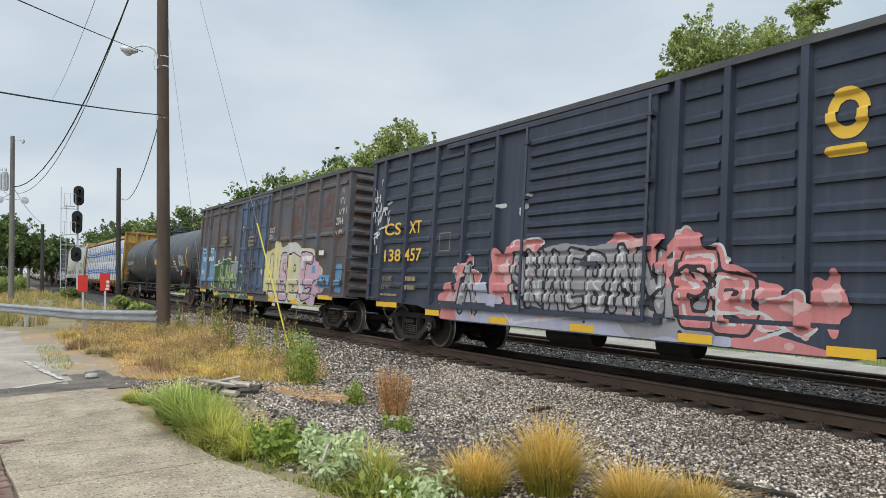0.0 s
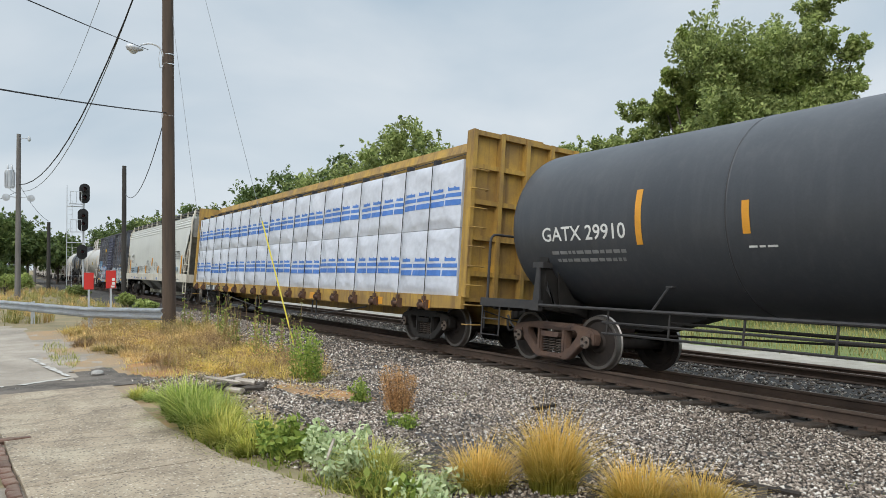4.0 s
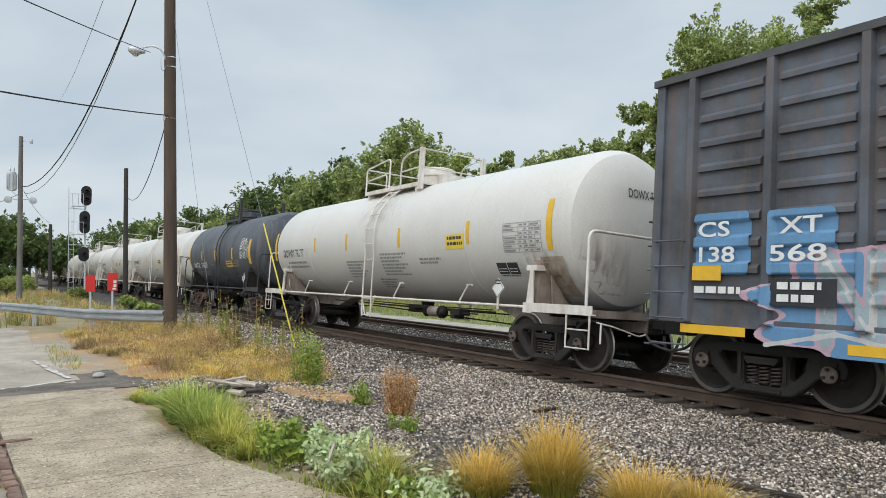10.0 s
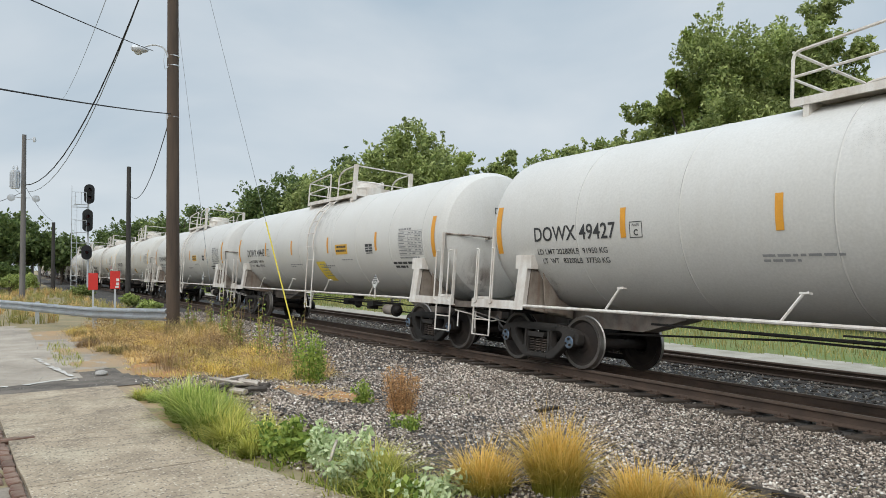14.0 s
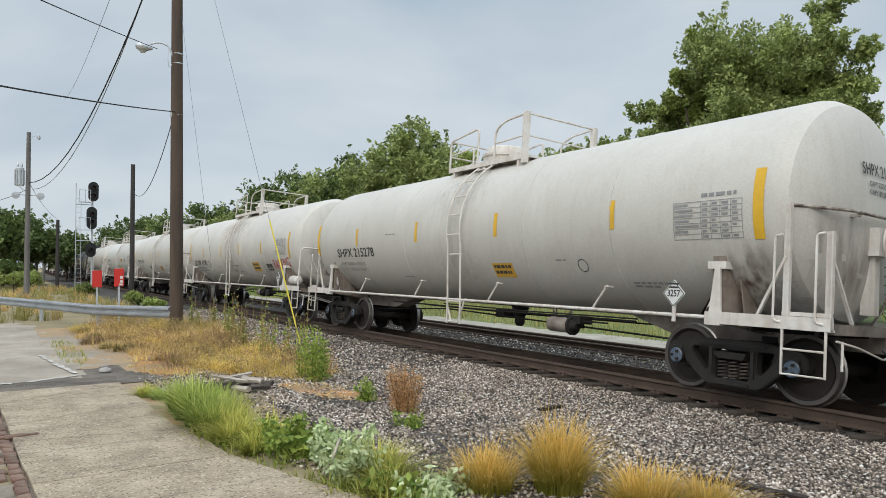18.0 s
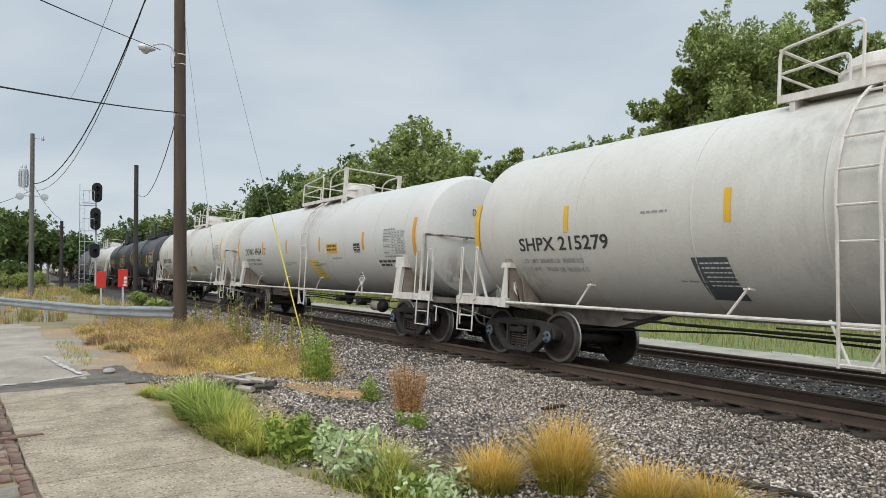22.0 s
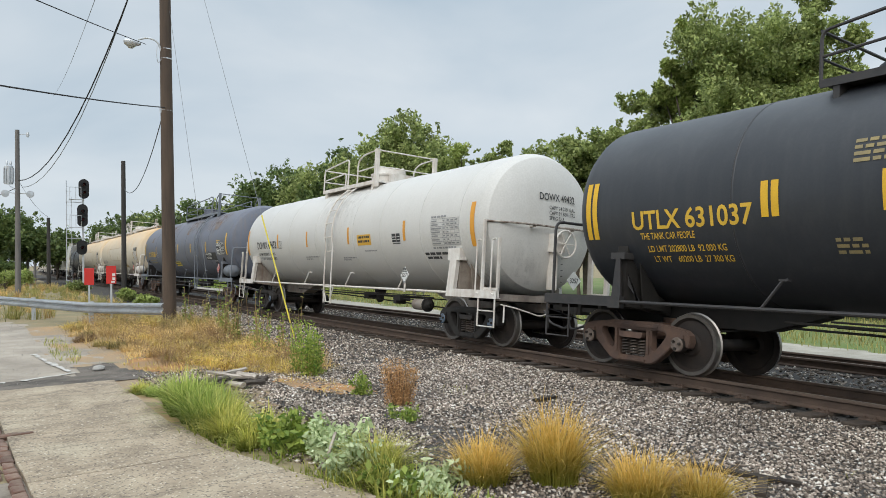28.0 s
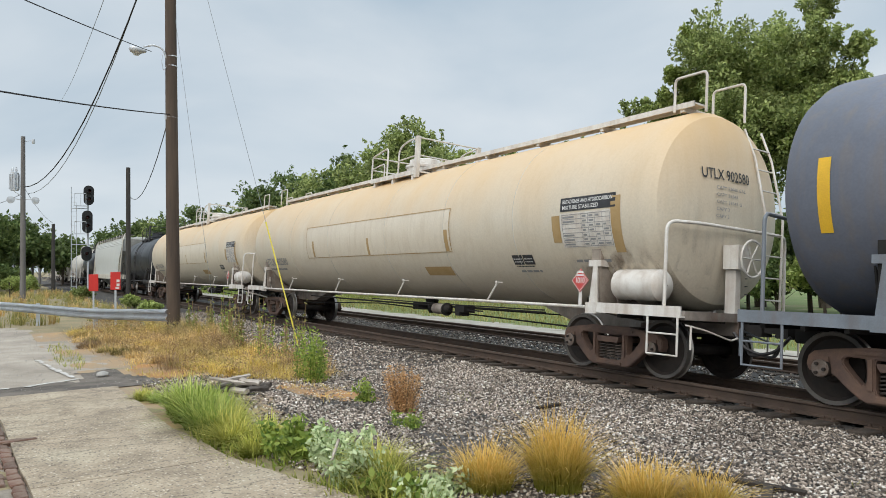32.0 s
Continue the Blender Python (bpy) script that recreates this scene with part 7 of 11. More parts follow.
def dark_tanks():
    R, zc, car = 1.52, ZN, tnat
    tank_word(car, "NATX   160285", -4.38, -1.94, -0.70, 0.25, R, zc, M_letwhite)
    tank_bars(car, [(-4.2, -0.95, 2.2, 0.07), (-4.1, -1.08, 2.1, 0.07)], R, zc, M_inkdim, seed=2)
    stripes(car, [(-5.03, -0.57, 0.35, 0.16), (-2.75, -0.36, 0.09, 0.13), (-0.51, -0.38, 0.06, 0.13), (2.06, -0.38, 0.09, 0.16), (4.35, -0.58, 0.35, 0.26)], R, zc, M_refyellow)
    notice(car, 1.08, 1.9, -0.70, -0.43, R, zc, M_notice)
    notice(car, 1.9, 2.75, -0.68, -0.43, R, zc, M_letdim)
    tank_table(car, 3.12, -0.36, 1.08, 0.5, R, zc, M_letwhite, seed=4)
    tank_word(car, "SODIUM", 3.17, 3.85, 0.30, 0.13, R, zc, M_letwhite)
    tank_word(car, "HYDROXIDE", 3.14, 4.05, 0.16, 0.13, R, zc, M_letwhite)
    tank_table(car, 3.05, -1.3, 0.5, 0.35, R, zc, M_inkdim, seed=5)
    placard(car, 4.06, -1.56, 1.45, M_ink, text="1824", back=M_blackiron)
    tank_bars(car, [(-0.8, 0.25, 0.4, 0.05), (-0.8, 0.16, 0.45, 0.05), (-1.3, -0.6, 0.5, 0.05), (-1.2, -1.0, 0.5, 0.05), (-1.2, -1.1, 0.4, 0.05), (1.8, -1.15, 0.9, 0.05)], R, zc, M_inkdim, seed=6)
    head_text(car, "NATX 160285", 5.32, R, zc, -0.48, 3.1, 0.16, 0.95, M_letwhite)
    R, zc = 1.50, ZB
    for car, num in ((blk, "631447"), (blk2, "631037")):
        tank_word(car, "UTLX " + num, -4.12, -2.1, -0.42, 0.27, R, zc, M_letyellow, 0.02)
        tank_word(car, "THE TANK CAR PEOPLE", -3.98, -3.02, -0.58, 0.10, R, zc, M_letyellow)
        tank_word(car, "LD LMT 202800 LB  92 000 KG", -3.9, -2.56, -0.78, 0.10, R, zc, M_letyellow)
        tank_word(car, "LT WT    60200 LB  27 300 KG", -3.84, -2.50, -0.95, 0.10, R, zc, M_letyellow)
        for x, lo, hi in ((-4.95, -0.55, 0.37), (-1.86, -0.35, 0.11), (-0.41, -0.36, 0.1), (2.31, -0.42, 0.03), (4.58, -0.54, 0.37)):
            stripes(car, [(x - 0.07, lo, hi, 0.1), (x + 0.07, lo, hi, 0.1)], R, zc, M_refyellow)
        notice(car, 1.34, 2.2, -0.75, -0.46, R, zc, M_noticeyel)
        tank_table(car, 3.21, -0.47, 1.08, 0.45, R, zc, M_letwhite, seed=14)
        tank_table(car, 2.3, -1.0, 0.5, 0.3, R, zc, M_letwhite, seed=15)
        tank_word(car, "SODIUM HYDROXIDE", 3.22, 4.32, 0.08, 0.13, R, zc, M_letyellow)
        for k, (x, h, w, n) in enumerate(((-0.85, 0.45, 0.4, 4), (-1.1, -0.7, 0.35, 3), (3.6, -0.6, 0.7, 3), (2.3, -1.15, 0.5, 2))):
            tank_bars(car, [(x, h - 0.08 * j, w, 0.045) for j in range(n)], R, zc, M_letdim, seed=30 + k)
        placard(car, 3.98, -1.56, 1.46, M_ink, text="1824", back=M_blackiron)
        head_text(car, "UTLX " + num, 5.32, R, zc, -0.38, 3.1, 0.17, 0.95, M_letyellow)
        for j in range(4):
            head_text(car, "LD LMT 202800 LB"[: 10 + j], 5.32, R, zc, -0.13, 2.92 - 0.12 * j, 0.06, 0.6, M_letdim)
    R, zc, car = 1.48, ZG, tank_gatx
    tank_word(car, "GATX 29910", -8.2, -6.26, -0.38, 0.24, R, zc, M_letwhite)
    tank_bars(car, [(-8.0, -0.62, 1.7, 0.06), (-7.9, -0.76, 1.6, 0.06)], R, zc, M_inkdim, seed=2)
    stripes(car, [(-6.0, -0.5, 0.35, 0.12), (-4.2, -0.41, 0.03), (-1.99, -0.42, 0.03), (0.70, -0.41, 0.04), (3.13, -0.38, 0.07, 0.14), (5.52, -0.37, 0.07, 0.14), (8.3, -0.6, 0.35, 0.16)], R, zc, M_orange)
    notice(car, 0.86, 1.49, -0.44, -0.13, R, zc, M_notice, M_letwhite)
    tank_table(car, 6.71, -0.54, 1.1, 0.48, R, zc, M_letwhite, seed=6)
    tank_word(car, "DOT 111A100W1", 6.71, 7.2, -0.05, 0.07, R, zc, M_letwhite, 0.006)
    # chalk scrawl below the table
    rnd = random.Random(31)
    for cx, ch, w, hh in ((6.85, -1.0, 0.12, 0.07), (7.2, -0.98, 0.13, 0.08), (7.7, -0.98, 0.17, 0.08), (7.1, -0.82, 0.3, 0.03), (7.6, -0.8, 0.2, 0.05), (7.55, -0.68, 0.05, 0.11)):
        bm = bmesh.new()
        ring = []
        for k in range(19):
            a = math.tau * k / 17
            ring.append((cx + w * math.cos(a) * rnd.uniform(0.5, 1.1), ch + hh * math.sin(a * 1.5) + rnd.uniform(-0.02, 0.02)))
        pipe(bm, [wrap(px, ph, R, zc, 0.001) for px, ph in ring], 0.0028, 4)
        part("chalk_mark", bm, M_inkdim, car, smooth=False)
    tank_table(car, 5.69, -0.87, 0.42, 0.32, R, zc, M_letwhite, seed=7)
    tank_bars(car, [(4.84, -0.6, 0.72, 0.03), (5.6, -0.35, 0.4, 0.07), (5.6, -0.47, 0.45, 0.07), (-4.2, -0.6, 0.4, 0.03), (1.0, -0.62, 0.5, 0.03)], R, zc, M_letwhite, seed=8)
    for j in range(3):
        tank_bars(car, [(-0.3, -1.0 - 0.1 * j, 1.0, 0.012)], R, zc, M_inkdim, seed=40 + j, word=0.5)
    placard(car, 8.05, -1.56, 1.6, M_letwhite, text="1219", fill=M_placred, back=M_blackiron)
    # long slate-grey car
    R, zc, car = 1.58, ZL, slate
    tank_word(car, "UTLX 951586", -8.3, -6.3, -0.50, 0.27, R, zc, M_letyellow, 0.016)
    tank_bars(car, [(-8.1, -0.75, 1.6, 0.07), (-8.0, -0.90, 1.6, 0.07)], R, zc, M_letdim, seed=3)
    stripes(car, [(-9.35, -0.6, 0.3, 0.15), (-6.03, -0.4, 0.03), (-3.12, -0.4, 0.06), (-0.4, -0.38, 0.09), (2.31, -0.4, 0.02), (5.15, -0.44, 0.03), (8.4, -0.59, 0.31, 0.17)], R, zc, M_refyellow)
    notice(car, -1.70, -0.55, -1.10, -0.84, R, zc, M_noticeyel)
    tank_table(car, 6.98, -0.57, 1.15, 0.5, R, zc, M_letwhite, seed=21, back=M_panelblack)
    tank_bars(car, [(7.0, 0.0, 0.5, 0.05), (7.0, -0.06, 0.3, 0.04)], R, zc, M_letyellow, seed=4)
    tank_patch(car, "stencil_panel", 5.0, 6.72, -0.80, -0.46, R, zc, M_panelblack, lift=0.004)
    tank_word(car, "NON ODORIZED", 5.08, 6.05, -0.58, 0.1, R, zc, M_letwhite)
    tank_word(car, "BUTYLENE", 5.15, 5.85, -0.74, 0.1, R, zc, M_letwhite)
    twin_panel(car, 6.2, 6.68, -0.96, -0.66, R, zc)
    plate_mark(car, -5.8, -0.55, 0.28, 0.26, R, zc, M_letwhite)
    placard(car, 7.6, -1.58, 1.5, M_letwhite, text="1012", fill=M_placred, back=M_greyfit)
    air_tank(car, 8.35, -1.22, 1.42, 1.05, 0.24, M_greyfit)
    brake_wheel(car, 9.25, 0.1, 1.9, M_greyfit)
    head_text(car, "UTLX 951586", 9.23, R, zc, -0.62, 3.15, 0.17, 0.95, M_letyellow)
    for x, h, w, q in ((6.0, 0.55, 0.7, 0.4), (-3.2, 0.4, 0.5, 0.3), (-7.6, 0.35, 0.4, 0.3), (1.0, 0.5, 0.5, 0.35)):
        tank_patch(car, "rust_stain", x, x + w, h, h + q, R, zc, M_ruststain, "patch of bleeding rust", lift=0.003, lean=0.3)
    # long sand-coloured cars
    R, zc = 1.61, ZT
    for car, num in ((tan, "902580"), (tan2, "902574")):
        tank_word(car, "UTLX " + num, -8.7, -6.6, -0.86, 0.25, R, zc, M_inkgrey, 0.014)
        tank_bars(car, [(-8.5, -1.05, 1.6, 0.07)], R, zc, M_inkgrey, seed=2)
        stripes(car, [(-4.1, -0.62, -0.15, 0.12), (-0.45, -0.64, -0.2, 0.12), (3.28, -0.64, -0.17, 0.14), (6.79, -0.58, -0.12, 0.2), (8.17, -0.79, 0.12, 0.2)], R, zc, M_ochre)
        bm = bmesh.new()
        for a, b, c, d in ((-4.62, 3.45, -0.66, -0.645), (-4.62, 3.45, 0.27, 0.285), (-4.62, -4.6, -0.66, 0.285), (3.43, 3.45, -0.66, 0.285)):
            k = 6
            for i in range(k):
                p0, p1 = c + (d - c) * i / k, c + (d - c) * (i + 1) / k
                bm.faces.new([bm.verts.new(wrap(x, h, R, zc, 0.012)) for x, h in ((a, p0), (b, p0), (b, p1), (a, p1))])
        part("panel_outline", bm, M_ochre, car, "faint outline of a painted-over panel")
        tank_patch(car, "cream_panel", -4.58, 3.41, -0.64, 0.26, R, zc, M_creampanel, "paler repainted panel", lift=0.003)
        tank_patch(car, "rust_patch", 2.06, 3.15, -1.24, -1.0, R, zc, M_ochre, "faded ochre rectangle")
        tank_patch(car, "stencil_panel", 6.91, 8.17, -0.06, 0.17, R, zc, M_panelblack)
        tank_word(car, "BUTADIENES AND HYDROCARBON", 6.96, 8.1, 0.07, 0.065, R, zc, M_letwhite)
        tank_word(car, "MIXTURE STABILIZED", 6.96, 7.8, -0.03, 0.065, R, zc, M_letwhite)
        tank_patch(car, "pale_panel", 6.9, 8.1, -0.68, -0.09, R, zc, M_whitefit, lift=0.003)
        tank_table(car, 6.95, -0.66, 1.1, 0.54, R, zc, M_inkgrey, seed=31)
        twin_panel(car, 5.4, 6.0, -0.98, -0.78, R, zc)
        tank_bars(car, [(5.5, -1.15, 0.6, 0.05), (7.1, -0.95, 0.8, 0.05)], R, zc, M_inkgrey, seed=5)
        placard(car, 7.45, -1.6, 1.46, M_letwhite, text="1010", fill=M_placred)
        air_tank(car, 8.45, -1.28, 1.42, 1.0, 0.24, M_whitefit)
        brake_wheel(car, 9.25, 0.0, 1.9, M_whitefit)
        head_text(car, "UTLX " + num, 9.18, R, zc, -0.8, 3.1, 0.16, 1.1, M_ink)
        for j, w in enumerate((0.7, 0.5, 0.6, 0.3, 0.3)):
            head_text(car, "CAPY 33645 GAL"[: int(14 * w / 0.7)], 9.18, R, zc, -0.5, 2.95 - 0.11 * j, 0.05, w, M_inkgrey)
        bm = bmesh.new()
        for y in (0.55, 1.0):
            pipe(bm, [(9.3, y, 1.15), (9.32, y, 2.6), (9.1, y, 3.6), (8.9, y, 4.1)], 0.02, 6)
        for k in range(8):
            z = 1.3 + k * 0.35
            x = 9.31 if z < 2.6 else 9.31 - (z - 2.6) * 0.22
            pipe(bm, [(x, 0.55, z), (x, 1.0, z)], 0.014, 5)
        part("head_ladder", bm, M_whitefit, car)


M_inkdim = mat("dim_white_lettering", (0.26, 0.26, 0.26), (0.17, 0.17, 0.17), 0.6, scale=4, fine=60, amount=0.6, bump=0.0)
M_ochre = mat("faded_ochre_paint", (0.36, 0.24, 0.10), (0.42, 0.29, 0.14), 0.6, scale=3, fine=50, amount=0.6, bump=0.0)
M_creampanel = mat("paler_cream_paint", (0.66, 0.60, 0.50), (0.60, 0.53, 0.43), 0.5, scale=0.9, fine=30, amount=0.6, bump=0.0, streak=(0.4, 0.3, 0.2), streak_amt=0.25)
M_ruststain = mat("bleeding_rust", (0.20, 0.14, 0.10), (0.16, 0.165, 0.185), 0.7, scale=3.5, fine=40, amount=0.9, bump=0.0)
dark_tanks()


def washes():
    """Dirt on the tank cars, most of it at the heads, under the platforms and over the trucks."""
    for i, car in enumerate(dow):
        head_wash(car, 7.63, 1.505, ZD, -1.0, -0.1, 1.15, 2.3, M_washbrown if i % 2 else M_washgrey)
        side_wash(car, 6.3, 7.3, -1.7, -0.6, 1.505, ZD, M_washgrey)
        side_wash(car, -7.2, -6.2, -1.7, -0.7, 1.505, ZD, M_washgrey)
        side_wash(car, -1.2, 1.6, -0.6, 1.5, 1.505, ZD, M_washgrey)
    for i, car in enumerate(ship):
        head_wash(car, 7.6, 1.575, ZS, -1.25, 0.3, 1.15, 2.9, M_washbrown)
        side_wash(car, 6.2, 7.3, -1.8, -0.3, 1.575, ZS, M_washbrown)
        side_wash(car, -7.2, -5.6, -1.8, -0.6, 1.575, ZS, M_washgrey)
        side_wash(car, -1.6, 1.2, -1.2, 1.5, 1.575, ZS, M_washgrey)
    head_wash(t185, 7.65, 1.56, Z185, -1.2, 0.3, 1.15, 2.8, M_washbrown)
    side_wash(t185, -2.6, 1.6, -1.2, 1.5, 1.56, Z185, M_washbrown)
    side_wash(t185, -7.0, -5.0, -1.7, 0.0, 1.56, Z185, M_washgrey)
    side_wash(t185, 3.2, 5.4, -1.7, 0.3, 1.56, Z185, M_washgrey)
    head_wash(t76, 7.35, 1.49, Z76, -1.2, 0.1, 1.15, 2.7, M_washbrown)
    side_wash(t76, 5.6, 7.0, -1.7, -0.2, 1.49, Z76, M_washbrown)
    side_wash(t76, -1.4, 1.2, -0.8, 1.5, 1.49, Z76, M_washgrey)
    side_wash(t76, -6.8, -5.4, -1.7, -0.6, 1.49, Z76, M_washgrey)
    head_wash(tnat, 5.32, 1.52, ZN, -1.3, 0.4, 1.15, 3.2, M_washbrown)
    side_wash(tnat, 4.2, 5.1, -1.7, 0.4, 1.52, ZN, M_washbrown)
    side_wash(slate, 4.4, 7.4, 0.2, 1.9, 1.58, ZL, M_washrust)
    side_wash(slate, -5.2, -1.6, 0.1, 1.8, 1.58, ZL, M_washrust)
    side_wash(slate, 0.2, 3.4, 0.4, 1.9, 1.58, ZL, M_washrust)
    for car in (tan, tan2):
        head_wash(car, 9.18, 1.61, ZT, -1.3, 0.5, 1.2, 3.0, M_washgrey)
        side_wash(car, 6.9, 9.0, -1.8, -0.5, 1.61, ZT, M_washbrown)


washes()


# ---- paint on the box cars: a coarse raster of sprayed cells that follows posts, ribs and doors ----
def box_relief(x, z, ribs, ribbed):
    """How far the near side stands out from its sheathing at (x, z)."""
    hw = 1.47
    o = 0.0
    if z < 1.0:
        return 0.022
    if -1.62 <= x <= 1.30:
        o = 0.062
        if ribbed:
            k = (z - 1.14) / (3.0 / 14)
            f = (k - math.floor(k)) * 3.0 / 14
            if 0 <= k < 14 and f < 0.14 and -1.5 < x < 1.2:
                o += 0.052
        return o + 0.004
    for r in ribs:
        if abs(x - r) < 0.075:
            return 0.09
    n = 9 if ribbed else 3
    k = round((z - 1.35) / (2.8 / (n - 1)))
    dz = z - (1.35 + 2.8 / (n - 1) * k)
    if 0 <= k < n and -0.06 < dz < 0.085:
        o = 0.06
    return o + 0.006


class Spray:
    """A raster of colour numbers over a stretch of a car's side."""

    def __init__(self, x0, x1, z0, z1, cell=0.028):
        self.x0, self.z0, self.c = x0, z0, cell
        self.nx, self.nz = int((x1 - x0) / cell), int((z1 - z0) / cell)
        self.X, self.Z = np.meshgrid(x0 + (np.arange(self.nx) + 0.5) * cell, z0 + (np.arange(self.nz) + 0.5) * cell, indexing="ij")
        self.A = np.zeros((self.nx, self.nz), int)
        f = np.random.RandomState(3).rand(self.nx, self.nz)
        for _ in range(6):
            f = (f + np.roll(f, 1, 0) + np.roll(f, -1, 0) + np.roll(f, 1, 1) + np.roll(f, -1, 1)) / 5
        self.fuzz = f.ravel().argsort().argsort().reshape(f.shape) / max(1, f.size - 1)

    def set(self, mask, k, density=1.0):
        self.A[mask & (self.fuzz <= density)] = k

    def blob(self, cx, cz, rx, rz, k, lumps=5, amp=0.18, phase=0.0, ring=0, ringk=0, density=1.0):
        a = np.arctan2((self.Z - cz) / rz, (self.X - cx) / rx)
        q = np.hypot((self.X - cx) / rx, (self.Z - cz) / rz) / (1 + amp * np.sin(lumps * a + phase) + amp * 0.5 * np.sin((lumps + 2) * a - phase))
        if ring:
            self.set(q < 1 + ring / min(rx, rz), ringk)
        self.set(q < 1, k, density)

    def line(self, pts, w, k, density=1.0):
        for (xa, za), (xb, zb) in zip(pts, pts[1:]):
            L2 = (xb - xa) ** 2 + (zb - za) ** 2 + 1e-9
            t = np.clip(((self.X - xa) * (xb - xa) + (self.Z - za) * (zb - za)) / L2, 0, 1)
            self.set(np.hypot(self.X - xa - t * (xb - xa), self.Z - za - t * (zb - za)) < w / 2, k, density)

    def curl(self, x, z, w, h, width, k, seed, n=9):
        """A scribbled tag: a looping line."""
        rnd = random.Random(seed)
        pts = []
        for i in range(n * 4):
            t = i / (n * 4 - 1)
            pts.append((x + w * t + 0.10 * w * math.sin(n * 2.1 * t + seed), z + h * (0.5 + 0.48 * math.sin(n * 6.28 * t * 0.5 + rnd.uniform(-0.5, 0.5)))))
        self.line(pts, width, k)

    def letter(self, x, z, w, h, kind, fill, edge, shine, thick=0.16):
        """A fat balloon letter-form of strokes, edged and shaded."""
        forms = {0: [(0.1, 0.95), (0.1, 0.1), (0.6, 0.05)], 1: [(0.9, 0.9), (0.3, 0.95), (0.1, 0.5), (0.3, 0.08), (0.9, 0.15)], 2: [(0.1, 0.05), (0.15, 0.95), (0.8, 0.85), (0.75, 0.5), (0.2, 0.5), (0.85, 0.3), (0.7, 0.05), (0.1, 0.05)], 3: [(0.05, 0.05), (0.5, 0.98), (0.95, 0.05)], 4: [(0.5, 0.5), (0.1, 0.6), (0.2, 0.95), (0.8, 0.95), (0.9, 0.5), (0.8, 0.05), (0.2, 0.05), (0.1, 0.4)], 5: [(0.1, 0.05), (0.1, 0.95), (0.9, 0.1), (0.9, 0.95)]}
        p = [(x + a * w, z + b * h) for a, b in forms[kind]]
        self.line(p, thick + 0.075, edge)
        self.line(p, thick, fill)
        self.line([(a - 0.02, b + 0.03) for a, b in p], thick * 0.28, shine, 0.8)

    def emit(self, car, palette, relief, name="graffiti", label=""):
        c = self.c
        cells = np.argwhere(self.A > 0)
        if not len(cells):
            return
        verts, faces, mats, seen = [], [], [], {}
        # ease the corners of every outline between two colours
        P = np.pad(self.A, 1)
        ez = P[1:, 1:] != P[:-1, 1:]          # edges that run up from a corner
        ex = P[1:, 1:] != P[1:, :-1]          # edges that run along from a corner
        ez, ex = ez[:, :self.nz + 1], ex[:self.nx + 1, :]
        G = np.stack(np.meshgrid(self.x0 + np.arange(self.nx + 1) * c, self.z0 + np.arange(self.nz + 1) * c, indexing="ij"), 2)
        ez[:, -1], ex[-1, :] = False, False
        for _ in range(7):
            acc, num = np.zeros_like(G), np.zeros(G.shape[:2])
            for edge, ax in ((ex, 0), (ez, 1)):
                acc += np.where(edge[..., None], np.roll(G, -1, ax), 0) + np.roll(np.where(edge[..., None], G, 0), 1, ax)
                num += edge.astype(float) + np.roll(edge, 1, ax).astype(float)
            on = num >= 2
            G[on] = 0.4 * G[on] + 0.6 * acc[on] / num[on][:, None]

        def vert(i, j):
            if (i, j) not in seen:
                x, z = G[i, j]
                seen[i, j] = len(verts)
                verts.append((x, -(1.47 + max(relief(x - 0.01, z), relief(x + 0.01, z)) + 0.004), z))
            return seen[i, j]
        for i, j in cells:
            faces.append((vert(i, j), vert(i + 1, j), vert(i + 1, j + 1), vert(i, j + 1)))
            mats.append(self.A[i, j] - 1)
        o = raw(name, verts, faces, palette, car, label)
        o.data.polygons.foreach_set("material_index", np.array(mats, np.int32))
        o.data.update()
        return o


def spray_paint(name, col):
    return mat(name, col, tuple(c * 0.8 for c in col), 0.6, scale=1.5, fine=30, amount=0.7, bump=0.0, streak=tuple(c * 0.5 for c in col), streak_amt=0.3)


P_pink = spray_paint("pink_spray", (0.56, 0.21, 0.21))
P_rose = spray_paint("pale_rose_spray", (0.62, 0.38, 0.37))
P_grey = spray_paint("silver_grey_spray", (0.30, 0.29, 0.31))
P_lilac = spray_paint("lilac_spray", (0.40, 0.40, 0.50))
P_white = spray_paint("white_spray", (0.54, 0.54, 0.54))
P_black = spray_paint("black_spray", (0.03, 0.03, 0.035))
P_yellow = spray_paint("pale_yellow_spray", (0.62, 0.56, 0.30))
P_mauve = spray_paint("mauve_spray", (0.52, 0.36, 0.43))
P_sky = spray_paint("sky_blue_spray", (0.13, 0.28, 0.47))
P_pale = spray_paint("pale_blue_spray", (0.33, 0.41, 0.45))
P_green = spray_paint("dark_green_spray", (0.055, 0.10, 0.06))
P_lime = spray_paint("lime_spray", (0.46, 0.54, 0.26))
P_orange = spray_paint("orange_spray", (0.42, 0.23, 0.09))
P_rust = spray_paint("rust_red_spray", (0.16, 0.06, 0.045))


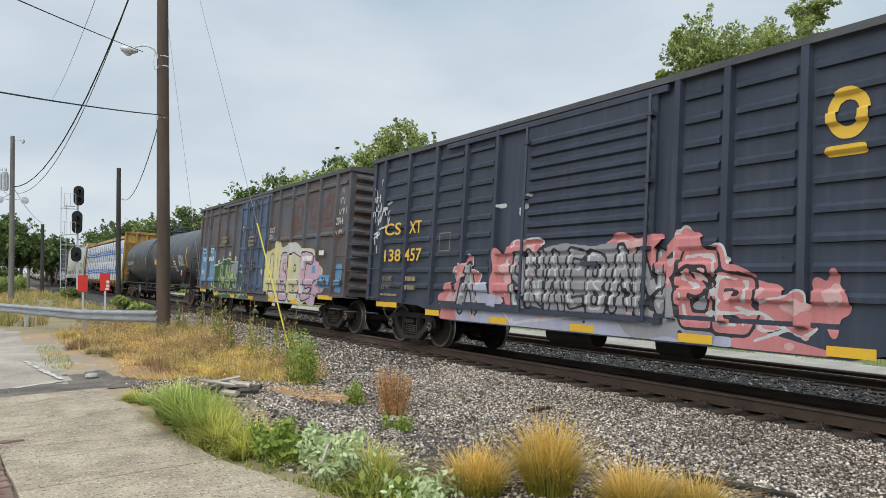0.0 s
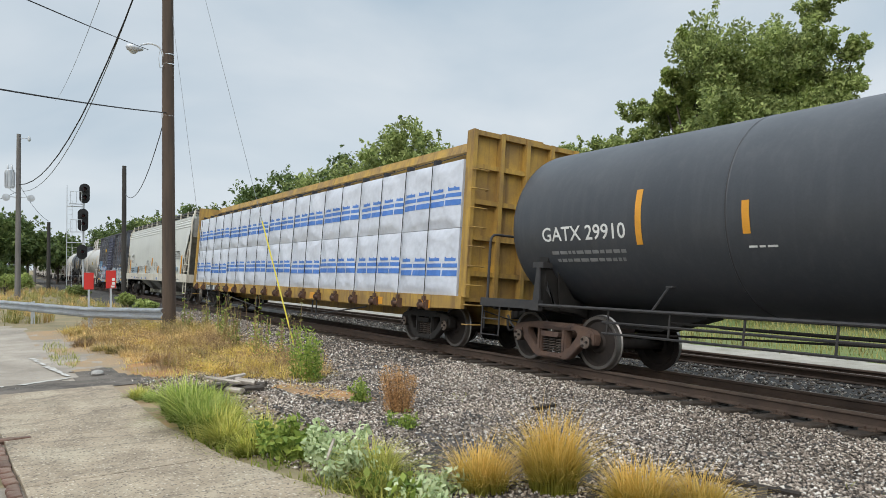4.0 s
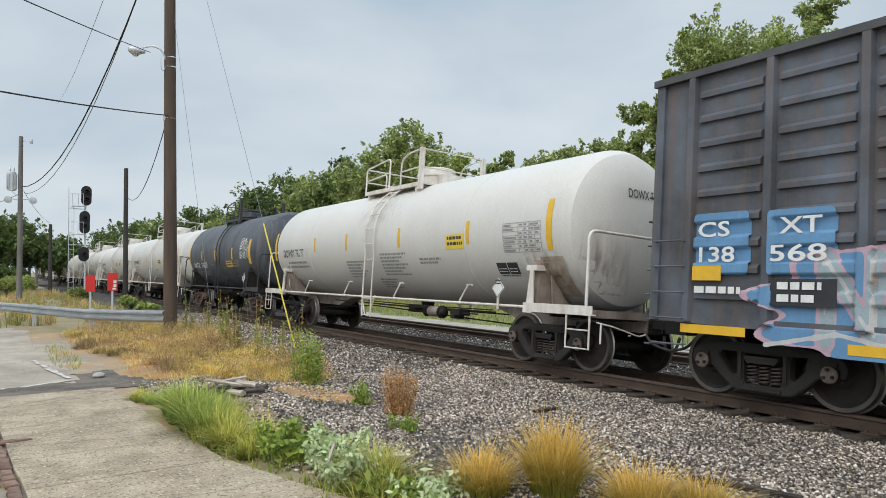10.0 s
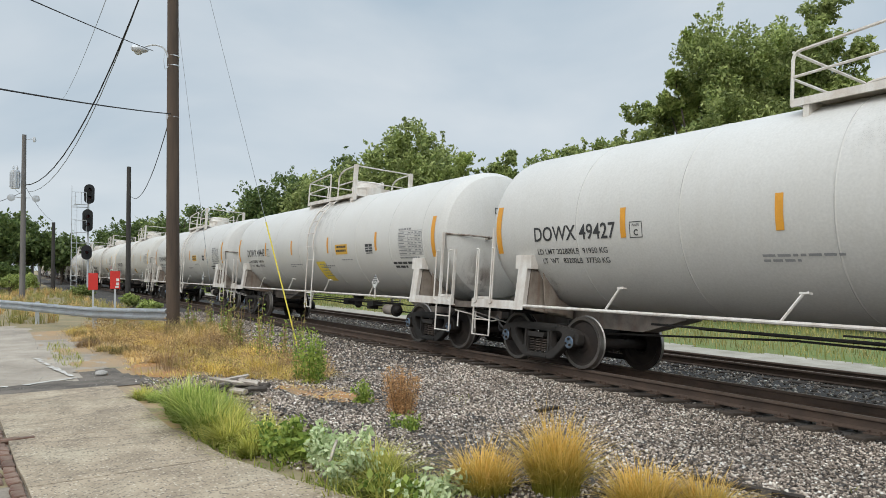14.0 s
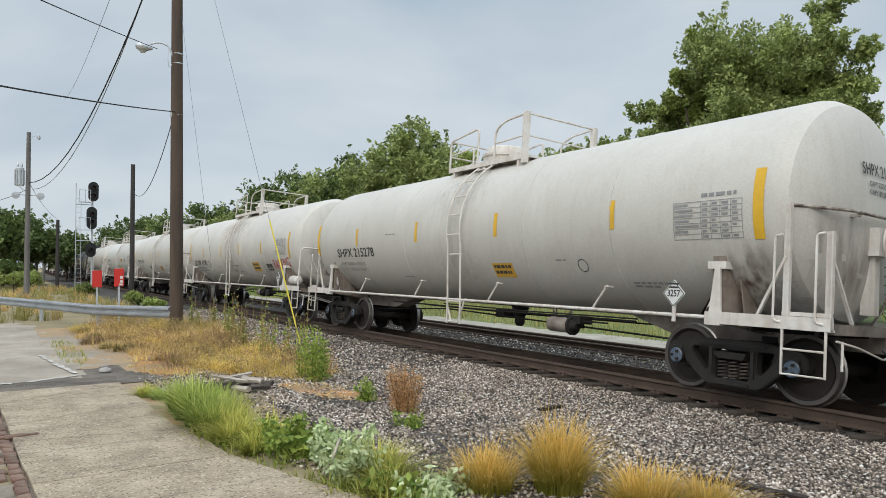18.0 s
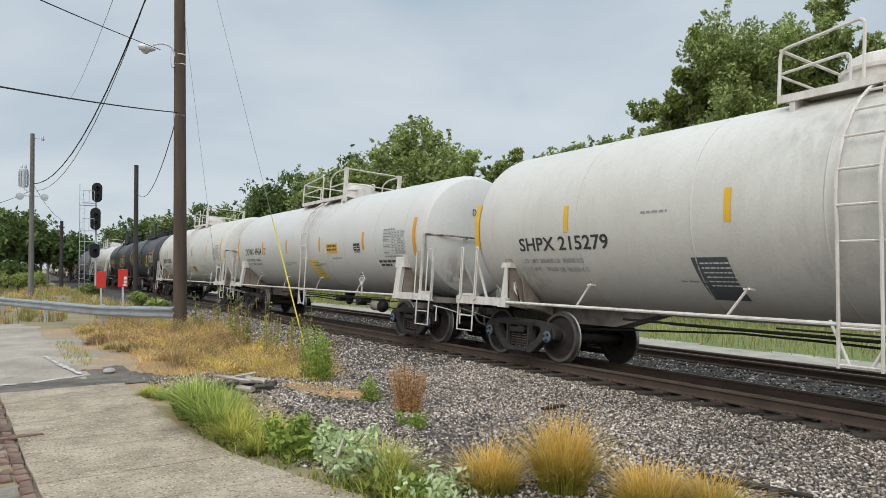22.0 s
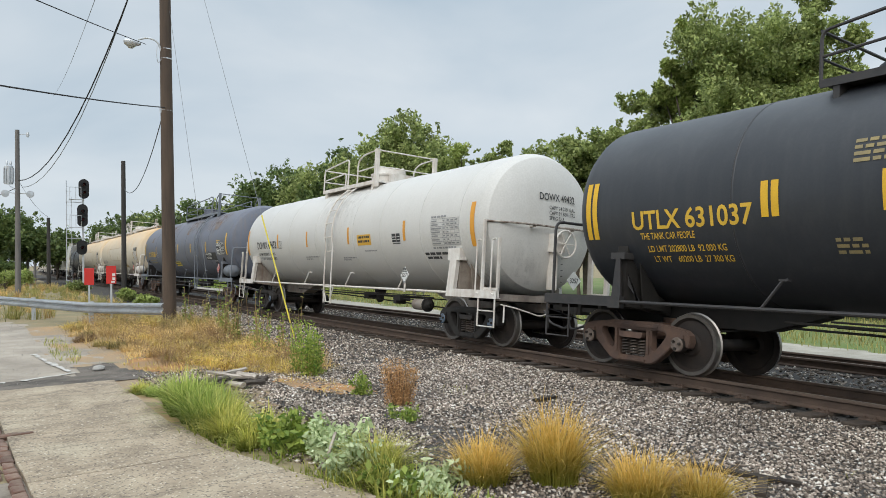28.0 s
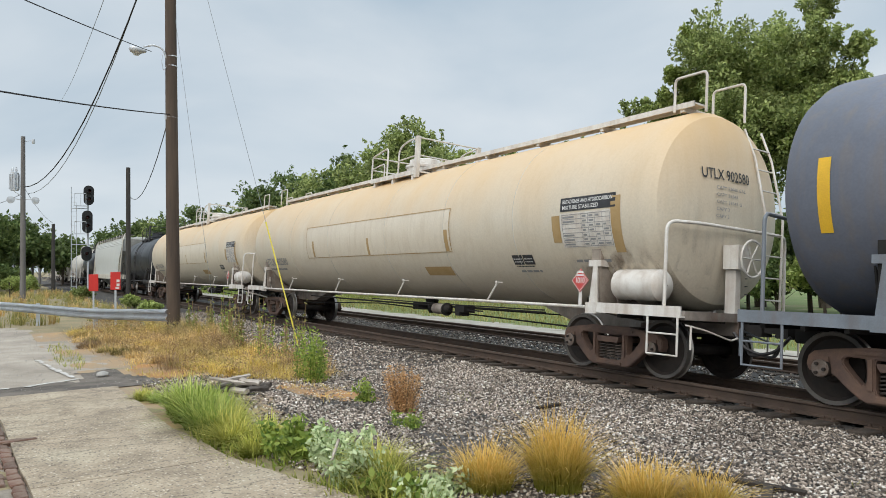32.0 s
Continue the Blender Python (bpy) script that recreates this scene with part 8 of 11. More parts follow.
def graffiti_a():
    S = Spray(-7.65, 4.4, 0.68, 4.0, 0.022)
    S.set((S.Z < 0.98) & (S.X > -4.1) & (S.X < 2.9), 4)
    S.set((S.Z < 1.0) & (S.X > 2.6) & (S.X < 3.9) & (S.Z < 1.0 - (S.X - 2.6) * 0.2), 1)
    for k, (x, z, rx, rz) in enumerate(((-4.0, 1.0, 0.35, 0.42), (-3.4, 1.5, 0.4, 0.4), (-2.1, 1.6, 0.45, 0.55), (-1.5, 1.95, 0.5, 0.3), (0.9, 1.95, 0.6, 0.28), (2.0, 1.5, 0.55, 0.62), (2.7, 1.3, 0.5, 0.4), (3.4, 1.15, 0.4, 0.22), (3.85, 1.3, 0.22, 0.34))):
        S.blob(x, z, rx, rz, 1, 5, 0.2, k, 0.03 if k % 2 else 0, 6)
        S.blob(x + 0.05, z + 0.08, rx * 0.5, rz * 0.4, 2, 4, 0.2, k + 1)
    S.blob(-0.2, 1.5, 1.65, 0.62, 3, 7, 0.06, 0.5)
    S.blob(1.6, 1.1, 1.2, 0.42, 3, 6, 0.12, 2)
    S.blob(-3.0, 1.05, 0.7, 0.36, 4, 5, 0.15, 1)
    for i, kind in enumerate((4, 5, 3, 1, 2, 3, 5)):
        S.letter(-1.95 + i * 0.50, 1.0 + 0.05 * (i % 2), 0.42, 0.98, kind, 3, 5, 6, 0.13)
    S.letter(1.75, 0.95, 0.7, 0.95, 4, 1, 5, 6, 0.2)
    S.letter(2.35, 0.9, 0.6, 0.7, 2, 1, 5, 6, 0.18)
    S.letter(-3.6, 0.85, 0.55, 0.95, 3, 3, 5, 6, 0.14)
    S.line([(1.4, 1.75), (1.75, 2.1), (2.05, 2.15), (2.08, 1.98), (1.9, 1.95)], 0.12, 1)
    S.line([(-2.2, 0.95), (-1.9, 0.72), (-1.4, 0.8), (0.2, 0.98), (1.3, 0.9)], 0.05, 6)
    S.line([(1.2, 1.2), (1.9, 1.75), (2.4, 1.5), (2.0, 1.25)], 0.045, 5)
    S.line([(2.2, 1.1), (3.0, 1.15), (3.35, 0.95), (2.9, 0.78)], 0.035, 6)
    rnd = random.Random(2)
    for _ in range(40):
        S.blob(rnd.uniform(-3.9, 3.6), rnd.uniform(0.75, 1.9), rnd.uniform(0.03, 0.07), rnd.uniform(0.03, 0.07), rnd.choice((5, 6, 2)), 3, 0.1)
    for x, z, w, h in ((-2.35, 2.92, 0.25, 0.1), (-1.55, 3.05, 0.3, 0.07), (-1.6, 2.85, 0.16, 0.12), (-1.75, 2.75, 0.05, 0.3)):
        S.set((abs(S.X - x) < w / 2) & (abs(S.Z - z) < h / 2), 6)
    S.emit(box_a, [P_pink, P_rose, P_grey, P_lilac, P_black, P_white], lambda x, z: box_relief(x, z, RIBS_A, True), label="pink, silver and black graffiti lettering")


def graffiti_b():
    S = Spray(-7.2, 7.6, 0.68, 4.2, 0.022)
    # left piece, dark green with lime edges
    S.blob(-3.2, 1.35, 2.15, 0.8, 2, 8, 0.05, 1, 0.05, 3)
    S.set((S.X > -5.6) & (S.X < 0.6) & (S.Z > 0.8) & (S.Z < 1.05), 3, 0.4)
    for i, kind in enumerate((0, 4, 5, 3, 1)):
        S.letter(-5.0 + i * 0.78, 0.85, 0.6, 1.05, kind, 2, 3, 3, 0.2)
    S.set((S.X > -6.98) & (S.X < -6.25) & (S.Z > 1.3) & (S.Z < 2.75), 7, 0.92)
    S.set((S.X > -5.9) & (S.X < -5.05) & (S.Z > 1.3) & (S.Z < 2.7), 7, 0.92)
    # right piece, yellow and mauve balloon letters on white
    S.blob(3.5, 1.55, 2.35, 0.98, 1, 9, 0.06, 0.4, 0.04, 4)
    S.blob(2.2, 1.7, 0.95, 0.9, 4, 5, 0.1, 1)
    S.blob(5.2, 1.4, 1.0, 0.7, 6, 5, 0.12, 2)
    for i, (kind, f) in enumerate(((0, 4), (4, 6), (2, 4), (1, 6))):
        S.letter(1.75 + i * 0.92, 0.85, 0.78, 1.35, kind, f, 5, 1, 0.3)
    S.line([(5.1, 1.0), (5.9, 1.5), (6.0, 0.95)], 0.05, 5)
    for x, z in ((-3.9, 2.25), (-3.1, 2.4), (-2.3, 2.2), (-1.4, 3.3), (-4.6, 2.1)):
        S.blob(x, z, 0.12, 0.10, 1, 4, 0.2)
    S.set((S.X > 5.9) & (S.X < 6.78) & (S.Z > 1.2) & (S.Z < 1.58), 7)
    S.set((S.X > 7.02) & (S.X < 7.4) & (S.Z > 1.1) & (S.Z < 1.9), 7, 0.95)
    S.set((S.X > 5.3) & (S.X < 5.75) & (S.Z > 1.62) & (S.Z < 1.85), 7)
    S.set((S.X > -2.5) & (S.X < -1.95) & (S.Z > 1.62) & (S.Z < 2.02), 8)
    S.emit(box_b, [P_white, P_green, P_lime, P_yellow, P_black, P_mauve, P_sky, P_grey], lambda x, z: box_relief(x, z, RIBS_B, False), label="yellow, mauve and green graffiti lettering")


def graffiti_c():
    S = Spray(-7.3, 7.3, 0.68, 2.6, 0.022)
    S.set((S.X > -6.95) & (S.X < -6.12) & (S.Z > 1.62) & (S.Z < 2.46), 1)
    S.set((S.X > -5.85) & (S.X < -5.02) & (S.Z > 1.62) & (S.Z < 2.44), 1)
    S.blob(-3.9, 1.25, 2.0, 0.75, 1, 9, 0.09, 0.2, 0.04, 3)
    S.blob(-2.9, 1.2, 1.0, 0.5, 2, 5, 0.15, 1)
    for i, kind in enumerate((5, 3, 4, 1)):
        S.letter(-5.2 + i * 0.85, 0.8, 0.7, 1.1, kind, 1 if i % 2 else 2, 3, 4, 0.17)
    S.line([(-5.9, 0.75), (-5.0, 0.95), (-4.2, 0.8), (-2.2, 0.9)], 0.05, 4)
    S.blob(2.6, 1.35, 0.9, 0.5, 2, 7, 0.15, 0.6)
    S.blob(4.4, 1.3, 1.3, 0.48, 2, 8, 0.12, 1.6)
    S.blob(6.2, 1.15, 0.7, 0.4, 2, 6, 0.15, 2.0)
    for i, kind in enumerate((2, 3, 5, 4, 1, 0)):
        S.letter(1.75 + i * 0.8, 0.85, 0.65, 0.95, kind, 4 if i % 2 else 2, 1 if i % 3 else 7, 4, 0.15)
    S.set((S.Z < 0.95) & (S.X > 2.1) & (S.X < 5.6), 2, 0.45)
    S.set((S.X > -1.45) & (S.X < 0.4) & (S.Z > 1.25) & (S.Z < 1.65), 6, 0.55)
    for k in range(3):
        S.curl(-4.2 + 0.9 * k, 2.1, 0.6, 0.35, 0.03, 4, 4 + k, 4)
    S.emit(box_c, [P_sky, P_pale, P_mauve, P_white, P_black, P_orange, P_grey], lambda x, z: box_relief(x, z, RIBS_A, True), label="sky blue and white graffiti lettering")


graffiti_a()
graffiti_b()
graffiti_c()


def box_rust(car, ribs, ribbed, seed, n):
    """Rust that bleeds along posts and panels."""
    rnd = random.Random(seed)
    for _ in range(n):
        x, z = rnd.uniform(-7.2, 7.0), rnd.uniform(1.2, 3.8)
        w, h = rnd.uniform(0.5, 1.3), rnd.uniform(0.5, 1.6)
        S = Spray(x, min(x + w, 7.5), z, min(z + h, 4.3), 0.06)
        S.A[:] = 1
        S.emit(car, [M_washrust if rnd.random() < 0.6 else M_washbrown], lambda a, b: box_relief(a, b, ribs, ribbed) - 0.001, "rust_bloom", "bleeding rust")


box_rust(box_b, RIBS_B, False, 3, 16)
box_rust(box_c, RIBS_A, True, 5, 7)


def tags():
    """Thin white marker tags: scrawled strokes, and the few words that can be read."""
    T = Spray(-7.66, -6.4, 2.0, 4.1, 0.014)
    for p in ([(-7.52, 3.75), (-7.42, 3.3), (-7.33, 3.6)], [(-7.1, 3.95), (-7.22, 3.5), (-7.28, 3.2)], [(-7.6, 2.6), (-7.1, 2.72), (-6.7, 2.8)], [(-7.58, 2.5), (-7.25, 2.62)], [(-7.38, 2.6), (-7.36, 2.15)], [(-6.92, 3.32), (-6.68, 3.38)], [(-7.55, 2.9), (-7.5, 3.3), (-7.35, 2.85), (-7.2, 3.3), (-7.1, 2.9), (-6.95, 3.25), (-6.85, 2.85), (-6.72, 3.15)]):
        T.line(p, 0.05, 1)
    T.emit(box_a, [P_white], lambda x, z: box_relief(x, z, RIBS_A, True), "tag", "white marker tag")
    T = Spray(-7.3, 7.6, 1.2, 4.2, 0.016)
    for k in range(3):
        T.curl(6.95, (3.55, 3.25, 2.65)[k], 0.4, 0.2, 0.022, 1, 7 + k, 5)
    T.line([(7.1, 3.85), (7.16, 4.0)], 0.02, 1)
    T.line([(7.22, 3.85), (7.22, 4.05)], 0.02, 1)
    T.line([(7.45, 3.5), (7.42, 3.25)], 0.025, 1)
    T.line([(-7.05, 1.45), (-6.98, 1.75), (-6.9, 1.5), (-6.82, 1.78), (-6.78, 1.45)], 0.03, 1)
    T.curl(-0.3, 1.9, 0.4, 0.3, 0.022, 1, 6, 4)
    T.curl(-0.9, 1.5, 0.3, 0.3, 0.022, 1, 9, 3)
    T.emit(box_b, [P_white], lambda x, z: box_relief(x, z, RIBS_B, False), "tag", "white marker tags")
    side_text(box_b, "OCT", 1.62, 3.0, 0.17, P_white, -1.55)
    side_text(box_b, "2014", 1.6, 2.78, 0.17, P_white, -1.55, narrow=0.8)
    side_text(box_b, "2014", 6.98, 2.98, 0.2, P_white, -1.55, narrow=0.8)


tags()


def logo_ring(car, x, z, w, h, material, ribs, ribbed):
    """A large painted emblem reduced to a plain ring and bar, on posts and ribs alike."""
    S = Spray(x - w / 2 - 0.05, x + w / 2 + 0.05, z - h / 2 - 0.25, z + h / 2 + 0.05, 0.02)
    q = np.hypot((S.X - x) / (w / 2), (S.Z - z) / (h / 2))
    S.set((q < 1) & (q > 0.52), 1)
    S.set((abs(S.X - x) < w / 2) & (S.Z > z - h / 2 - 0.2) & (S.Z < z - h / 2 - 0.06), 1)
    S.emit(car, [material], lambda a, b: box_relief(a, b, ribs, ribbed), "emblem")


for xx in (4.02, 5.15, 6.25):
    logo_ring(box_a, xx, 3.5, 0.5, 0.62, M_letyellow, RIBS_A, True)
    logo_ring(box_b, xx, 3.55, 0.62, 0.75, M_letfade, RIBS_B, False)
    logo_ring(box_c, xx + 0.1, 3.42, 0.66, 0.82, M_letfade, RIBS_A, True)
for car, a, b, m in ((box_a, "138", "457", M_letyellow), (box_b, "138", "068", M_letwhite), (box_c, "138", "568", M_letwhite)):
    yl = -1.545
    zt, zb = (2.55, 1.92) if car is box_a else ((2.5, 2.14) if car is box_b else (2.14, 1.80))
    sz = 0.28 if car is box_a else 0.2
    side_text(car, "CS", -6.88, zt, sz, m, yl, narrow=fit_width("CS", 0.8 if car is box_a else 0.5, sz))
    side_text(car, "XT", -5.68, zt, sz, m, yl, narrow=fit_width("XT", 0.52, sz))
    side_text(car, a, -6.92, zb, sz, m, yl, narrow=fit_width(a, 0.9 if car is box_a else 0.62, sz))
    side_text(car, b, -5.84, zb, sz, m, yl, narrow=fit_width(b, 0.74, sz))
    # wrapping yellow reflectors along the sill
    for x in ((-6.65, 0.84), (-4.6, 0.74), (-2.3, 0.70), (-0.1, 0.70), (2.05, 0.70), (4.1, 0.70), (6.45, 0.9)):
        bm = bmesh.new()
        w = 0.5 if abs(x[0]) > 6 else 0.27
        box(bm, x[0] - w, x[0] + w, -1.502, -1.496, x[1] - 0.01, x[1] + 0.11)
        part("reflector", bm, M_refyellow, car, "yellow reflective strip")
side_text(box_a, "LD LMT", -6.85, 1.46, 0.1, M_letdim, -1.545)
side_text(box_a, "LT WT", -6.85, 1.26, 0.1, M_letdim, -1.545)
side_bars(box_a, [(-5.75, 1.46, 0.45, 0.1), (-5.75, 1.26, 0.45, 0.1), (-6.9, 1.1, 0.8, 0.05)], M_letdim, -1.545)
bm = bmesh.new()
for a, b, c, d in ((0, 0.42, 0, 0.02), (0, 0.42, 0.38, 0.4), (0, 0.02, 0, 0.4), (0.4, 0.42, 0, 0.4)):
    bm.faces.new([bm.verts.new((-4.42 + p, -1.54, 2.1 + q)) for p, q in ((a, c), (b, c), (b, d), (a, d))])
part("plate_mark", bm, M_letdim, box_a, smooth=False)
side_bars(box_b, [(-3.9, 3.0, 0.7, 0.1), (-3.9, 2.85, 0.7, 0.1), (-0.6, 2.9, 1.0, 0.09), (-0.6, 2.75, 0.9, 0.09), (-0.6, 2.6, 0.8, 0.09)], M_letdim, -1.60, seed=4)
side_bars(box_b, [(4.75, 2.0, 0.7, 0.14), (5.95, 2.15, 0.35, 0.14)], M_letwhite, -1.56, seed=5)
side_text(box_b, "6-74", 6.0, 1.28, 0.24, M_ink, -1.565, narrow=0.9)
for x0, z0, w, h, m in ((-3.5, 3.2, 0.62, 0.24, M_refyellow), (-6.95, 1.55, 0.45, 0.2, M_refyellow), (-5.83, 1.25, 0.85, 0.33, M_panelblack), (6.3, 1.35, 0.5, 0.2, M_refyellow)):
    bm = bmesh.new()
    box(bm, x0, x0 + w, -1.545, -1.538, z0, z0 + h)
    part("painted_panel", bm, m, box_c)
side_bars(box_c, [(5.1, 1.97, 0.8, 0.10)], M_letdim, -1.55, seed=9, word=0.07)
side_bars(box_c, [(-6.9, 1.38, 0.7, 0.09), (-5.7, 1.45, 0.55, 0.09), (-5.7, 1.30, 0.5, 0.09), (5.3, 1.6, 0.6, 0.05), (-2.3, 2.6, 0.3, 0.16), (-2.3, 2.35, 0.3, 0.12)], M_letwhite, -1.55, seed=6)


# ---- centre beam, hopper ----
bm = bmesh.new()
box(bm, -8.85, -6.75, -1.512, -1.503, 0.80, 1.02)
part("number_panel", bm, M_panelblack, beam)
side_text(beam, "TTZX", -8.75, 0.82, 0.17, M_letwhite, -1.512, narrow=fit_width("TTZX", 0.72, 0.17))
side_text(beam, "85567", -7.65, 0.83, 0.17, M_letwhite, -1.512, narrow=fit_width("85567", 0.8, 0.17))
side_bars(beam, [(-6.2, 0.95, 0.55, 0.06), (-6.2, 0.84, 0.5, 0.06), (-5.5, 0.9, 0.3, 0.06)], M_ink, -1.503)
for x in (-10.4, -9.6, -5.1, -0.9, 3.4, 7.6, 9.8):
    bm = bmesh.new()
    box(bm, x - 0.22, x + 0.22, -1.508, -1.503, 0.82, 1.0)
    part("reflector", bm, M_orange, beam, "orange reflective strip")


def hopper_marks():
    yl = -1.535
    for x0, z0, w, h in ((-7.32, 2.46, 0.82, 0.32), (-7.3, 2.10, 0.80, 0.32)):
        bm = bmesh.new()
        box(bm, x0, x0 + w, yl - 0.004, yl + 0.01, z0, z0 + h)
        part("number_panel", bm, M_letwhite, hopper)
    side_text(hopper, "AEX", -7.22, 2.52, 0.2, M_ink, yl - 0.004, narrow=fit_width("AEX", 0.62, 0.2))
    side_text(hopper, "17421", -7.24, 2.16, 0.2, M_ink, yl - 0.004, narrow=fit_width("17421", 0.68, 0.2))
    bm = bmesh.new()
    box(bm, -7.35, -5.05, yl + 0.02, yl + 0.03, 1.47, 1.88)
    part("blue_panel", bm, M_paleblue, hopper, "pale blue painted data panel")
    side_bars(hopper, [(-7.3, 1.72, 1.2, 0.07), (-7.3, 1.61, 1.2, 0.07), (-6.9, 1.50, 0.5, 0.07)], M_ink, yl + 0.02)
    for x, z0, z1 in ((-7.82, 1.48, 2.38), (-4.6, 1.47, 1.9), (-2.0, 1.47, 1.95), (-0.12, 1.92, 2.38), (1.82, 1.5, 1.9), (5.65, 1.47, 1.93), (7.65, 1.48, 2.4)):
        bm = bmesh.new()
        box(bm, x - 0.07, x + 0.07, yl + 0.0, yl + 0.03, z0, z1)
        part("reflector", bm, M_orange, hopper, "orange reflective strip")
    side_bars(hopper, [(5.7, 2.58, 1.5, 0.06)], M_ink, yl, seed=4, word=0.16)
    side_bars(hopper, [(5.7, 2.46 - 0.11 * k, 1.65, 0.06) for k in range(3)], M_inkgrey, yl, seed=3, word=0.16)
    for x0, z0, w, h, m in ((5.8, 1.62, 0.48, 0.28, M_panelblack), (6.33, 1.64, 0.5, 0.18, M_paleblue), (2.61, 1.47, 1.4, 0.28, M_greypatch)):
        bm = bmesh.new()
        box(bm, x0, x0 + w, yl - 0.002, yl + 0.03, z0, z0 + h)
        part("painted_panel", bm, m, hopper)
    side_bars(hopper, [(6.36, 1.74, 0.4, 0.05), (6.36, 1.66, 0.4, 0.05)], M_ink, yl - 0.01)
    for x0, w in ((-1.91, 0.3), (1.6, 0.3), (5.4, 0.3), (-5.75, 0.25), (-3.1, 0.2)):
        bm = bmesh.new()
        box(bm, x0, x0 + w, -1.548, -1.542, 1.1, 1.24)
        part("blue_reflector", bm, M_bluesq, hopper, "small blue rectangle")
    side_bars(hopper, [(-5.15, 1.12, 1.2, 0.09), (-7.0, 1.2, 0.5, 0.05), (3.4, 1.15, 0.9, 0.05), (3.4, 1.24, 0.8, 0.05), (6.4, 1.15, 1.1, 0.07)], M_inkgrey, -1.542)
    S = Spray(-6.2, 2.4, 1.2, 2.4, 0.022)
    for k, (x, z, w, h) in enumerate(((-5.9, 1.5, 0.9, 0.6), (-4.9, 1.35, 0.5, 0.55), (-4.25, 1.6, 0.7, 0.35), (-3.5, 1.6, 0.7, 0.35), (-1.75, 1.55, 1.5, 0.7), (0.55, 1.5, 1.5, 0.65))):
        S.curl(x, z, w, h, 0.035, 1, k + 2, 6)
    S.line([(-2.6, 1.75), (-2.3, 1.95)], 0.04, 1)
    S.line([(-2.6, 1.95), (-2.3, 1.75)], 0.04, 1)
    S.line([(-1.7, 1.5), (-1.2, 1.48), (-0.5, 1.52)], 0.03, 1)
    S.emit(hopper, [P_black], lambda x, z: 0.06 + max(0.0, (z - 1.44) * 0.012) if z > 1.46 else 0.075, "scrawl", "black sprayed scrawls")


M_paleblue = mat("pale_blue_panel_paint", (0.36, 0.45, 0.53), (0.33, 0.41, 0.48), 0.5, scale=2, fine=40, amount=0.6, bump=0.0)
M_greypatch = mat("grey_overpaint", (0.46, 0.47, 0.47), (0.42, 0.43, 0.43), 0.5, scale=2, fine=40, amount=0.6, bump=0.0)
M_bluesq = mat("bright_blue_sticker", (0.05, 0.15, 0.42), (0.06, 0.17, 0.45), 0.4, scale=3, fine=40, amount=0.5, bump=0.0)
hopper_marks()



# ---- poles, wires, signal, signs, guard rail ----
M_polewood = mat("weathered_pole_wood", (0.105, 0.075, 0.055), (0.065, 0.048, 0.038), 0.9, scale=2.0, fine=40, amount=0.8, bump=0.3, squash=(3, 3, 0.25))
M_poledark = mat("black_tarred_pole", (0.035, 0.032, 0.03), (0.06, 0.055, 0.05), 0.9, scale=2.0, fine=40, amount=0.8, bump=0.3, squash=(3, 3, 0.25))
M_polegrey = mat("silvered_pole_wood", (0.19, 0.18, 0.17), (0.13, 0.12, 0.115), 0.9, scale=2.0, fine=40, amount=0.8, bump=0.3, squash=(3, 3, 0.25))
M_galv = mat("galvanised_steel", (0.60, 0.63, 0.66), (0.48, 0.50, 0.53), 0.45, metal=0.35, scale=2.5, fine=50, amount=0.6, bump=0.05, streak=(0.25, 0.2, 0.16), streak_amt=0.25)
M_wire = mat("black_cable", (0.025, 0.025, 0.027), None, 0.7, scale=5, fine=50, amount=0.4, bump=0.0)
M_wirelight = mat("grey_cable", (0.25, 0.27, 0.29), None, 0.6, scale=5, fine=50, amount=0.4, bump=0.0)
M_guard = mat("yellow_guy_guard", (0.72, 0.60, 0.06), (0.6, 0.5, 0.07), 0.5, scale=5, fine=50, amount=0.5, bump=0.0)
M_signred = mat("red_sign_enamel", (0.62, 0.035, 0.03), (0.52, 0.04, 0.03), 0.45, scale=3, fine=50, amount=0.5, bump=0.0)
M_signal = mat("black_signal_housing", (0.012, 0.012, 0.013), (0.02, 0.02, 0.02), 0.5, scale=3, fine=50, amount=0.4, bump=0.0)
M_lens = mat("dark_red_lens", (0.10, 0.012, 0.01), (0.07, 0.01, 0.01), 0.15, scale=3, fine=50, amount=0.4, bump=0.0)
M_glass = mat("frosted_lamp_glass", (0.62, 0.65, 0.66), (0.5, 0.53, 0.54), 0.25, scale=6, fine=50, amount=0.4, bump=0.0)
M_driftwood = mat("grey_driftwood", (0.52, 0.46, 0.40), (0.26, 0.22, 0.18), 0.9, scale=3, fine=40, amount=0.8, bump=0.3, squash=(1, 4, 4))
M_brick = mat("broken_red_brick", (0.135, 0.07, 0.05), (0.20, 0.14, 0.105), 0.9, scale=9, fine=60, amount=0.8, bump=0.25, rnd=0.3)
M_mortar = mat("crumbled_mortar", (0.30, 0.26, 0.21), (0.13, 0.105, 0.08), 0.95, scale=4, fine=40, amount=0.8, bump=0.4)
M_linewhite = mat("flaking_white_line", (0.62, 0.60, 0.56), (0.34, 0.31, 0.27), 0.8, scale=7, fine=50, amount=0.7, bump=0.1)
M_rock = mat("pale_rock", (0.42, 0.40, 0.37), (0.28, 0.265, 0.245), 0.9, scale=6, fine=50, amount=0.7, bump=0.3)


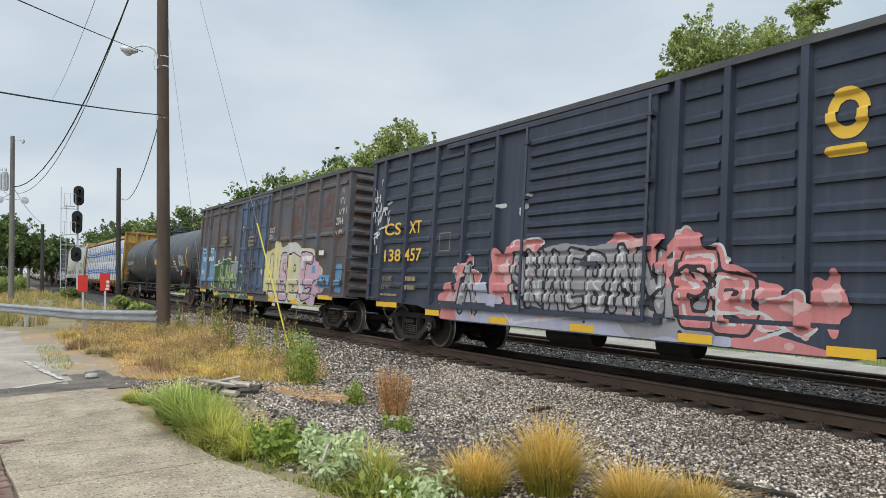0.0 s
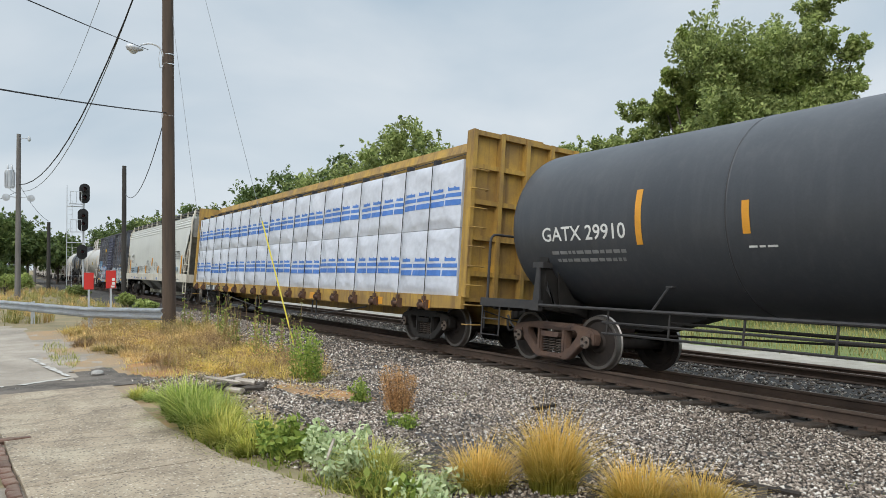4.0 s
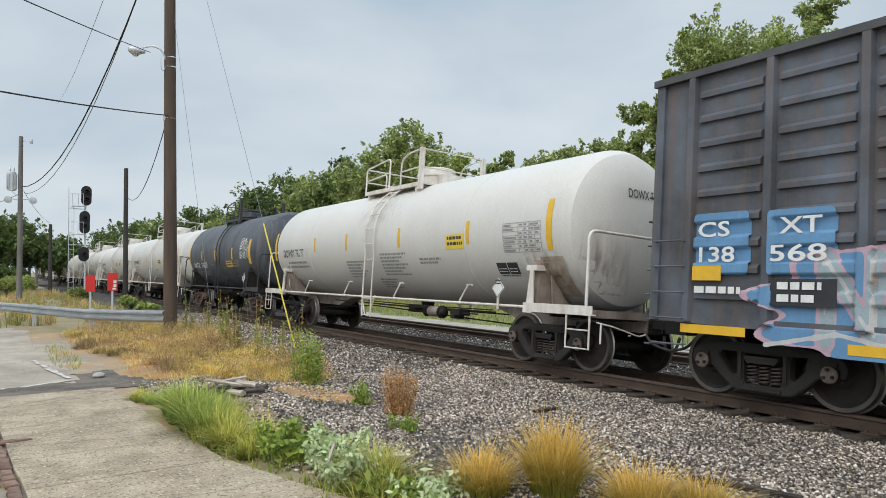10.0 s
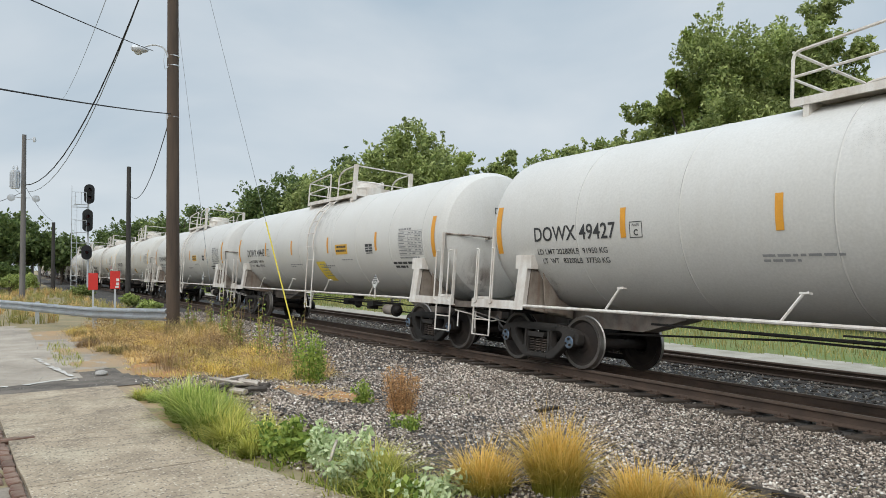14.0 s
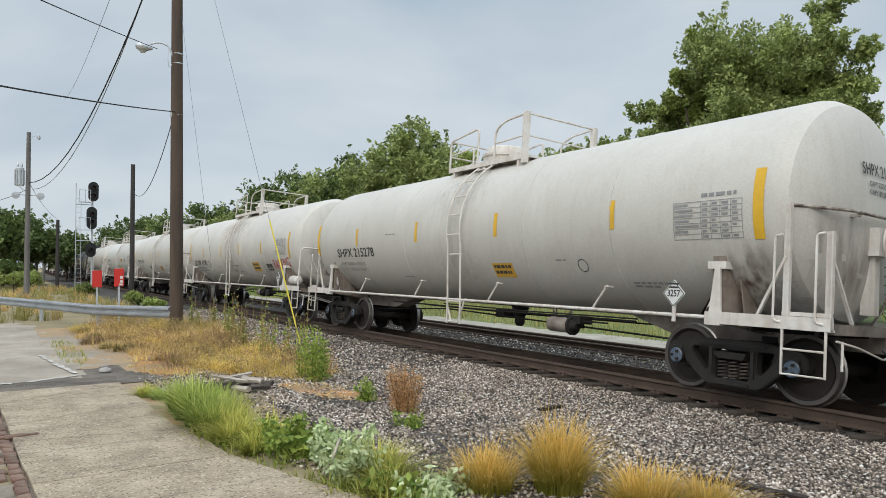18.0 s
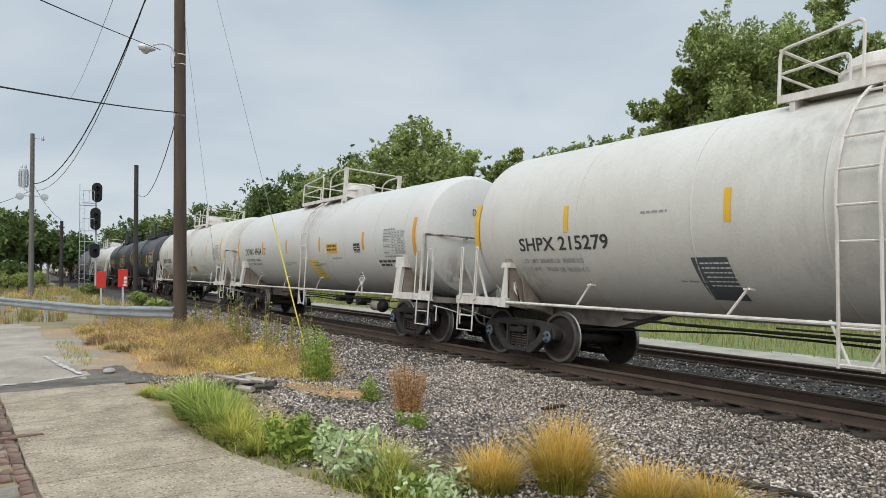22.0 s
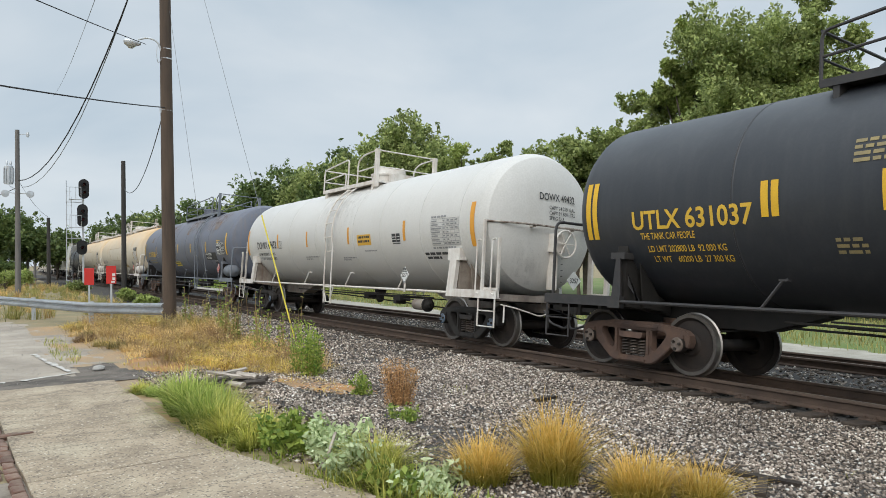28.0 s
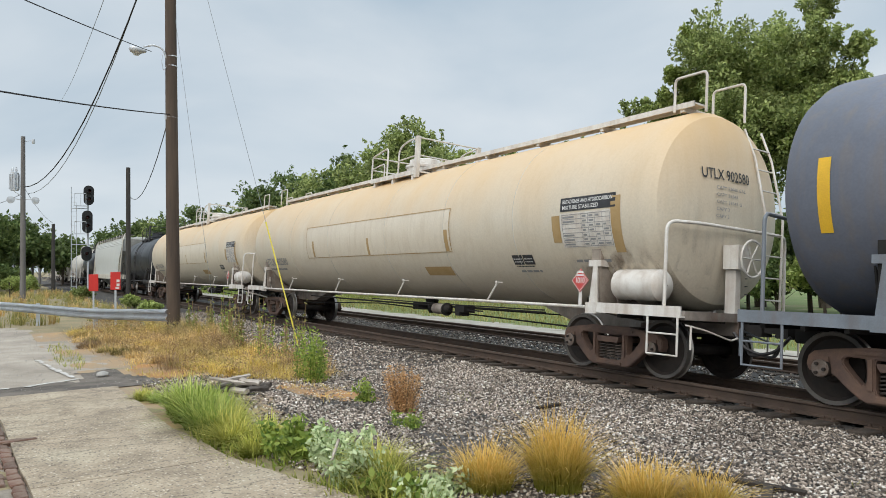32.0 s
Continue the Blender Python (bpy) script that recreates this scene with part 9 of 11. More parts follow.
def tapered_pole(x, y, h, r0, r1, material, name, label, lean=(0, 0), base=-0.15):
    root = tagged(new(name), label, "utility pole")
    root.location = (x, y, 0)
    bm = bmesh.new()
    n = 14
    rings = []
    for k in range(9):
        t = k / 8
        r = r0 + (r1 - r0) * t
        rings.append([bm.verts.new((lean[0] * h * t + r * math.cos(2 * math.pi * j / n) * (1 + 0.03 * math.sin(j * 2.3 + k)), lean[1] * h * t + r * math.sin(2 * math.pi * j / n), base + (h - base) * t)) for j in range(n)])
    for a, b in zip(rings, rings[1:]):
        for j in range(n):
            bm.faces.new((a[j], a[(j + 1) % n], b[(j + 1) % n], b[j]))
    bm.faces.new(rings[-1])
    part("shaft", bm, material, root)
    return root


pole_a = tapered_pole(-22.72, 4.74, 14.6, 0.205, 0.145, M_polewood, "utility_pole", "brown wooden utility pole with a street light arm", (0.0, -0.006))


def lamp_arm():
    """A curved arm with a cobra-head lamp and its bowl."""
    bm = bmesh.new()
    pipe(bm, rounded([(0.05, -0.12, 8.15), (0.03, -0.30, 8.62), (-0.08, -0.55, 8.72), (-0.25, -0.80, 8.66)], 0.2), 0.03, 7)
    part("lamp_arm", bm, M_galv, pole_a)
    bm = bmesh.new()
    lathe(bm, [(0.0, 0.02), (0.05, 0.12), (0.16, 0.17), (0.30, 0.16), (0.42, 0.10), (0.50, 0.06), (0.52, 0.001)], 14, "y", (0, 0, 0), caps=False)
    bm.transform(Matrix.Translation((-0.42, -1.2, 8.60)) @ Matrix.Rotation(radians(-8), 4, "X") @ Matrix.Rotation(radians(-20), 4, "Z") @ Matrix.Diagonal((1, 1, 0.75, 1)))
    bmesh.ops.recalc_face_normals(bm, faces=bm.faces[:])
    head = part("lamp_head", bm, M_galv, pole_a)
    bm = bmesh.new()
    lathe(bm, [(-0.13, 0.001), (-0.12, 0.07), (-0.06, 0.13), (0.0, 0.145)], 14, "z", (-0.42, -0.98, 8.54), caps=False)
    bmesh.ops.recalc_face_normals(bm, faces=bm.faces[:])
    part("lamp_bowl", bm, M_glass, head, "frosted glass bowl")
    bm = bmesh.new()
    for z in (6.5, 8.1, 8.4):
        pipe(bm, [(0.16 * math.cos(a), -0.04 + 0.16 * math.sin(a), z) for a in [2 * math.pi * i / 12 for i in range(12)]], 0.022, 5, closed=True)
    pipe(bm, rounded([(0.05, -0.17, 8.1), (0.1, -0.3, 7.9), (0.12, -0.35, 8.2), (0.05, -0.3, 8.5)], 0.1), 0.012, 5)
    box(bm, -0.04, 0.06, -0.24, -0.16, 6.42, 6.6)
    part("pole_band", bm, M_galv, pole_a)


lamp_arm()


def wire(pts, r, material, label, sag=0.0, guard=None):
    """A hanging cable between points; guard: a coloured sleeve over its lower part."""
    pts = [Vector(p) for p in pts]
    out = []
    for a, b in zip(pts, pts[1:]):
        for i in range(12):
            t = i / 12
            out.append(a.lerp(b, t) - Vector((0, 0, sag * 4 * t * (1 - t))))
    out.append(pts[-1])
    bm = bmesh.new()
    pipe(bm, out, r, 6)
    root = tagged(new("cable"), label, "cable", group="overhead cables")
    part("strand", bm, material, root)
    if guard:
        bm = bmesh.new()
        pipe(bm, [pts[-1].lerp(pts[0], guard[0]), pts[-1].lerp(pts[0], guard[1])], 0.02, 8)
        part("sleeve", bm, M_guard, root, "yellow plastic guy sleeve")
    return root


J = (-22.58, 4.61, 6.57)
wire([(-9.0, -2.6, 4.0), J], 0.016, M_wire, "black service cable to the wooden pole", 0.1)
wire([J, (-45.76, 6.96, 6.4)], 0.014, M_wire, "black drop cable from the wooden pole", 1.2)
wire([(-8.1, -1.6, 5.1), (-23.2, 4.2, 8.62)], 0.012, M_wire, "thin black cable to the street lamp", 0.05)
wire([(-22.72, 4.64, 13.0), (-50, 1.7, 7.0)], 0.026, M_wire, "thick black cable sagging to the far pole", 2.2)
wire([(-22.72, 4.64, 13.2), (-50, 1.9, 6.6)], 0.016, M_wirelight, "grey cable sagging to the far pole", 2.3)
wire([(-14.9, 2.3, 8.6), (-60.0, 4.3, 14.5)], 0.008, M_wirelight, "thin pale cable against the sky", 0.5)
wire([(-22.65, 4.76, 14.3), (-17.0, 6.55, -0.15)], 0.007, M_wirelight, "guy wire with a yellow sleeve near the ground", 0.0, (0.0, 0.22))
wire([(-22.65, 4.75, 10.0), (-21.6, 5.75, -0.1)], 0.006, M_wirelight, "thin guy wire beside the wooden pole")
wire([(-50, 1.65, 6.6), (-62, -3.0, 6.2)], 0.016, M_wire, "black cable leaving the far pole", 0.4)
wire([(-50, 1.7, 7.0), (-66, 4.3, 5.8)], 0.012, M_wire, "thin cable between the far poles", 0.3)

pole_b = tapered_pole(-45.76, 6.96, 8.0, 0.15, 0.12, M_poledark, "utility_pole", "bare black tarred wooden pole")
pole_c = tapered_pole(-50.0, 1.65, 10.1, 0.17, 0.12, M_polegrey, "utility_pole", "grey wooden pole with a transformer and flood lights")
pole_d = tapered_pole(-69.1, 4.54, 5.9, 0.17, 0.13, M_poledark, "utility_pole", "short dark wooden pole")
tapered_pole(-92.0, 4.0, 6.2, 0.16, 0.12, M_polegrey, "utility_pole", "distant grey wooden pole")
tapered_pole(-98.0, 5.0, 5.2, 0.16, 0.12, M_polegrey, "utility_pole", "distant grey wooden pole")


def pole_gear():
    bm = bmesh.new()
    lathe(bm, [(0.0, 0.02), (0.02, 0.24), (1.1, 0.24), (1.14, 0.2), (1.16, 0.02)], 16, "z", (-0.05, -0.45, 6.75))
    for k in range(10):
        a = 2 * math.pi * k / 10
        box(bm, -0.05 + 0.27 * math.cos(a) - 0.03, -0.05 + 0.27 * math.cos(a) + 0.03, -0.45 + 0.27 * math.sin(a) - 0.03, -0.45 + 0.27 * math.sin(a) + 0.03, 6.85, 7.75)
    for dy in (-0.55, -0.35):
        lathe(bm, [(7.89, 0.05), (8.0, 0.07), (8.15, 0.04), (8.21, 0.02)], 8, "z", (-0.05, dy, 0))
    part("transformer", bm, M_galv, pole_c, "grey transformer can")
    for dy in (-0.65, 0.65):
        bm = bmesh.new()
        pipe(bm, [(0, 0, 6.2), (0, dy * 0.6, 6.25), (0.1, dy, 6.2)], 0.03, 6)
        lathe(bm, [(0.0, 0.06), (0.12, 0.18), (0.34, 0.22), (0.36, 0.001)], 12, "x", (0.1, dy, 6.15), caps=False)
        bmesh.ops.recalc_face_normals(bm, faces=bm.faces[:])
        part("flood_light", bm, M_galv, pole_c)
    bm = bmesh.new()
    pipe(bm, [(0, 0, 9.8), (0.0, 0.5, 9.9)], 0.025, 6)
    lathe(bm, [(9.7, 0.06), (9.8, 0.1), (10.0, 0.06)], 8, "z", (0, 0.55, 0))
    pipe(bm, rounded([(0.1, -0.3, 7.2), (0.2, -0.5, 6.7), (0.1, -0.2, 6.5), (0.1, 0, 6.3)], 0.2), 0.02, 5)
    part("bracket", bm, M_galv, pole_c)


pole_gear()


def signal_mast():
    """Three dark oval heads on a mast with a caged ladder behind it."""
    root = tagged(new("railway_signal"), "tall railway signal with three black oval heads and ladder", "railway signal")
    root.location = (-58.9, 6.15, -0.1)
    bm = bmesh.new()
    pipe(bm, [(0, 0, 0), (0, 0, 7.7)], 0.07, 10)
    box(bm, -0.25, 0.25, -0.25, 0.25, 0, 0.5)
    part("mast", bm, M_galv, root)
    for z, hh, dy in ((7.6, 0.74, 0.05), (5.6, 0.85, -0.05), (3.2, 0.55, -0.1)):
        bm = bmesh.new()
        prof = []
        n = 24
        pts = []
        w = 0.36
        for i in range(n):
            a = 2 * math.pi * i / n
            y, zz = w * math.cos(a), w * math.sin(a) + (hh - w) * (1 if math.sin(a) >= 0 else -1)
            pts.append((y + dy, z + zz))
        prism(bm, pts, "x", 0.10, 0.16)
        bmesh.ops.recalc_face_normals(bm, faces=bm.faces[:])
        head = part("signal_head", bm, M_signal, root, "black oval signal background")
        for q in ((-0.3, 0.3) if hh > 0.6 else (0.0,)):
            bm = bmesh.new()
            lathe(bm, [(0.16, 0.15), (0.5, 0.16), (0.5, 0.14), (0.2, 0.13)], 14, "x", (0, dy, z + q), caps=False)
            part("hood", bm, M_signal, head)
            bm = bmesh.new()
            lathe(bm, [(0.17, 0.12), (0.18, 0.001)], 14, "x", (0, dy, z + q), caps=False)
            bmesh.ops.recalc_face_normals(bm, faces=bm.faces[:])
            part("lens", bm, M_lens, head)
    bm = bmesh.new()
    for y in (-0.75, -1.1):
        pipe(bm, [(-0.1, y, 0.2), (-0.1, y, 8.2 if y < -0.8 else 7.0)], 0.028 if y < -0.8 else 0.016, 6)
    for k in range(22):
        z = 0.4 + k * 0.35
        pipe(bm, [(-0.1, -0.75, z), (-0.1, -1.1, z)], 0.01, 5)
    for z in (3.9, 6.6):
        pipe(bm, [(-0.1, -1.1, z), (0.0, 0.0, z)], 0.03, 5)
    part("ladder", bm, M_galv, root)
    for z in (4.7, 6.8):
        bm = bmesh.new()
        for dz in (0, 0.9):
            pipe(bm, [(0.25, -0.9, z + dz), (0.25, -0.15, z + dz)], 0.025, 5)
        for y in (-0.9, -0.5, -0.15):
            pipe(bm, [(0.25, y, z), (0.25, y, z + 0.9)], 0.022, 5)
        box(bm, -0.1, 0.3, -0.95, -0.1, z - 0.03, z)
        part("platform_cage", bm, M_galv, root)


signal_mast()


def red_sign(x, y, zc, turn, marks):
    root = tagged(new("red_sign"), "red rectangular metal sign on a thin grey post", "sign", group="red signs by the track")
    root.matrix_basis = pose(x, y, -0.05, 0, 0, turn)
    bm = bmesh.new()
    box(bm, -0.03, 0.03, -0.02, 0.02, 0, zc + 0.3)
    part("post", bm, M_galv, root)
    bm = bmesh.new()
    box(bm, -0.15, 0.15, -0.035, -0.022, zc - 0.29, zc + 0.29)
    bmesh.ops.bevel(bm, geom=bm.edges[:], offset=0.004, segments=1, affect="EDGES")
    pl = part("plate", bm, M_signred, root)
    if marks:
        bm = bmesh.new()
        for z in (0.0, -0.13):
            box(bm, 0.03, 0.12, -0.041, -0.036, zc + z - 0.045, zc + z + 0.045)
        box(bm, 0.0, 0.11, -0.041, -0.036, zc - 0.26, zc - 0.2)
        part("mark", bm, M_letwhite, pl)


red_sign(-26.97, 2.99, 1.43, 84, False)
red_sign(-25.11, 3.43, 1.50, 84, True)


def guard_rail():
    """Galvanised W-beam on steel posts, its end turned down to the ground."""
    root = tagged(new("guard_rail"), "galvanised steel W-beam guard rail on short posts", "guard rail")
    line = [(-44.2, -3.9, 0.70), (-40, -2.6, 0.70), (-35.8, -1.3, 0.70), (-31.6, 0.0, 0.70), (-27.47, 1.23, 0.69), (-23.27, 2.51, 0.67), (-21.1, 3.17, 0.72), (-18.95, 3.82, 0.78)]
    prof = [(0.0, 0.155), (-0.045, 0.135), (-0.08, 0.10), (-0.08, 0.065), (-0.02, 0.02), (-0.02, -0.02), (-0.08, -0.065), (-0.08, -0.10), (-0.045, -0.135), (0.0, -0.155)]
    bm = bmesh.new()
    rows = []
    nx, ny = 0.29, -0.955
    for x, y, z in line:
        rows.append([bm.verts.new((x - nx * d, y - ny * d, z - 0.155 + q)) for d, q in prof])
    for a, b in zip(rows, rows[1:]):
        for j in range(len(prof) - 1):
            bm.faces.new((a[j], b[j], b[j + 1], a[j + 1]))
    bmesh.ops.solidify(bm, geom=bm.faces[:], thickness=0.008)
    bmesh.ops.recalc_face_normals(bm, faces=bm.faces[:])
    part("beam", bm, M_galv, root, angle=20)
    for x, y, z in line[:-2]:
        bm = bmesh.new()
        box(bm, x - 0.06, x + 0.06, y + 0.06, y + 0.18, -0.3, z + 0.02)
        part("guard_post", bm, M_galv, root)


guard_rail()


def wood_pile():
    root = tagged(new("wood_pile"), "small heap of weathered grey and charred wood pieces", "wood pile")
    root.location = (-10.5, 3.08, -0.02)
    rnd = random.Random(4)
    for dx, dy, dz, L, w, turn, tilt, m in (
            (-0.25, -0.28, 0.02, 0.42, 0.05, 40, 2, M_charred), (0.05, -0.22, 0.02, 0.40, 0.055, 75, -3, M_charred), (0.28, -0.05, 0.02, 0.36, 0.05, 20, 0, M_driftwood),
            (0.30, 0.22, 0.02, 0.34, 0.055, 110, 3, M_charred), (-0.05, 0.10, 0.02, 0.46, 0.055, 60, 0, M_charred), (-0.30, 0.05, 0.03, 0.44, 0.045, 85, 4, M_driftwood),
            (0.02, 0.34, 0.02, 0.36, 0.05, 50, -2, M_charred), (0.0, -0.08, 0.12, 0.62, 0.042, 62, 9, M_driftwood), (-0.18, 0.02, 0.13, 0.5, 0.04, 100, -5, M_driftwood),
            (0.16, 0.16, 0.11, 0.34, 0.05, 35, 6, M_driftwood), (0.2, -0.22, 0.10, 0.3, 0.042, 128, 4, M_charred)):
        bm = bmesh.new()
        n = 5
        pts = [(-L / 2 + L * k / n, rnd.uniform(-0.012, 0.012), rnd.uniform(-0.01, 0.012)) for k in range(n + 1)]
        pipe(bm, pts, w, 6)
        for v in bm.verts:
            v.co.z *= 0.75
            v.co += Vector((rnd.uniform(-1, 1), rnd.uniform(-1, 1), rnd.uniform(-1, 1))) * 0.006
        o = part("branch", bm, m, root)
        o.matrix_basis = pose(dx, dy, dz + 0.02, rnd.uniform(-8, 8), tilt, turn)


M_charred = mat("charred_damp_wood", (0.06, 0.05, 0.042), (0.13, 0.11, 0.092), 0.9, scale=5, fine=50, amount=0.8, bump=0.3, squash=(1, 4, 4))
wood_pile()


def inner_strip():
    """A course of worn bricks along the walk's inner edge, with broken concrete beside it."""
    root = tagged(new("brick_edging"), "worn red-brown brick edging beside broken concrete", "brick edging", kind="structure")
    rnd = random.Random(8)
    bm = bmesh.new()
    box(bm, -13.0, 2.0, -0.9, 0.30, -0.16, -0.045)
    part("mortar_bed", bm, M_mortar, root)
    proto = []
    for k in range(5):
        bm = bmesh.new()
        vs = box(bm, -0.1, 0.1, -0.05, 0.05, -0.03, 0.03)
        for v in vs:
            v.co += Vector((rnd.uniform(-0.02, 0.015), rnd.uniform(-0.012, 0.012), rnd.uniform(-0.012, 0.004)))
        bmesh.ops.bevel(bm, geom=bm.edges[:], offset=0.009, segments=1, affect="EDGES")
        proto.append(part("brick", bm, M_brick, root))
    used = set()

    def lay(x, y, z, turn):
        k = rnd.randrange(5)
        if k in used:
            o = new("brick", proto[k].data)
            o.parent = root
        else:
            o = proto[k]
            used.add(k)
        o.matrix_basis = pose(x, y, z, rnd.uniform(-4, 4), rnd.uniform(-3, 3), turn + rnd.uniform(-4, 4))
    x = -12.0
    while x < -5.4:
        lay(x, slab_inner(x) - 0.065, -0.034 + rnd.uniform(-0.012, 0.005), 3)
        if rnd.random() < 0.7:
            lay(x + 0.1, slab_inner(x) - 0.175 + rnd.uniform(-0.01, 0.01), -0.045 + rnd.uniform(-0.01, 0.006), 3)
        x += 0.215
    for y in (0.09, 0.20, 0.31):
        lay(-8.72, y, -0.018, 92)
    # slabs and crumbs of old concrete
    for k in range(46):
        bm = bmesh.new()
        r = rnd.uniform(0.04, 0.15)
        m = rnd.randint(5, 7)
        ring = [(r * rnd.uniform(0.6, 1.1) * math.cos(6.283 * i / m), r * rnd.uniform(0.5, 0.9) * math.sin(6.283 * i / m)) for i in range(m)]
        prism(bm, ring, "z", -0.02, rnd.uniform(0.012, 0.03))
        bmesh.ops.recalc_face_normals(bm, faces=bm.faces[:])
        bmesh.ops.bevel(bm, geom=bm.edges[:], offset=0.006, segments=1, affect="EDGES")
        o = part("rubble", bm, M_rubble, root, "broken piece of pale concrete")
        x = rnd.uniform(-12.0, -5.8)
        o.matrix_basis = pose(x, slab_inner(x) - rnd.uniform(0.25, 0.7), -0.028, rnd.uniform(-5, 5), rnd.uniform(-5, 5), rnd.uniform(0, 360))


M_rubble = mat("broken_pale_concrete", (0.46, 0.41, 0.335), (0.28, 0.24, 0.19), 0.9, scale=6, fine=60, amount=0.8, bump=0.3, rnd=0.2)
inner_strip()


def painted_line(a, b, w, seed):
    """A flaking road marking of broken patches."""
    rnd = random.Random(seed)
    bm = bmesh.new()
    a, b = Vector(a), Vector(b)
    d = (b - a).normalized()
    n = Vector((-d.y, d.x))
    L = (b - a).length
    s = 0
    while s < L:
        e = min(s + rnd.uniform(0.1, 0.35), L)
        p, q = a + d * s, a + d * e
        j = [rnd.uniform(-0.03, 0.03) for _ in range(4)]
        for_v = [p + n * (w / 2 + j[0]), p - n * (w / 2 + j[1]), q - n * (w / 2 + j[2]), q + n * (w / 2 + j[3])]
        bm.faces.new([bm.verts.new((v.x, v.y, -0.021)) for v in for_v])
        s = e + (0.0 if rnd.random() < 0.8 else rnd.uniform(0.03, 0.2))
    return part("road_marking", bm, M_linewhite, None, smooth=False)


for seg, seed in ((((-16.6, 0.80), (-13.27, 1.20)), 1), (((-13.27, 1.18), (-12.85, 0.45)), 2), (((-12.85, 0.25), (-12.95, -0.6)), 3)):
    tagged(painted_line(*seg, 0.09, seed), "flaking white painted line on the asphalt", "road marking", group="white road markings", kind="structure")


def rock(x, y, z, r, seed, name="rock", label="small pale rock lying on the asphalt"):
    rnd = random.Random(seed)
    bm = bmesh.new()
    bmesh.ops.create_icosphere(bm, subdivisions=2, radius=r)
    for v in bm.verts:
        v.co *= 1 + noise.noise(v.co * (2.2 / r) + Vector((seed, 0, 0))) * 0.35
        v.co.z *= 0.6
    o = part(name, bm, M_rock, None, angle=40)
    o.location = (x, y, z + r * 0.4)
    return tagged(o, label, "rock")


rock(-13.35, 1.62, -0.04, 0.10, 3)
rock(-7.0, 2.95, -0.1, 0.08, 5, label="small pale rock lying in the gravel")
for (x, y, L, turn, seed) in ((-7.39, 6.46, 0.45, 100, 2), (-3.75, 5.55, 0.9, 20, 4), (-3.45, 5.35, 0.5, 120, 6)):
    bm = bmesh.new()
    vs = box(bm, -L / 2, L / 2, -0.04, 0.04, 0, 0.035)
    for v in vs:
        v.co.z += noise.noise((v.co.x * 5 + seed, 0, 0)) * 0.03
    o = part("wood_strip", bm, M_tie, None)
    o.matrix_basis = pose(x, y, ground_z(x, y) + 0.03, 0, 2, turn)
    tagged(o, "dark splintered wood strip lying on the ballast", "wood strip", group="wood scraps on the ballast")



# ---- plants ----
def blade_mesh(base, az, height, lean, width, curl, seg=3):
    """Arrays of tapering bent blades; every argument is an array over the blades."""
    n = len(az)
    rows = []
    for k in range(seg + 1):
        t = k / seg
        out = lean * height * t ** (1.0 + curl)
        up = height * (t - 0.42 * lean * t * t)
        cx, cy, cz = base[:, 0] + np.cos(az) * out, base[:, 1] + np.sin(az) * out, base[:, 2] + up
        w = width * (1 - t ** 1.6) * 0.5 + 0.0004
        sx, sy = -np.sin(az) * w, np.cos(az) * w
        rows.append(np.stack([np.stack([cx - sx, cy - sy, cz], 1), np.stack([cx + sx, cy + sy, cz], 1)], 1))
    V = np.stack(rows, 1).reshape(n, -1, 3)
    m = V.shape[1]
    quad = np.array([[2 * k, 2 * k + 1, 2 * k + 3, 2 * k + 2] for k in range(seg)])
    F = (np.arange(n)[:, None, None] * m + quad[None]).reshape(-1, 4)
    return V.reshape(-1, 3), F


def zs(x, y, dz=0.0):
    return np.array([ground_z(a, b) + dz for a, b in zip(x, y)])


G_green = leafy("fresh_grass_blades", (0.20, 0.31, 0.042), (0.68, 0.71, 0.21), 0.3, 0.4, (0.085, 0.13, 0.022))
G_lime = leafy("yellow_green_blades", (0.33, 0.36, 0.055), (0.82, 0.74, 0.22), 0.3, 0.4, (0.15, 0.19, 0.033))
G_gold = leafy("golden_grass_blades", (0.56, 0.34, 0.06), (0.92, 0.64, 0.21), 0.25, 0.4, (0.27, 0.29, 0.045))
G_dry = leafy("dry_straw_blades", (0.42, 0.28, 0.10), (0.80, 0.58, 0.26), 0.35, 0.3)
G_straw = leafy("yellow_straw_blades", (0.46, 0.35, 0.07), (0.88, 0.68, 0.22), 0.3, 0.3)
G_olive = leafy("olive_dying_blades", (0.17, 0.15, 0.045), (0.44, 0.36, 0.13), 0.35, 0.3)
G_brown = leafy("brown_seed_stalks", (0.218, 0.138, 0.0747), (0.46, 0.31, 0.161), 0.3, 0.25)
G_verge = leafy("mixed_verge_grass", (0.196, 0.218, 0.0575), (0.506, 0.425, 0.172), 0.4, 0.3)
G_weed = leafy("weed_leaves", (0.11, 0.19, 0.035), (0.40, 0.47, 0.10), 0.3, 0.35)
G_weedpale = leafy("pale_grey_green_leaves", (0.30, 0.40, 0.18), (0.72, 0.78, 0.48), 0.25, 0.25)
G_rusty = leafy("rusty_seed_heads", (0.44, 0.22, 0.085), (0.80, 0.50, 0.24), 0.25, 0.2)
G_tree = leafy("tree_leaves", (0.132, 0.182, 0.055), (0.47, 0.52, 0.20), 0.3, 0.38)
# darker copy of the tree leaves, shade put into its greens
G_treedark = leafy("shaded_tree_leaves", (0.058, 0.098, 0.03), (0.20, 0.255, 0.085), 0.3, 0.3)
G_treelight = leafy("light_tree_leaves", (0.15, 0.21, 0.052), (0.44, 0.49, 0.165), 0.3, 0.36)
M_bark = mat("tree_bark", (0.12, 0.095, 0.075), (0.07, 0.055, 0.045), 0.95, scale=3, fine=30, amount=0.8, bump=0.4)


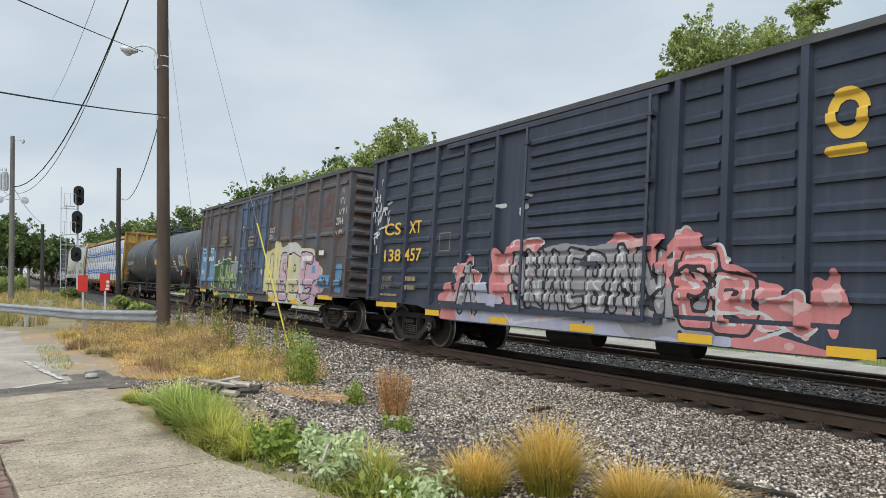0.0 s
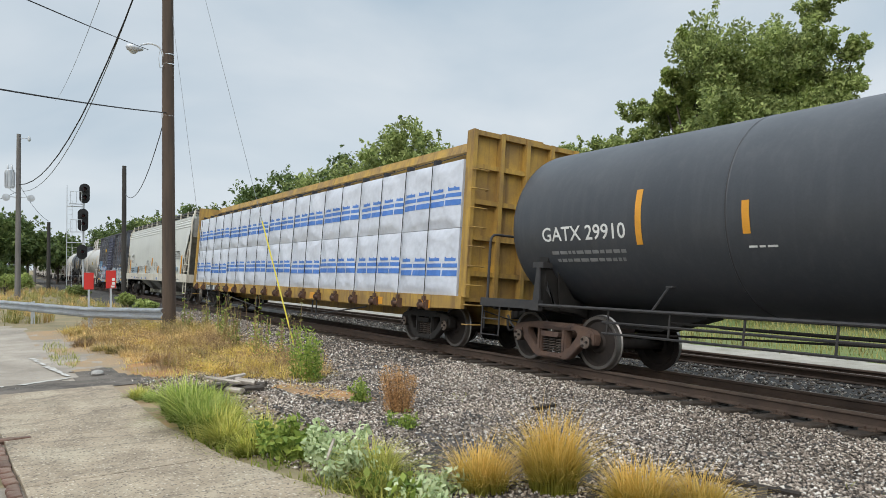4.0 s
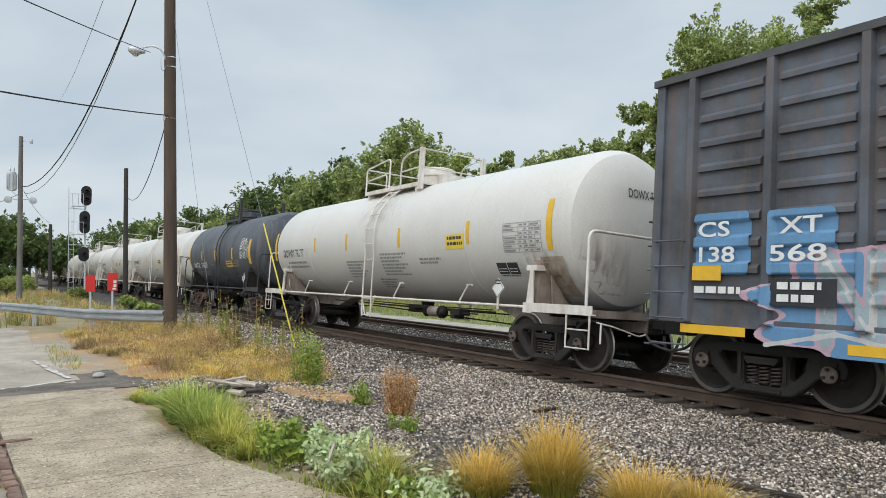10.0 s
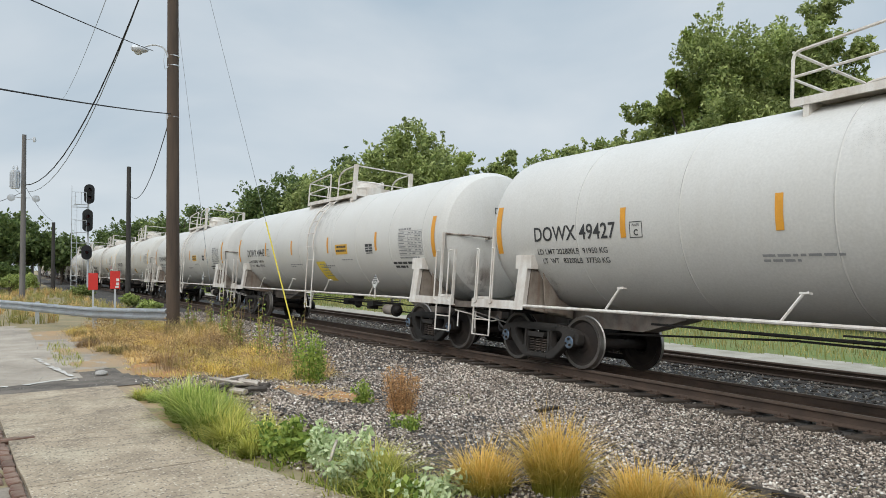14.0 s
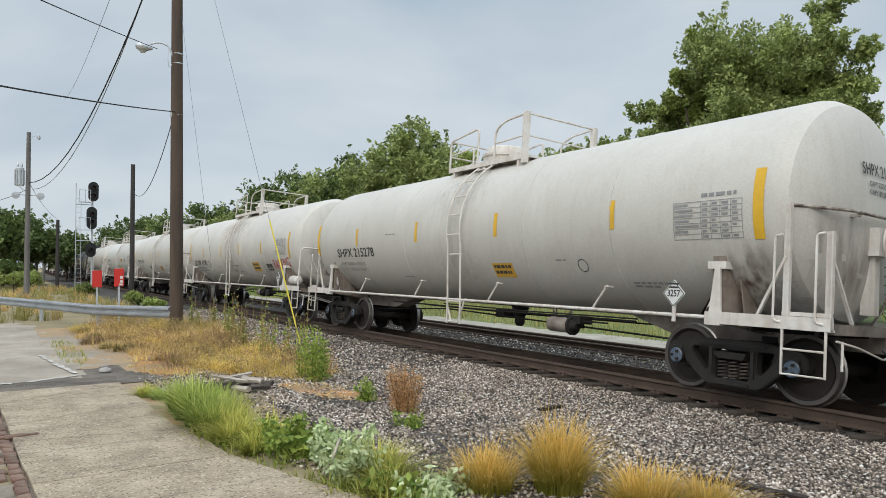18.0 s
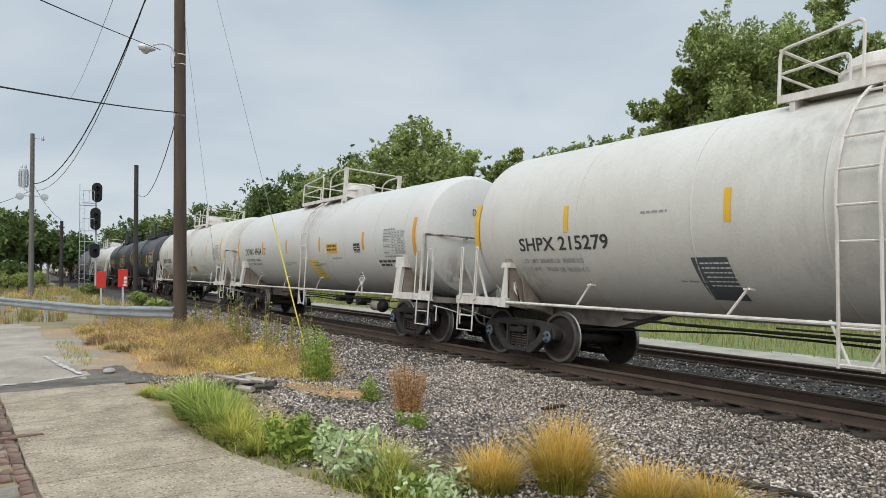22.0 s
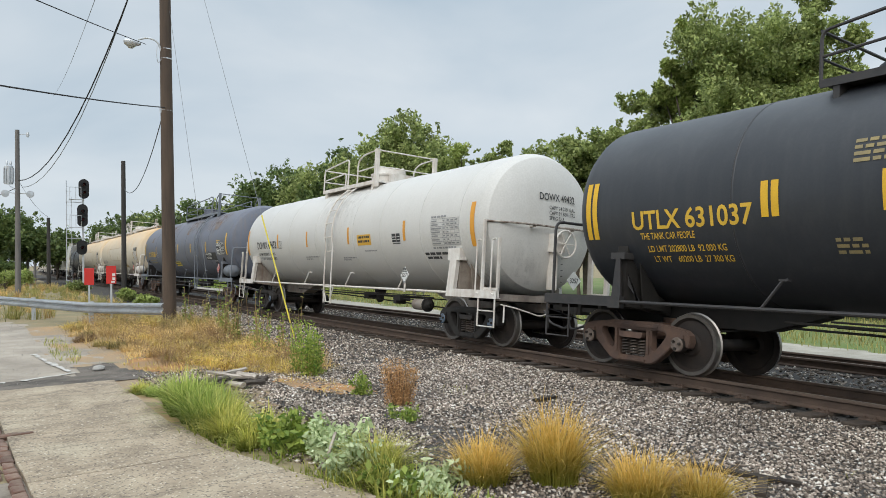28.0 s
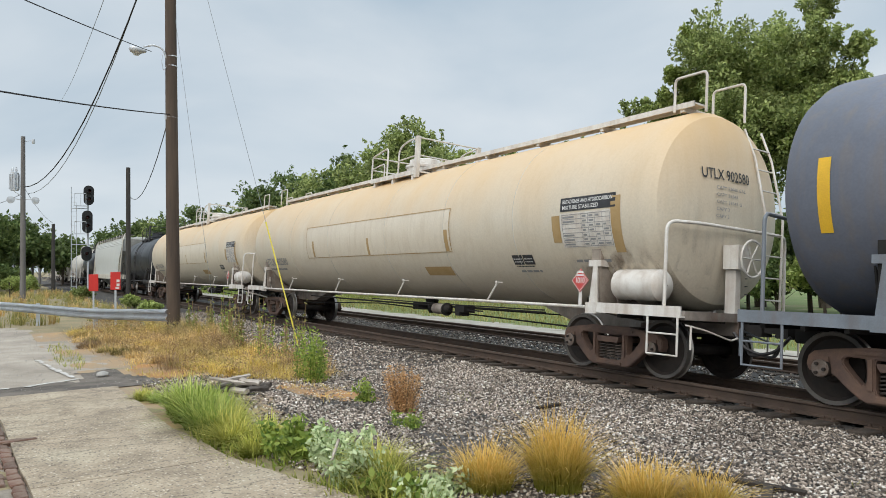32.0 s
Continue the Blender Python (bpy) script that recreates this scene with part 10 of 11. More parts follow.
def tuft(x, y, r, h, n, material, seed, label, name="grass_clump", group="grass clumps", spread=1.15, width=0.012, category="grass"):
    rs = np.random.RandomState(seed)
    a, q = rs.rand(n) * 2 * np.pi, np.sqrt(rs.rand(n)) * r * 0.45
    bx_, by_ = x + np.cos(a) * q, y + np.sin(a) * q
    base = np.stack([bx_, by_, zs(bx_, by_, -0.01)], 1)
    az = a + rs.randn(n) * 1.1
    H = h * rs.uniform(0.45, 1.15, n) * (1.05 - 0.3 * q / r)
    wild = rs.rand(n) < 0.12
    H[wild] *= 1.25
    lean = spread * rs.uniform(0.1, 1.0, n) ** 0.8 * (0.45 + 0.9 * q / (r * 0.45))
    V, F = blade_mesh(base, az, H, lean, width * rs.uniform(0.6, 1.4, n), rs.uniform(0.5, 1.5, n), 4)
    o = raw(name, V, F, material)
    return tagged(o, label, category, group=group)


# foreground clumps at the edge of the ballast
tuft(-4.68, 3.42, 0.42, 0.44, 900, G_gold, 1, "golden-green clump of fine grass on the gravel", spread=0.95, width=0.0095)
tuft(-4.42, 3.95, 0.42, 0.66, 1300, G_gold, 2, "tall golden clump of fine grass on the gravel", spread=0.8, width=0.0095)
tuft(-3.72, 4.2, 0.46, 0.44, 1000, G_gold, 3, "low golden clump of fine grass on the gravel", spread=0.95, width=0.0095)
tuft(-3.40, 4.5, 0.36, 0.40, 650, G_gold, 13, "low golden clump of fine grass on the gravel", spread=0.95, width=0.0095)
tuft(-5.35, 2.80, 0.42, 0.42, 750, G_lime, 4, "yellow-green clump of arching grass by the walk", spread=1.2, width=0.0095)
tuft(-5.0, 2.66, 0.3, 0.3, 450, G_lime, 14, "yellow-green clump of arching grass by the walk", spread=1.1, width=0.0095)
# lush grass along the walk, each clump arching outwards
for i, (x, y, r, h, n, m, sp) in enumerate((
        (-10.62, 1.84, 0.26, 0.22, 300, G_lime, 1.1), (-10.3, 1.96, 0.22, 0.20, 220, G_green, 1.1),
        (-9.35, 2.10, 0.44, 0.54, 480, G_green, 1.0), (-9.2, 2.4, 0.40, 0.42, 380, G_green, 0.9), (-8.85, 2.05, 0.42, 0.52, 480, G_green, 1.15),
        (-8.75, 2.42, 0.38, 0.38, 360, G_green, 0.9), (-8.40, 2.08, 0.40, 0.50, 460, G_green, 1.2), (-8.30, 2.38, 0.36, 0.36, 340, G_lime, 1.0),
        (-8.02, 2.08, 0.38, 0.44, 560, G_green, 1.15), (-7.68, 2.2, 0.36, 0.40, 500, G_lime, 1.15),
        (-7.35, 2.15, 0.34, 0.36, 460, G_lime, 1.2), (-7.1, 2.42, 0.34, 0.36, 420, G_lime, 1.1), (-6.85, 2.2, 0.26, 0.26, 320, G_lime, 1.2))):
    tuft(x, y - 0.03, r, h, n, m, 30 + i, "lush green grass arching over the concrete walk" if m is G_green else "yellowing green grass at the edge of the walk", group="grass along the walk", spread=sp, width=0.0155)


def leaf_cloud(centres, size, n, rs, flat=0.35):
    """Leaf diamonds scattered round centres given as (x, y, z, radius)."""
    wt = centres[:, 3] ** 1.6
    c = centres[rs.choice(len(centres), n, p=wt / wt.sum())]
    d = rs.randn(n, 3)
    d /= np.linalg.norm(d, axis=1)[:, None]
    p = c[:, :3] + d * (c[:, 3] * rs.rand(n) ** 0.45)[:, None]
    u = rs.randn(n, 3)
    u /= np.linalg.norm(u, axis=1)[:, None]
    w = rs.randn(n, 3)
    w[:, 2] += flat * 3
    v = np.cross(u, w)
    v /= np.linalg.norm(v, axis=1)[:, None] + 1e-9
    s = (size * rs.uniform(0.6, 1.35, n))[:, None]
    V = np.stack([p - u * s, p - v * s * 0.5 + u * s * 0.1, p + u * s, p + v * s * 0.5 + u * s * 0.1], 1).reshape(-1, 3)
    F = np.arange(n * 4).reshape(n, 4)
    return V, F


def weed(x, y, r, h, n, material, leaf, seed, label, name="weed", stalks=12, stalk_mat=None, tops=None):
    """A leafy herb: thin stalks carrying leaves; tops: seed heads in another material."""
    rs = np.random.RandomState(seed)
    root = tagged(new(name), label, "weed", group="weeds on the verge")
    z0 = ground_z(x, y)
    bm = bmesh.new()
    cs = []
    for i in range(stalks):
        a, q = rs.rand() * 6.28, math.sqrt(rs.rand()) * r
        hh = h * rs.uniform(0.6, 1.05)
        tip = (x + math.cos(a) * q, y + math.sin(a) * q, z0 + hh)
        root_p = (x + math.cos(a) * q * 0.4, y + math.sin(a) * q * 0.4, z0 - 0.02)
        pipe(bm, [root_p, tuple((np.array(root_p) * 0.4 + np.array(tip) * 0.6)), tip], 0.005, 4)
        for k in range(6):
            t = 0.2 + 0.8 * k / 5
            p = np.array(root_p) * (1 - t) + np.array(tip) * t
            cs.append((p[0], p[1], p[2], 0.055 + 0.06 * (1 - t) + leaf * 0.5))
    tagged(part("stalk", bm, stalk_mat or G_weed, root, smooth=False), kind="stuff")
    V, F = leaf_cloud(np.array(cs), leaf, n, rs)
    V[:, 2] = np.maximum(V[:, 2], z0 + 0.01)
    raw("foliage", V, F, material, root)
    return root


weed(-6.72, 2.42, 0.34, 0.34, 700, G_weed, 0.036, 1, "bushy green weed at the edge of the walk")
weed(-6.4, 2.5, 0.28, 0.30, 380, G_weed, 0.045, 2, "bushy green weed at the edge of the walk")
weed(-5.95, 2.72, 0.42, 0.36, 1700, G_weedpale, 0.034, 3, "pale grey-green leafy weed by the walk")
weed(-5.55, 2.62, 0.30, 0.28, 900, G_weedpale, 0.034, 4, "pale grey-green leafy weed by the walk")
weed(-4.75, 2.92, 0.40, 0.20, 900, G_weedpale, 0.032, 5, "low pale-leaved weed by the walk")
weed(-4.95, 2.80, 0.30, 0.17, 420, G_weed, 0.045, 6, "low green weed by the walk")
weed(-8.0, 4.52, 0.27, 0.60, 7000, G_rusty, 0.0115, 7, "rust-red dried dock plant on the gravel", stalks=30, stalk_mat=G_brown)
weed(-8.95, 4.45, 0.18, 0.30, 380, G_weed, 0.03, 8, "small green weed on the gravel")
weed(-7.15, 4.1, 0.22, 0.16, 260, G_weed, 0.03, 9, "flat green weed on the gravel")
for i in range(5):
    weed(-11.35 + 0.13 * i, 4.42 + 0.12 * (i % 3), 0.12, 0.9 - 0.09 * (i % 3), 300, G_weed, 0.03, 40 + i, "tall green goldenrod by the guy wire", "goldenrod", stalks=5)
rsq = np.random.RandomState(77)
for i in range(16):
    x, y = -21.5 + rsq.rand() * 8.5, 4.6 + rsq.rand() * 1.1
    weed(x, y, 0.18, 0.8 + rsq.rand() * 0.6, 130, G_weed if i % 3 else G_verge, 0.035, 60 + i, "tall straggly weed on the verge", "tall_weed", stalks=6, stalk_mat=G_brown)
# broken stick in the pale weeds
bm = bmesh.new()
pipe(bm, [(-5.72, 2.36, -0.08), (-5.7, 2.5, 0.12), (-5.78, 2.6, 0.26)], 0.014, 6)
pipe(bm, [(-5.7, 2.48, 0.10), (-5.4, 2.56, 0.05), (-5.15, 2.6, 0.02)], 0.010, 6)
tagged(part("broken_stick", bm, M_driftwood), "broken brown stick among the weeds", "stick")


def field(name, n, xr, yr, h, material, seed, label, keep, width=0.008, spread=0.6, clump=0.0):
    rs = np.random.RandomState(seed)
    x, y = rs.uniform(*xr, n), rs.uniform(*yr, n)
    ok = np.array([keep(a, b) for a, b in zip(x, y)])
    x, y = x[ok], y[ok]
    m = len(x)
    if clump:
        # blades gather into tufts that splay outwards, each of its own height
        k = max(1, int(m * clump))
        cx, cy, ch = x[:k], y[:k], rs.uniform(0.45, 1.25, k)
        own = rs.randint(0, k, m)
        dx, dy = rs.randn(m) * 0.09, rs.randn(m) * 0.09
        x, y = cx[own] + dx, cy[own] + dy
        az, hh = np.arctan2(dy, dx) + rs.randn(m) * 0.5, h * ch[own] * rs.uniform(0.5, 1.1, m)
    else:
        az, hh = rs.rand(m) * 6.283, h * rs.uniform(0.4, 1.15, m)
    base = np.stack([x, y, zs(x, y)], 1)
    V, F = blade_mesh(base, az, hh, spread * rs.rand(m), width * rs.uniform(0.6, 1.4, m), rs.uniform(0.4, 1.2, m), 3)
    return tagged(raw(name, V, F, material), label, "grass", kind="stuff")


def patchy(k, lo, seed):
    return lambda x, y: noise.noise((x * k, y * k, seed)) > lo


def dry_zone(x, y):
    top = 5.5 + wob(x, y, 0.8, 0.4)
    low = 1.95 + (x + 18) * 0.125 + max(0, (x + 12.5) * 1.1) + wob(x, y, 0.9, 0.4)
    return low < y < top - max(0, (x + 12.5) * 0.5)


def dry_clumps():
    """Fuzzy mounds of dying grass of many hues, taller round the pole, sinking to a low mat at the edges."""
    rs = np.random.RandomState(31)
    made = 0
    while made < 95:
        x, y = rs.uniform(-24, -9.8), rs.uniform(1.9, 5.8)
        if not dry_zone(x, y) or (in_rust(x, y) and rs.rand() < 0.8):
            continue
        near = math.hypot((x + 20.5) / 3.2, (y - 4.6) / 1.3)
        h = 0.20 + 0.42 * math.exp(-near * near) * rs.uniform(0.6, 1.2) + rs.uniform(0, 0.14)
        hue = noise.noise((x * 0.55, y * 0.8, 3.0)) + rs.uniform(-0.25, 0.25)
        m = G_brown if hue < -0.22 else G_olive if hue < 0.0 else G_dry if hue < 0.22 else G_straw
        if x > -14.5 and m is G_brown and rs.rand() < 0.6:
            m = G_straw
        word = {G_brown: "brown dead", G_olive: "olive dying", G_dry: "tan dry", G_straw: "golden dry"}[m]
        tuft(x, y, rs.uniform(0.35, 0.6), h, 260, m, 300 + made, word + " grass mound in the dry verge", "dry_clump", "dry grass mounds", 1.5, 0.0085)
        made += 1


dry_clumps()
pd = patchy(0.8, -0.45, 4)
field("dry_grass", 15000, (-24, -9.6), (1.8, 6.0), 0.24, G_dry, 5, "tan dry grass round the wooden pole", lambda x, y: dry_zone(x, y) and pd(x, y) and not in_rust(x, y), 0.009, 2.0, 0.05)
pg = patchy(0.7, -0.1, 9)
field("golden_grass", 12000, (-17.5, -9.3), (1.8, 5.6), 0.26, G_straw, 6, "golden grass in the dry verge", lambda x, y: dry_zone(x, y) and pg(x, y) and not in_rust(x, y), 0.009, 2.0, 0.05)
pb = patchy(0.9, 0.05, 14)
field("stain_grass", 2600, (-15, -8.6), (1.9, 5.2), 0.15, G_straw, 19, "thin golden grass on the stained dirt", lambda x, y: in_rust(x, y), 0.008, 1.8, 0.06)
field("brown_stalks", 7000, (-24, -10.5), (2.2, 6.0), 0.42, G_brown, 7, "brown seed stalks in the dry verge", lambda x, y: dry_zone(x, y) and pb(x, y), 0.007, 1.3, 0.05)
field("verge_grass", 17000, (-75, -22), (-6, 6.2), 0.5, G_verge, 8, "rough mixed grass along the verge", lambda x, y: y < 5.4 and (x < -26 or y > 3.0) and noise.noise((x * 0.3, y * 0.5, 2)) > -0.35, 0.02, 0.9, 0.03)
field("verge_straw", 11000, (-75, -24), (-3, 6.0), 0.6, G_dry, 9, "dry straw along the verge", lambda x, y: y < 5.6 and x < -27 and noise.noise((x * 0.35, y * 0.6, 12)) > 0.0, 0.02, 0.8, 0.03)
field("asphalt_grass", 2200, (-21, -13.5), (0.5, 2.2), 0.14, G_lime, 10, "thin green grass in the asphalt's cracks", lambda x, y: (x + 17.2) ** 2 / 7 + (y - 1.35) ** 2 / 0.08 < 1, 0.008, 0.9)
field("far_grass", 18000, (-55, 2), (16.9, 27), 0.32, G_verge, 11, "rough green grass beyond the tracks", lambda x, y: line_y(x) - y < -7.3, 0.022, 0.7)
field("far_grass", 8000, (-120, -45), (16.5, 30), 0.5, G_green, 12, "rough green grass beyond the tracks", lambda x, y: line_y(x) - y < -7.3, 0.04, 0.7)
field("ballast_weeds", 900, (-9, -2), (3.2, 6.5), 0.09, G_lime, 15, "sparse green sprigs in the ballast", lambda x, y: noise.noise((x * 1.1, y * 1.1, 22)) > 0.33, 0.008, 0.8)


def seed_heads():
    """A haze of tiny seed heads over the dry grass, and low growth along the walk's edge."""
    rs = np.random.RandomState(21)
    cs = []
    while len(cs) < 420:
        x, y = rs.uniform(-24, -10.4), rs.uniform(2.4, 5.9)
        if dry_zone(x, y):
            cs.append((x, y, ground_z(x, y) + rs.uniform(0.06, 0.36), rs.uniform(0.08, 0.2)))
    for name, m, n, label in (("seed_heads", G_brown, 9000, "brown seed heads over the dry grass"), ("pale_seed_heads", G_dry, 11000, "pale seed heads over the dry grass")):
        V, F = leaf_cloud(np.array(cs), 0.018, n, rs)
        V[:, 2] = np.maximum(V[:, 2], -0.2)
        tagged(raw(name, V, F, m), label, "grass", kind="stuff")


seed_heads()
field("edge_grass", 4200, (-8.0, -3.2), (1.8, 3.6), 0.2, G_lime, 16, "low yellow-green grass along the walk", lambda x, y: 0.0 < y - slab_edge(x) < 0.42, 0.011, 1.3, 0.05)
field("edge_weeds", 2600, (-8.0, -3.2), (1.8, 3.6), 0.14, G_weed, 17, "low green weeds along the walk", lambda x, y: 0.0 < y - slab_edge(x) < 0.5, 0.018, 1.5, 0.06)


def tree(x, y, h, r, n, material, seed, label, leaf=0.16, low=0.25, lobes=26, name="tree", squash=1.0):
    """A tapered trunk, limbs to the lobes of the crown, and leaves in uneven clumps with gaps between."""
    rs = np.random.RandomState(seed)
    root = tagged(new(name), label, "tree" if name == "tree" else "shrub", group="trees behind the tracks")
    z0 = ground_z(x, y)
    lob = []
    zc, hz = z0 + h * (low + 1) / 2, h * (1 - low) / 2
    for i in range(lobes):
        d = rs.randn(3)
        d /= np.linalg.norm(d)
        if d[2] < -0.5:
            d[2] *= -0.5
        rad = r * rs.uniform(0.24, 0.40)
        f = rs.uniform(0.55, 1.0) if i % 4 else rs.uniform(0.1, 0.5)
        wide = 1.0 if d[2] > 0 else 0.9
        lob.append((x + d[0] * (r - rad * 0.7) * f * wide, y + d[1] * (r - rad * 0.7) * f * squash, zc + d[2] * (hz - rad * 0.7) * f, rad))
    bm = bmesh.new()
    top = (x + rs.uniform(-0.4, 0.4), y, z0 + h * 0.8)
    tr = max(0.06, h * 0.018)

    def limb(a, b, r0, r1):
        a, b = Vector(a), Vector(b)
        mid = a.lerp(b, 0.5) + Vector((rs.uniform(-1, 1), rs.uniform(-1, 1), rs.uniform(0, 1))) * (b - a).length * 0.07
        pts = [a, a.lerp(mid, 0.5), mid, mid.lerp(b, 0.5), b]
        m = 7
        rings = []
        for k, p in enumerate(pts):
            rr = r0 + (r1 - r0) * k / 4
            rings.append([bm.verts.new(p + Vector((math.cos(6.283 * j / m) * rr, math.sin(6.283 * j / m) * rr, 0))) for j in range(m)])
        for p, q in zip(rings, rings[1:]):
            for j in range(m):
                bm.faces.new((p[j], p[(j + 1) % m], q[(j + 1) % m], q[j]))
    limb((x, y, z0 - 0.2), top, tr, tr * 0.25)
    part("trunk", bm, M_bark, root)
    bm = bmesh.new()
    for lx, ly, lz, rad in lob[:14]:
        t = max(0.12, min(0.75, (lz - z0) / h - 0.25))
        limb((x + (top[0] - x) * t, y, z0 + h * 0.8 * t), (lx, ly, lz), tr * 0.4 * (1 - t * 0.5), tr * 0.08)
    part("branchwork", bm, M_bark, root)
    cs = []
    for lx, ly, lz, rad in lob:
        for k in range(16):
            d = rs.randn(3)
            d /= np.linalg.norm(d)
            rr = rad * rs.uniform(0.35, 1.08)
            cs.append((lx + d[0] * rr, ly + d[1] * rr, lz + d[2] * rr * 0.85, rad * rs.uniform(0.26, 0.48)))
        for k in range(2):
            # single sprays that break the outline
            d = rs.randn(3)
            d[2] = abs(d[2])
            d /= np.linalg.norm(d)
            for s in (1.0, 1.15, 1.3):
                cs.append((lx + d[0] * rad * s, ly + d[1] * rad * s, lz + d[2] * rad * s, rad * 0.10))
    V, F = leaf_cloud(np.array(cs), leaf, n, rs)
    raw("crown", V, F, material, root)
    return root


tree(-22.4, 34.6, 17.6, 4.9, 100000, G_tree, 1, "tall broad-leaved tree with a dense crown behind the tracks", 0.115, 0.10, 50)
tree(-19.7, 36.0, 17.2, 3.1, 36000, G_tree, 2, "leafy tree behind the tracks", 0.12, 0.2, 24)
tree(-25.6, 33.6, 16.6, 2.7, 26000, G_treelight, 16, "leafy tree behind the tracks", 0.12, 0.2, 20)
tree(-29.0, 33.0, 13.2, 3.2, 20000, G_tree, 3, "leafy tree behind the tracks", 0.15, 0.1, 22)
tree(-33.0, 32.5, 12.0, 3.2, 15000, G_tree, 4, "leafy young tree behind the tracks", 0.15, 0.08, 20)
tree(-37.5, 32.5, 10.6, 3.0, 10000, G_tree, 17, "leafy young tree behind the tracks", 0.16, 0.08, 18)
tree(-49.0, 28.7, 14.2, 5.4, 40000, G_tree, 5, "broad leafy tree behind the tracks", 0.18, 0.08, 36)
tree(-43.6, 30.0, 11.2, 3.4, 13000, G_treelight, 15, "leafy tree behind the tracks", 0.18, 0.1, 20)
tree(-55.6, 28.7, 13.4, 4.8, 22000, G_tree, 18, "leafy tree behind the tracks", 0.18, 0.08, 26)
tree(-43.6, 33.6, 13.0, 2.0, 9000, G_tree, 6, "small round tree behind the tracks", 0.15, 0.3, 16)
spots = [(-66, 28, 12.4, 5.0), (-71, 27.0, 12.2, 5.0), (-76, 26.0, 11.0, 5.0), (-82, 24.5, 10.2, 4.8), (-88, 23, 9.6, 4.6), (-61, 29, 12.2, 4.8), (-70, 33, 11.6, 5), (-112, 18.6, 9.6, 5.2), (-118, 16.5, 8.6, 4.5), (-104, 20, 8.9, 4.8), (-96, 21.5, 9.3, 4.8), (-56, 33, 9.6, 4.4)]
for i, (x, y, h, r) in enumerate(spots):
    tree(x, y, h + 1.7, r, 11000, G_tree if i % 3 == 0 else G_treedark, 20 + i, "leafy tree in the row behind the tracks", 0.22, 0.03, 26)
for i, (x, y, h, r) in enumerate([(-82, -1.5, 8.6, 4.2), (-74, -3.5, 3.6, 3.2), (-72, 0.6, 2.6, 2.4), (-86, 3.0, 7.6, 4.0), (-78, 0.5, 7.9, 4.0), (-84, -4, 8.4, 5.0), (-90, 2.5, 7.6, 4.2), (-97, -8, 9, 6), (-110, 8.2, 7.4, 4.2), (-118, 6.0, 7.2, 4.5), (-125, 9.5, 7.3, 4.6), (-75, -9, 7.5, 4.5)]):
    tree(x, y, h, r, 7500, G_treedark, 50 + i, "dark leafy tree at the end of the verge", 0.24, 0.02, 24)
for i, (x, y, h, r, m) in enumerate([(-58, 1.2, 2.0, 1.4, G_treelight), (-62, -0.6, 2.4, 1.6, G_treelight), (-55, -1.6, 1.6, 1.3, G_tree), (-66, 2.4, 1.7, 1.2, G_treelight), (-52, 5.0, 0.9, 0.9, G_tree), (-40, 6.1, 0.7, 0.8, G_treelight), (-34, 5.9, 0.55, 0.8, G_treelight)]):
    tree(x, y, h, r, 2200, m, 70 + i, "light green shrub on the verge", 0.09, 0.0, 12, "shrub")
for i, (x, y, h) in enumerate(((-12.5, 28, 5.2), (-16.5, 29, 6.4), (-20.5, 28.5, 6.0), (-24.5, 29, 5.6), (-9.0, 29.5, 5.0))):
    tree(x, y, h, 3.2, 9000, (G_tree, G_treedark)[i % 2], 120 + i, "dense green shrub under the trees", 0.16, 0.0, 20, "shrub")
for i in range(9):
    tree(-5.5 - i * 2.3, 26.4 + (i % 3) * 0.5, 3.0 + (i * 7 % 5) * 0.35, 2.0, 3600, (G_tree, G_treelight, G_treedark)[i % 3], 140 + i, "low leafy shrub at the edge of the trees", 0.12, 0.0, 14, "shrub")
# undergrowth under the far trees
for i in range(18):
    x = -16 - i * 5.2
    y = 30.5 - max(0, i - 6) * 0.75 + (i % 3) * 1.2
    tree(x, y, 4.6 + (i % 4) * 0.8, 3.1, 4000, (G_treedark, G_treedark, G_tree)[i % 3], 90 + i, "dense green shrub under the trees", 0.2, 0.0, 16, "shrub")



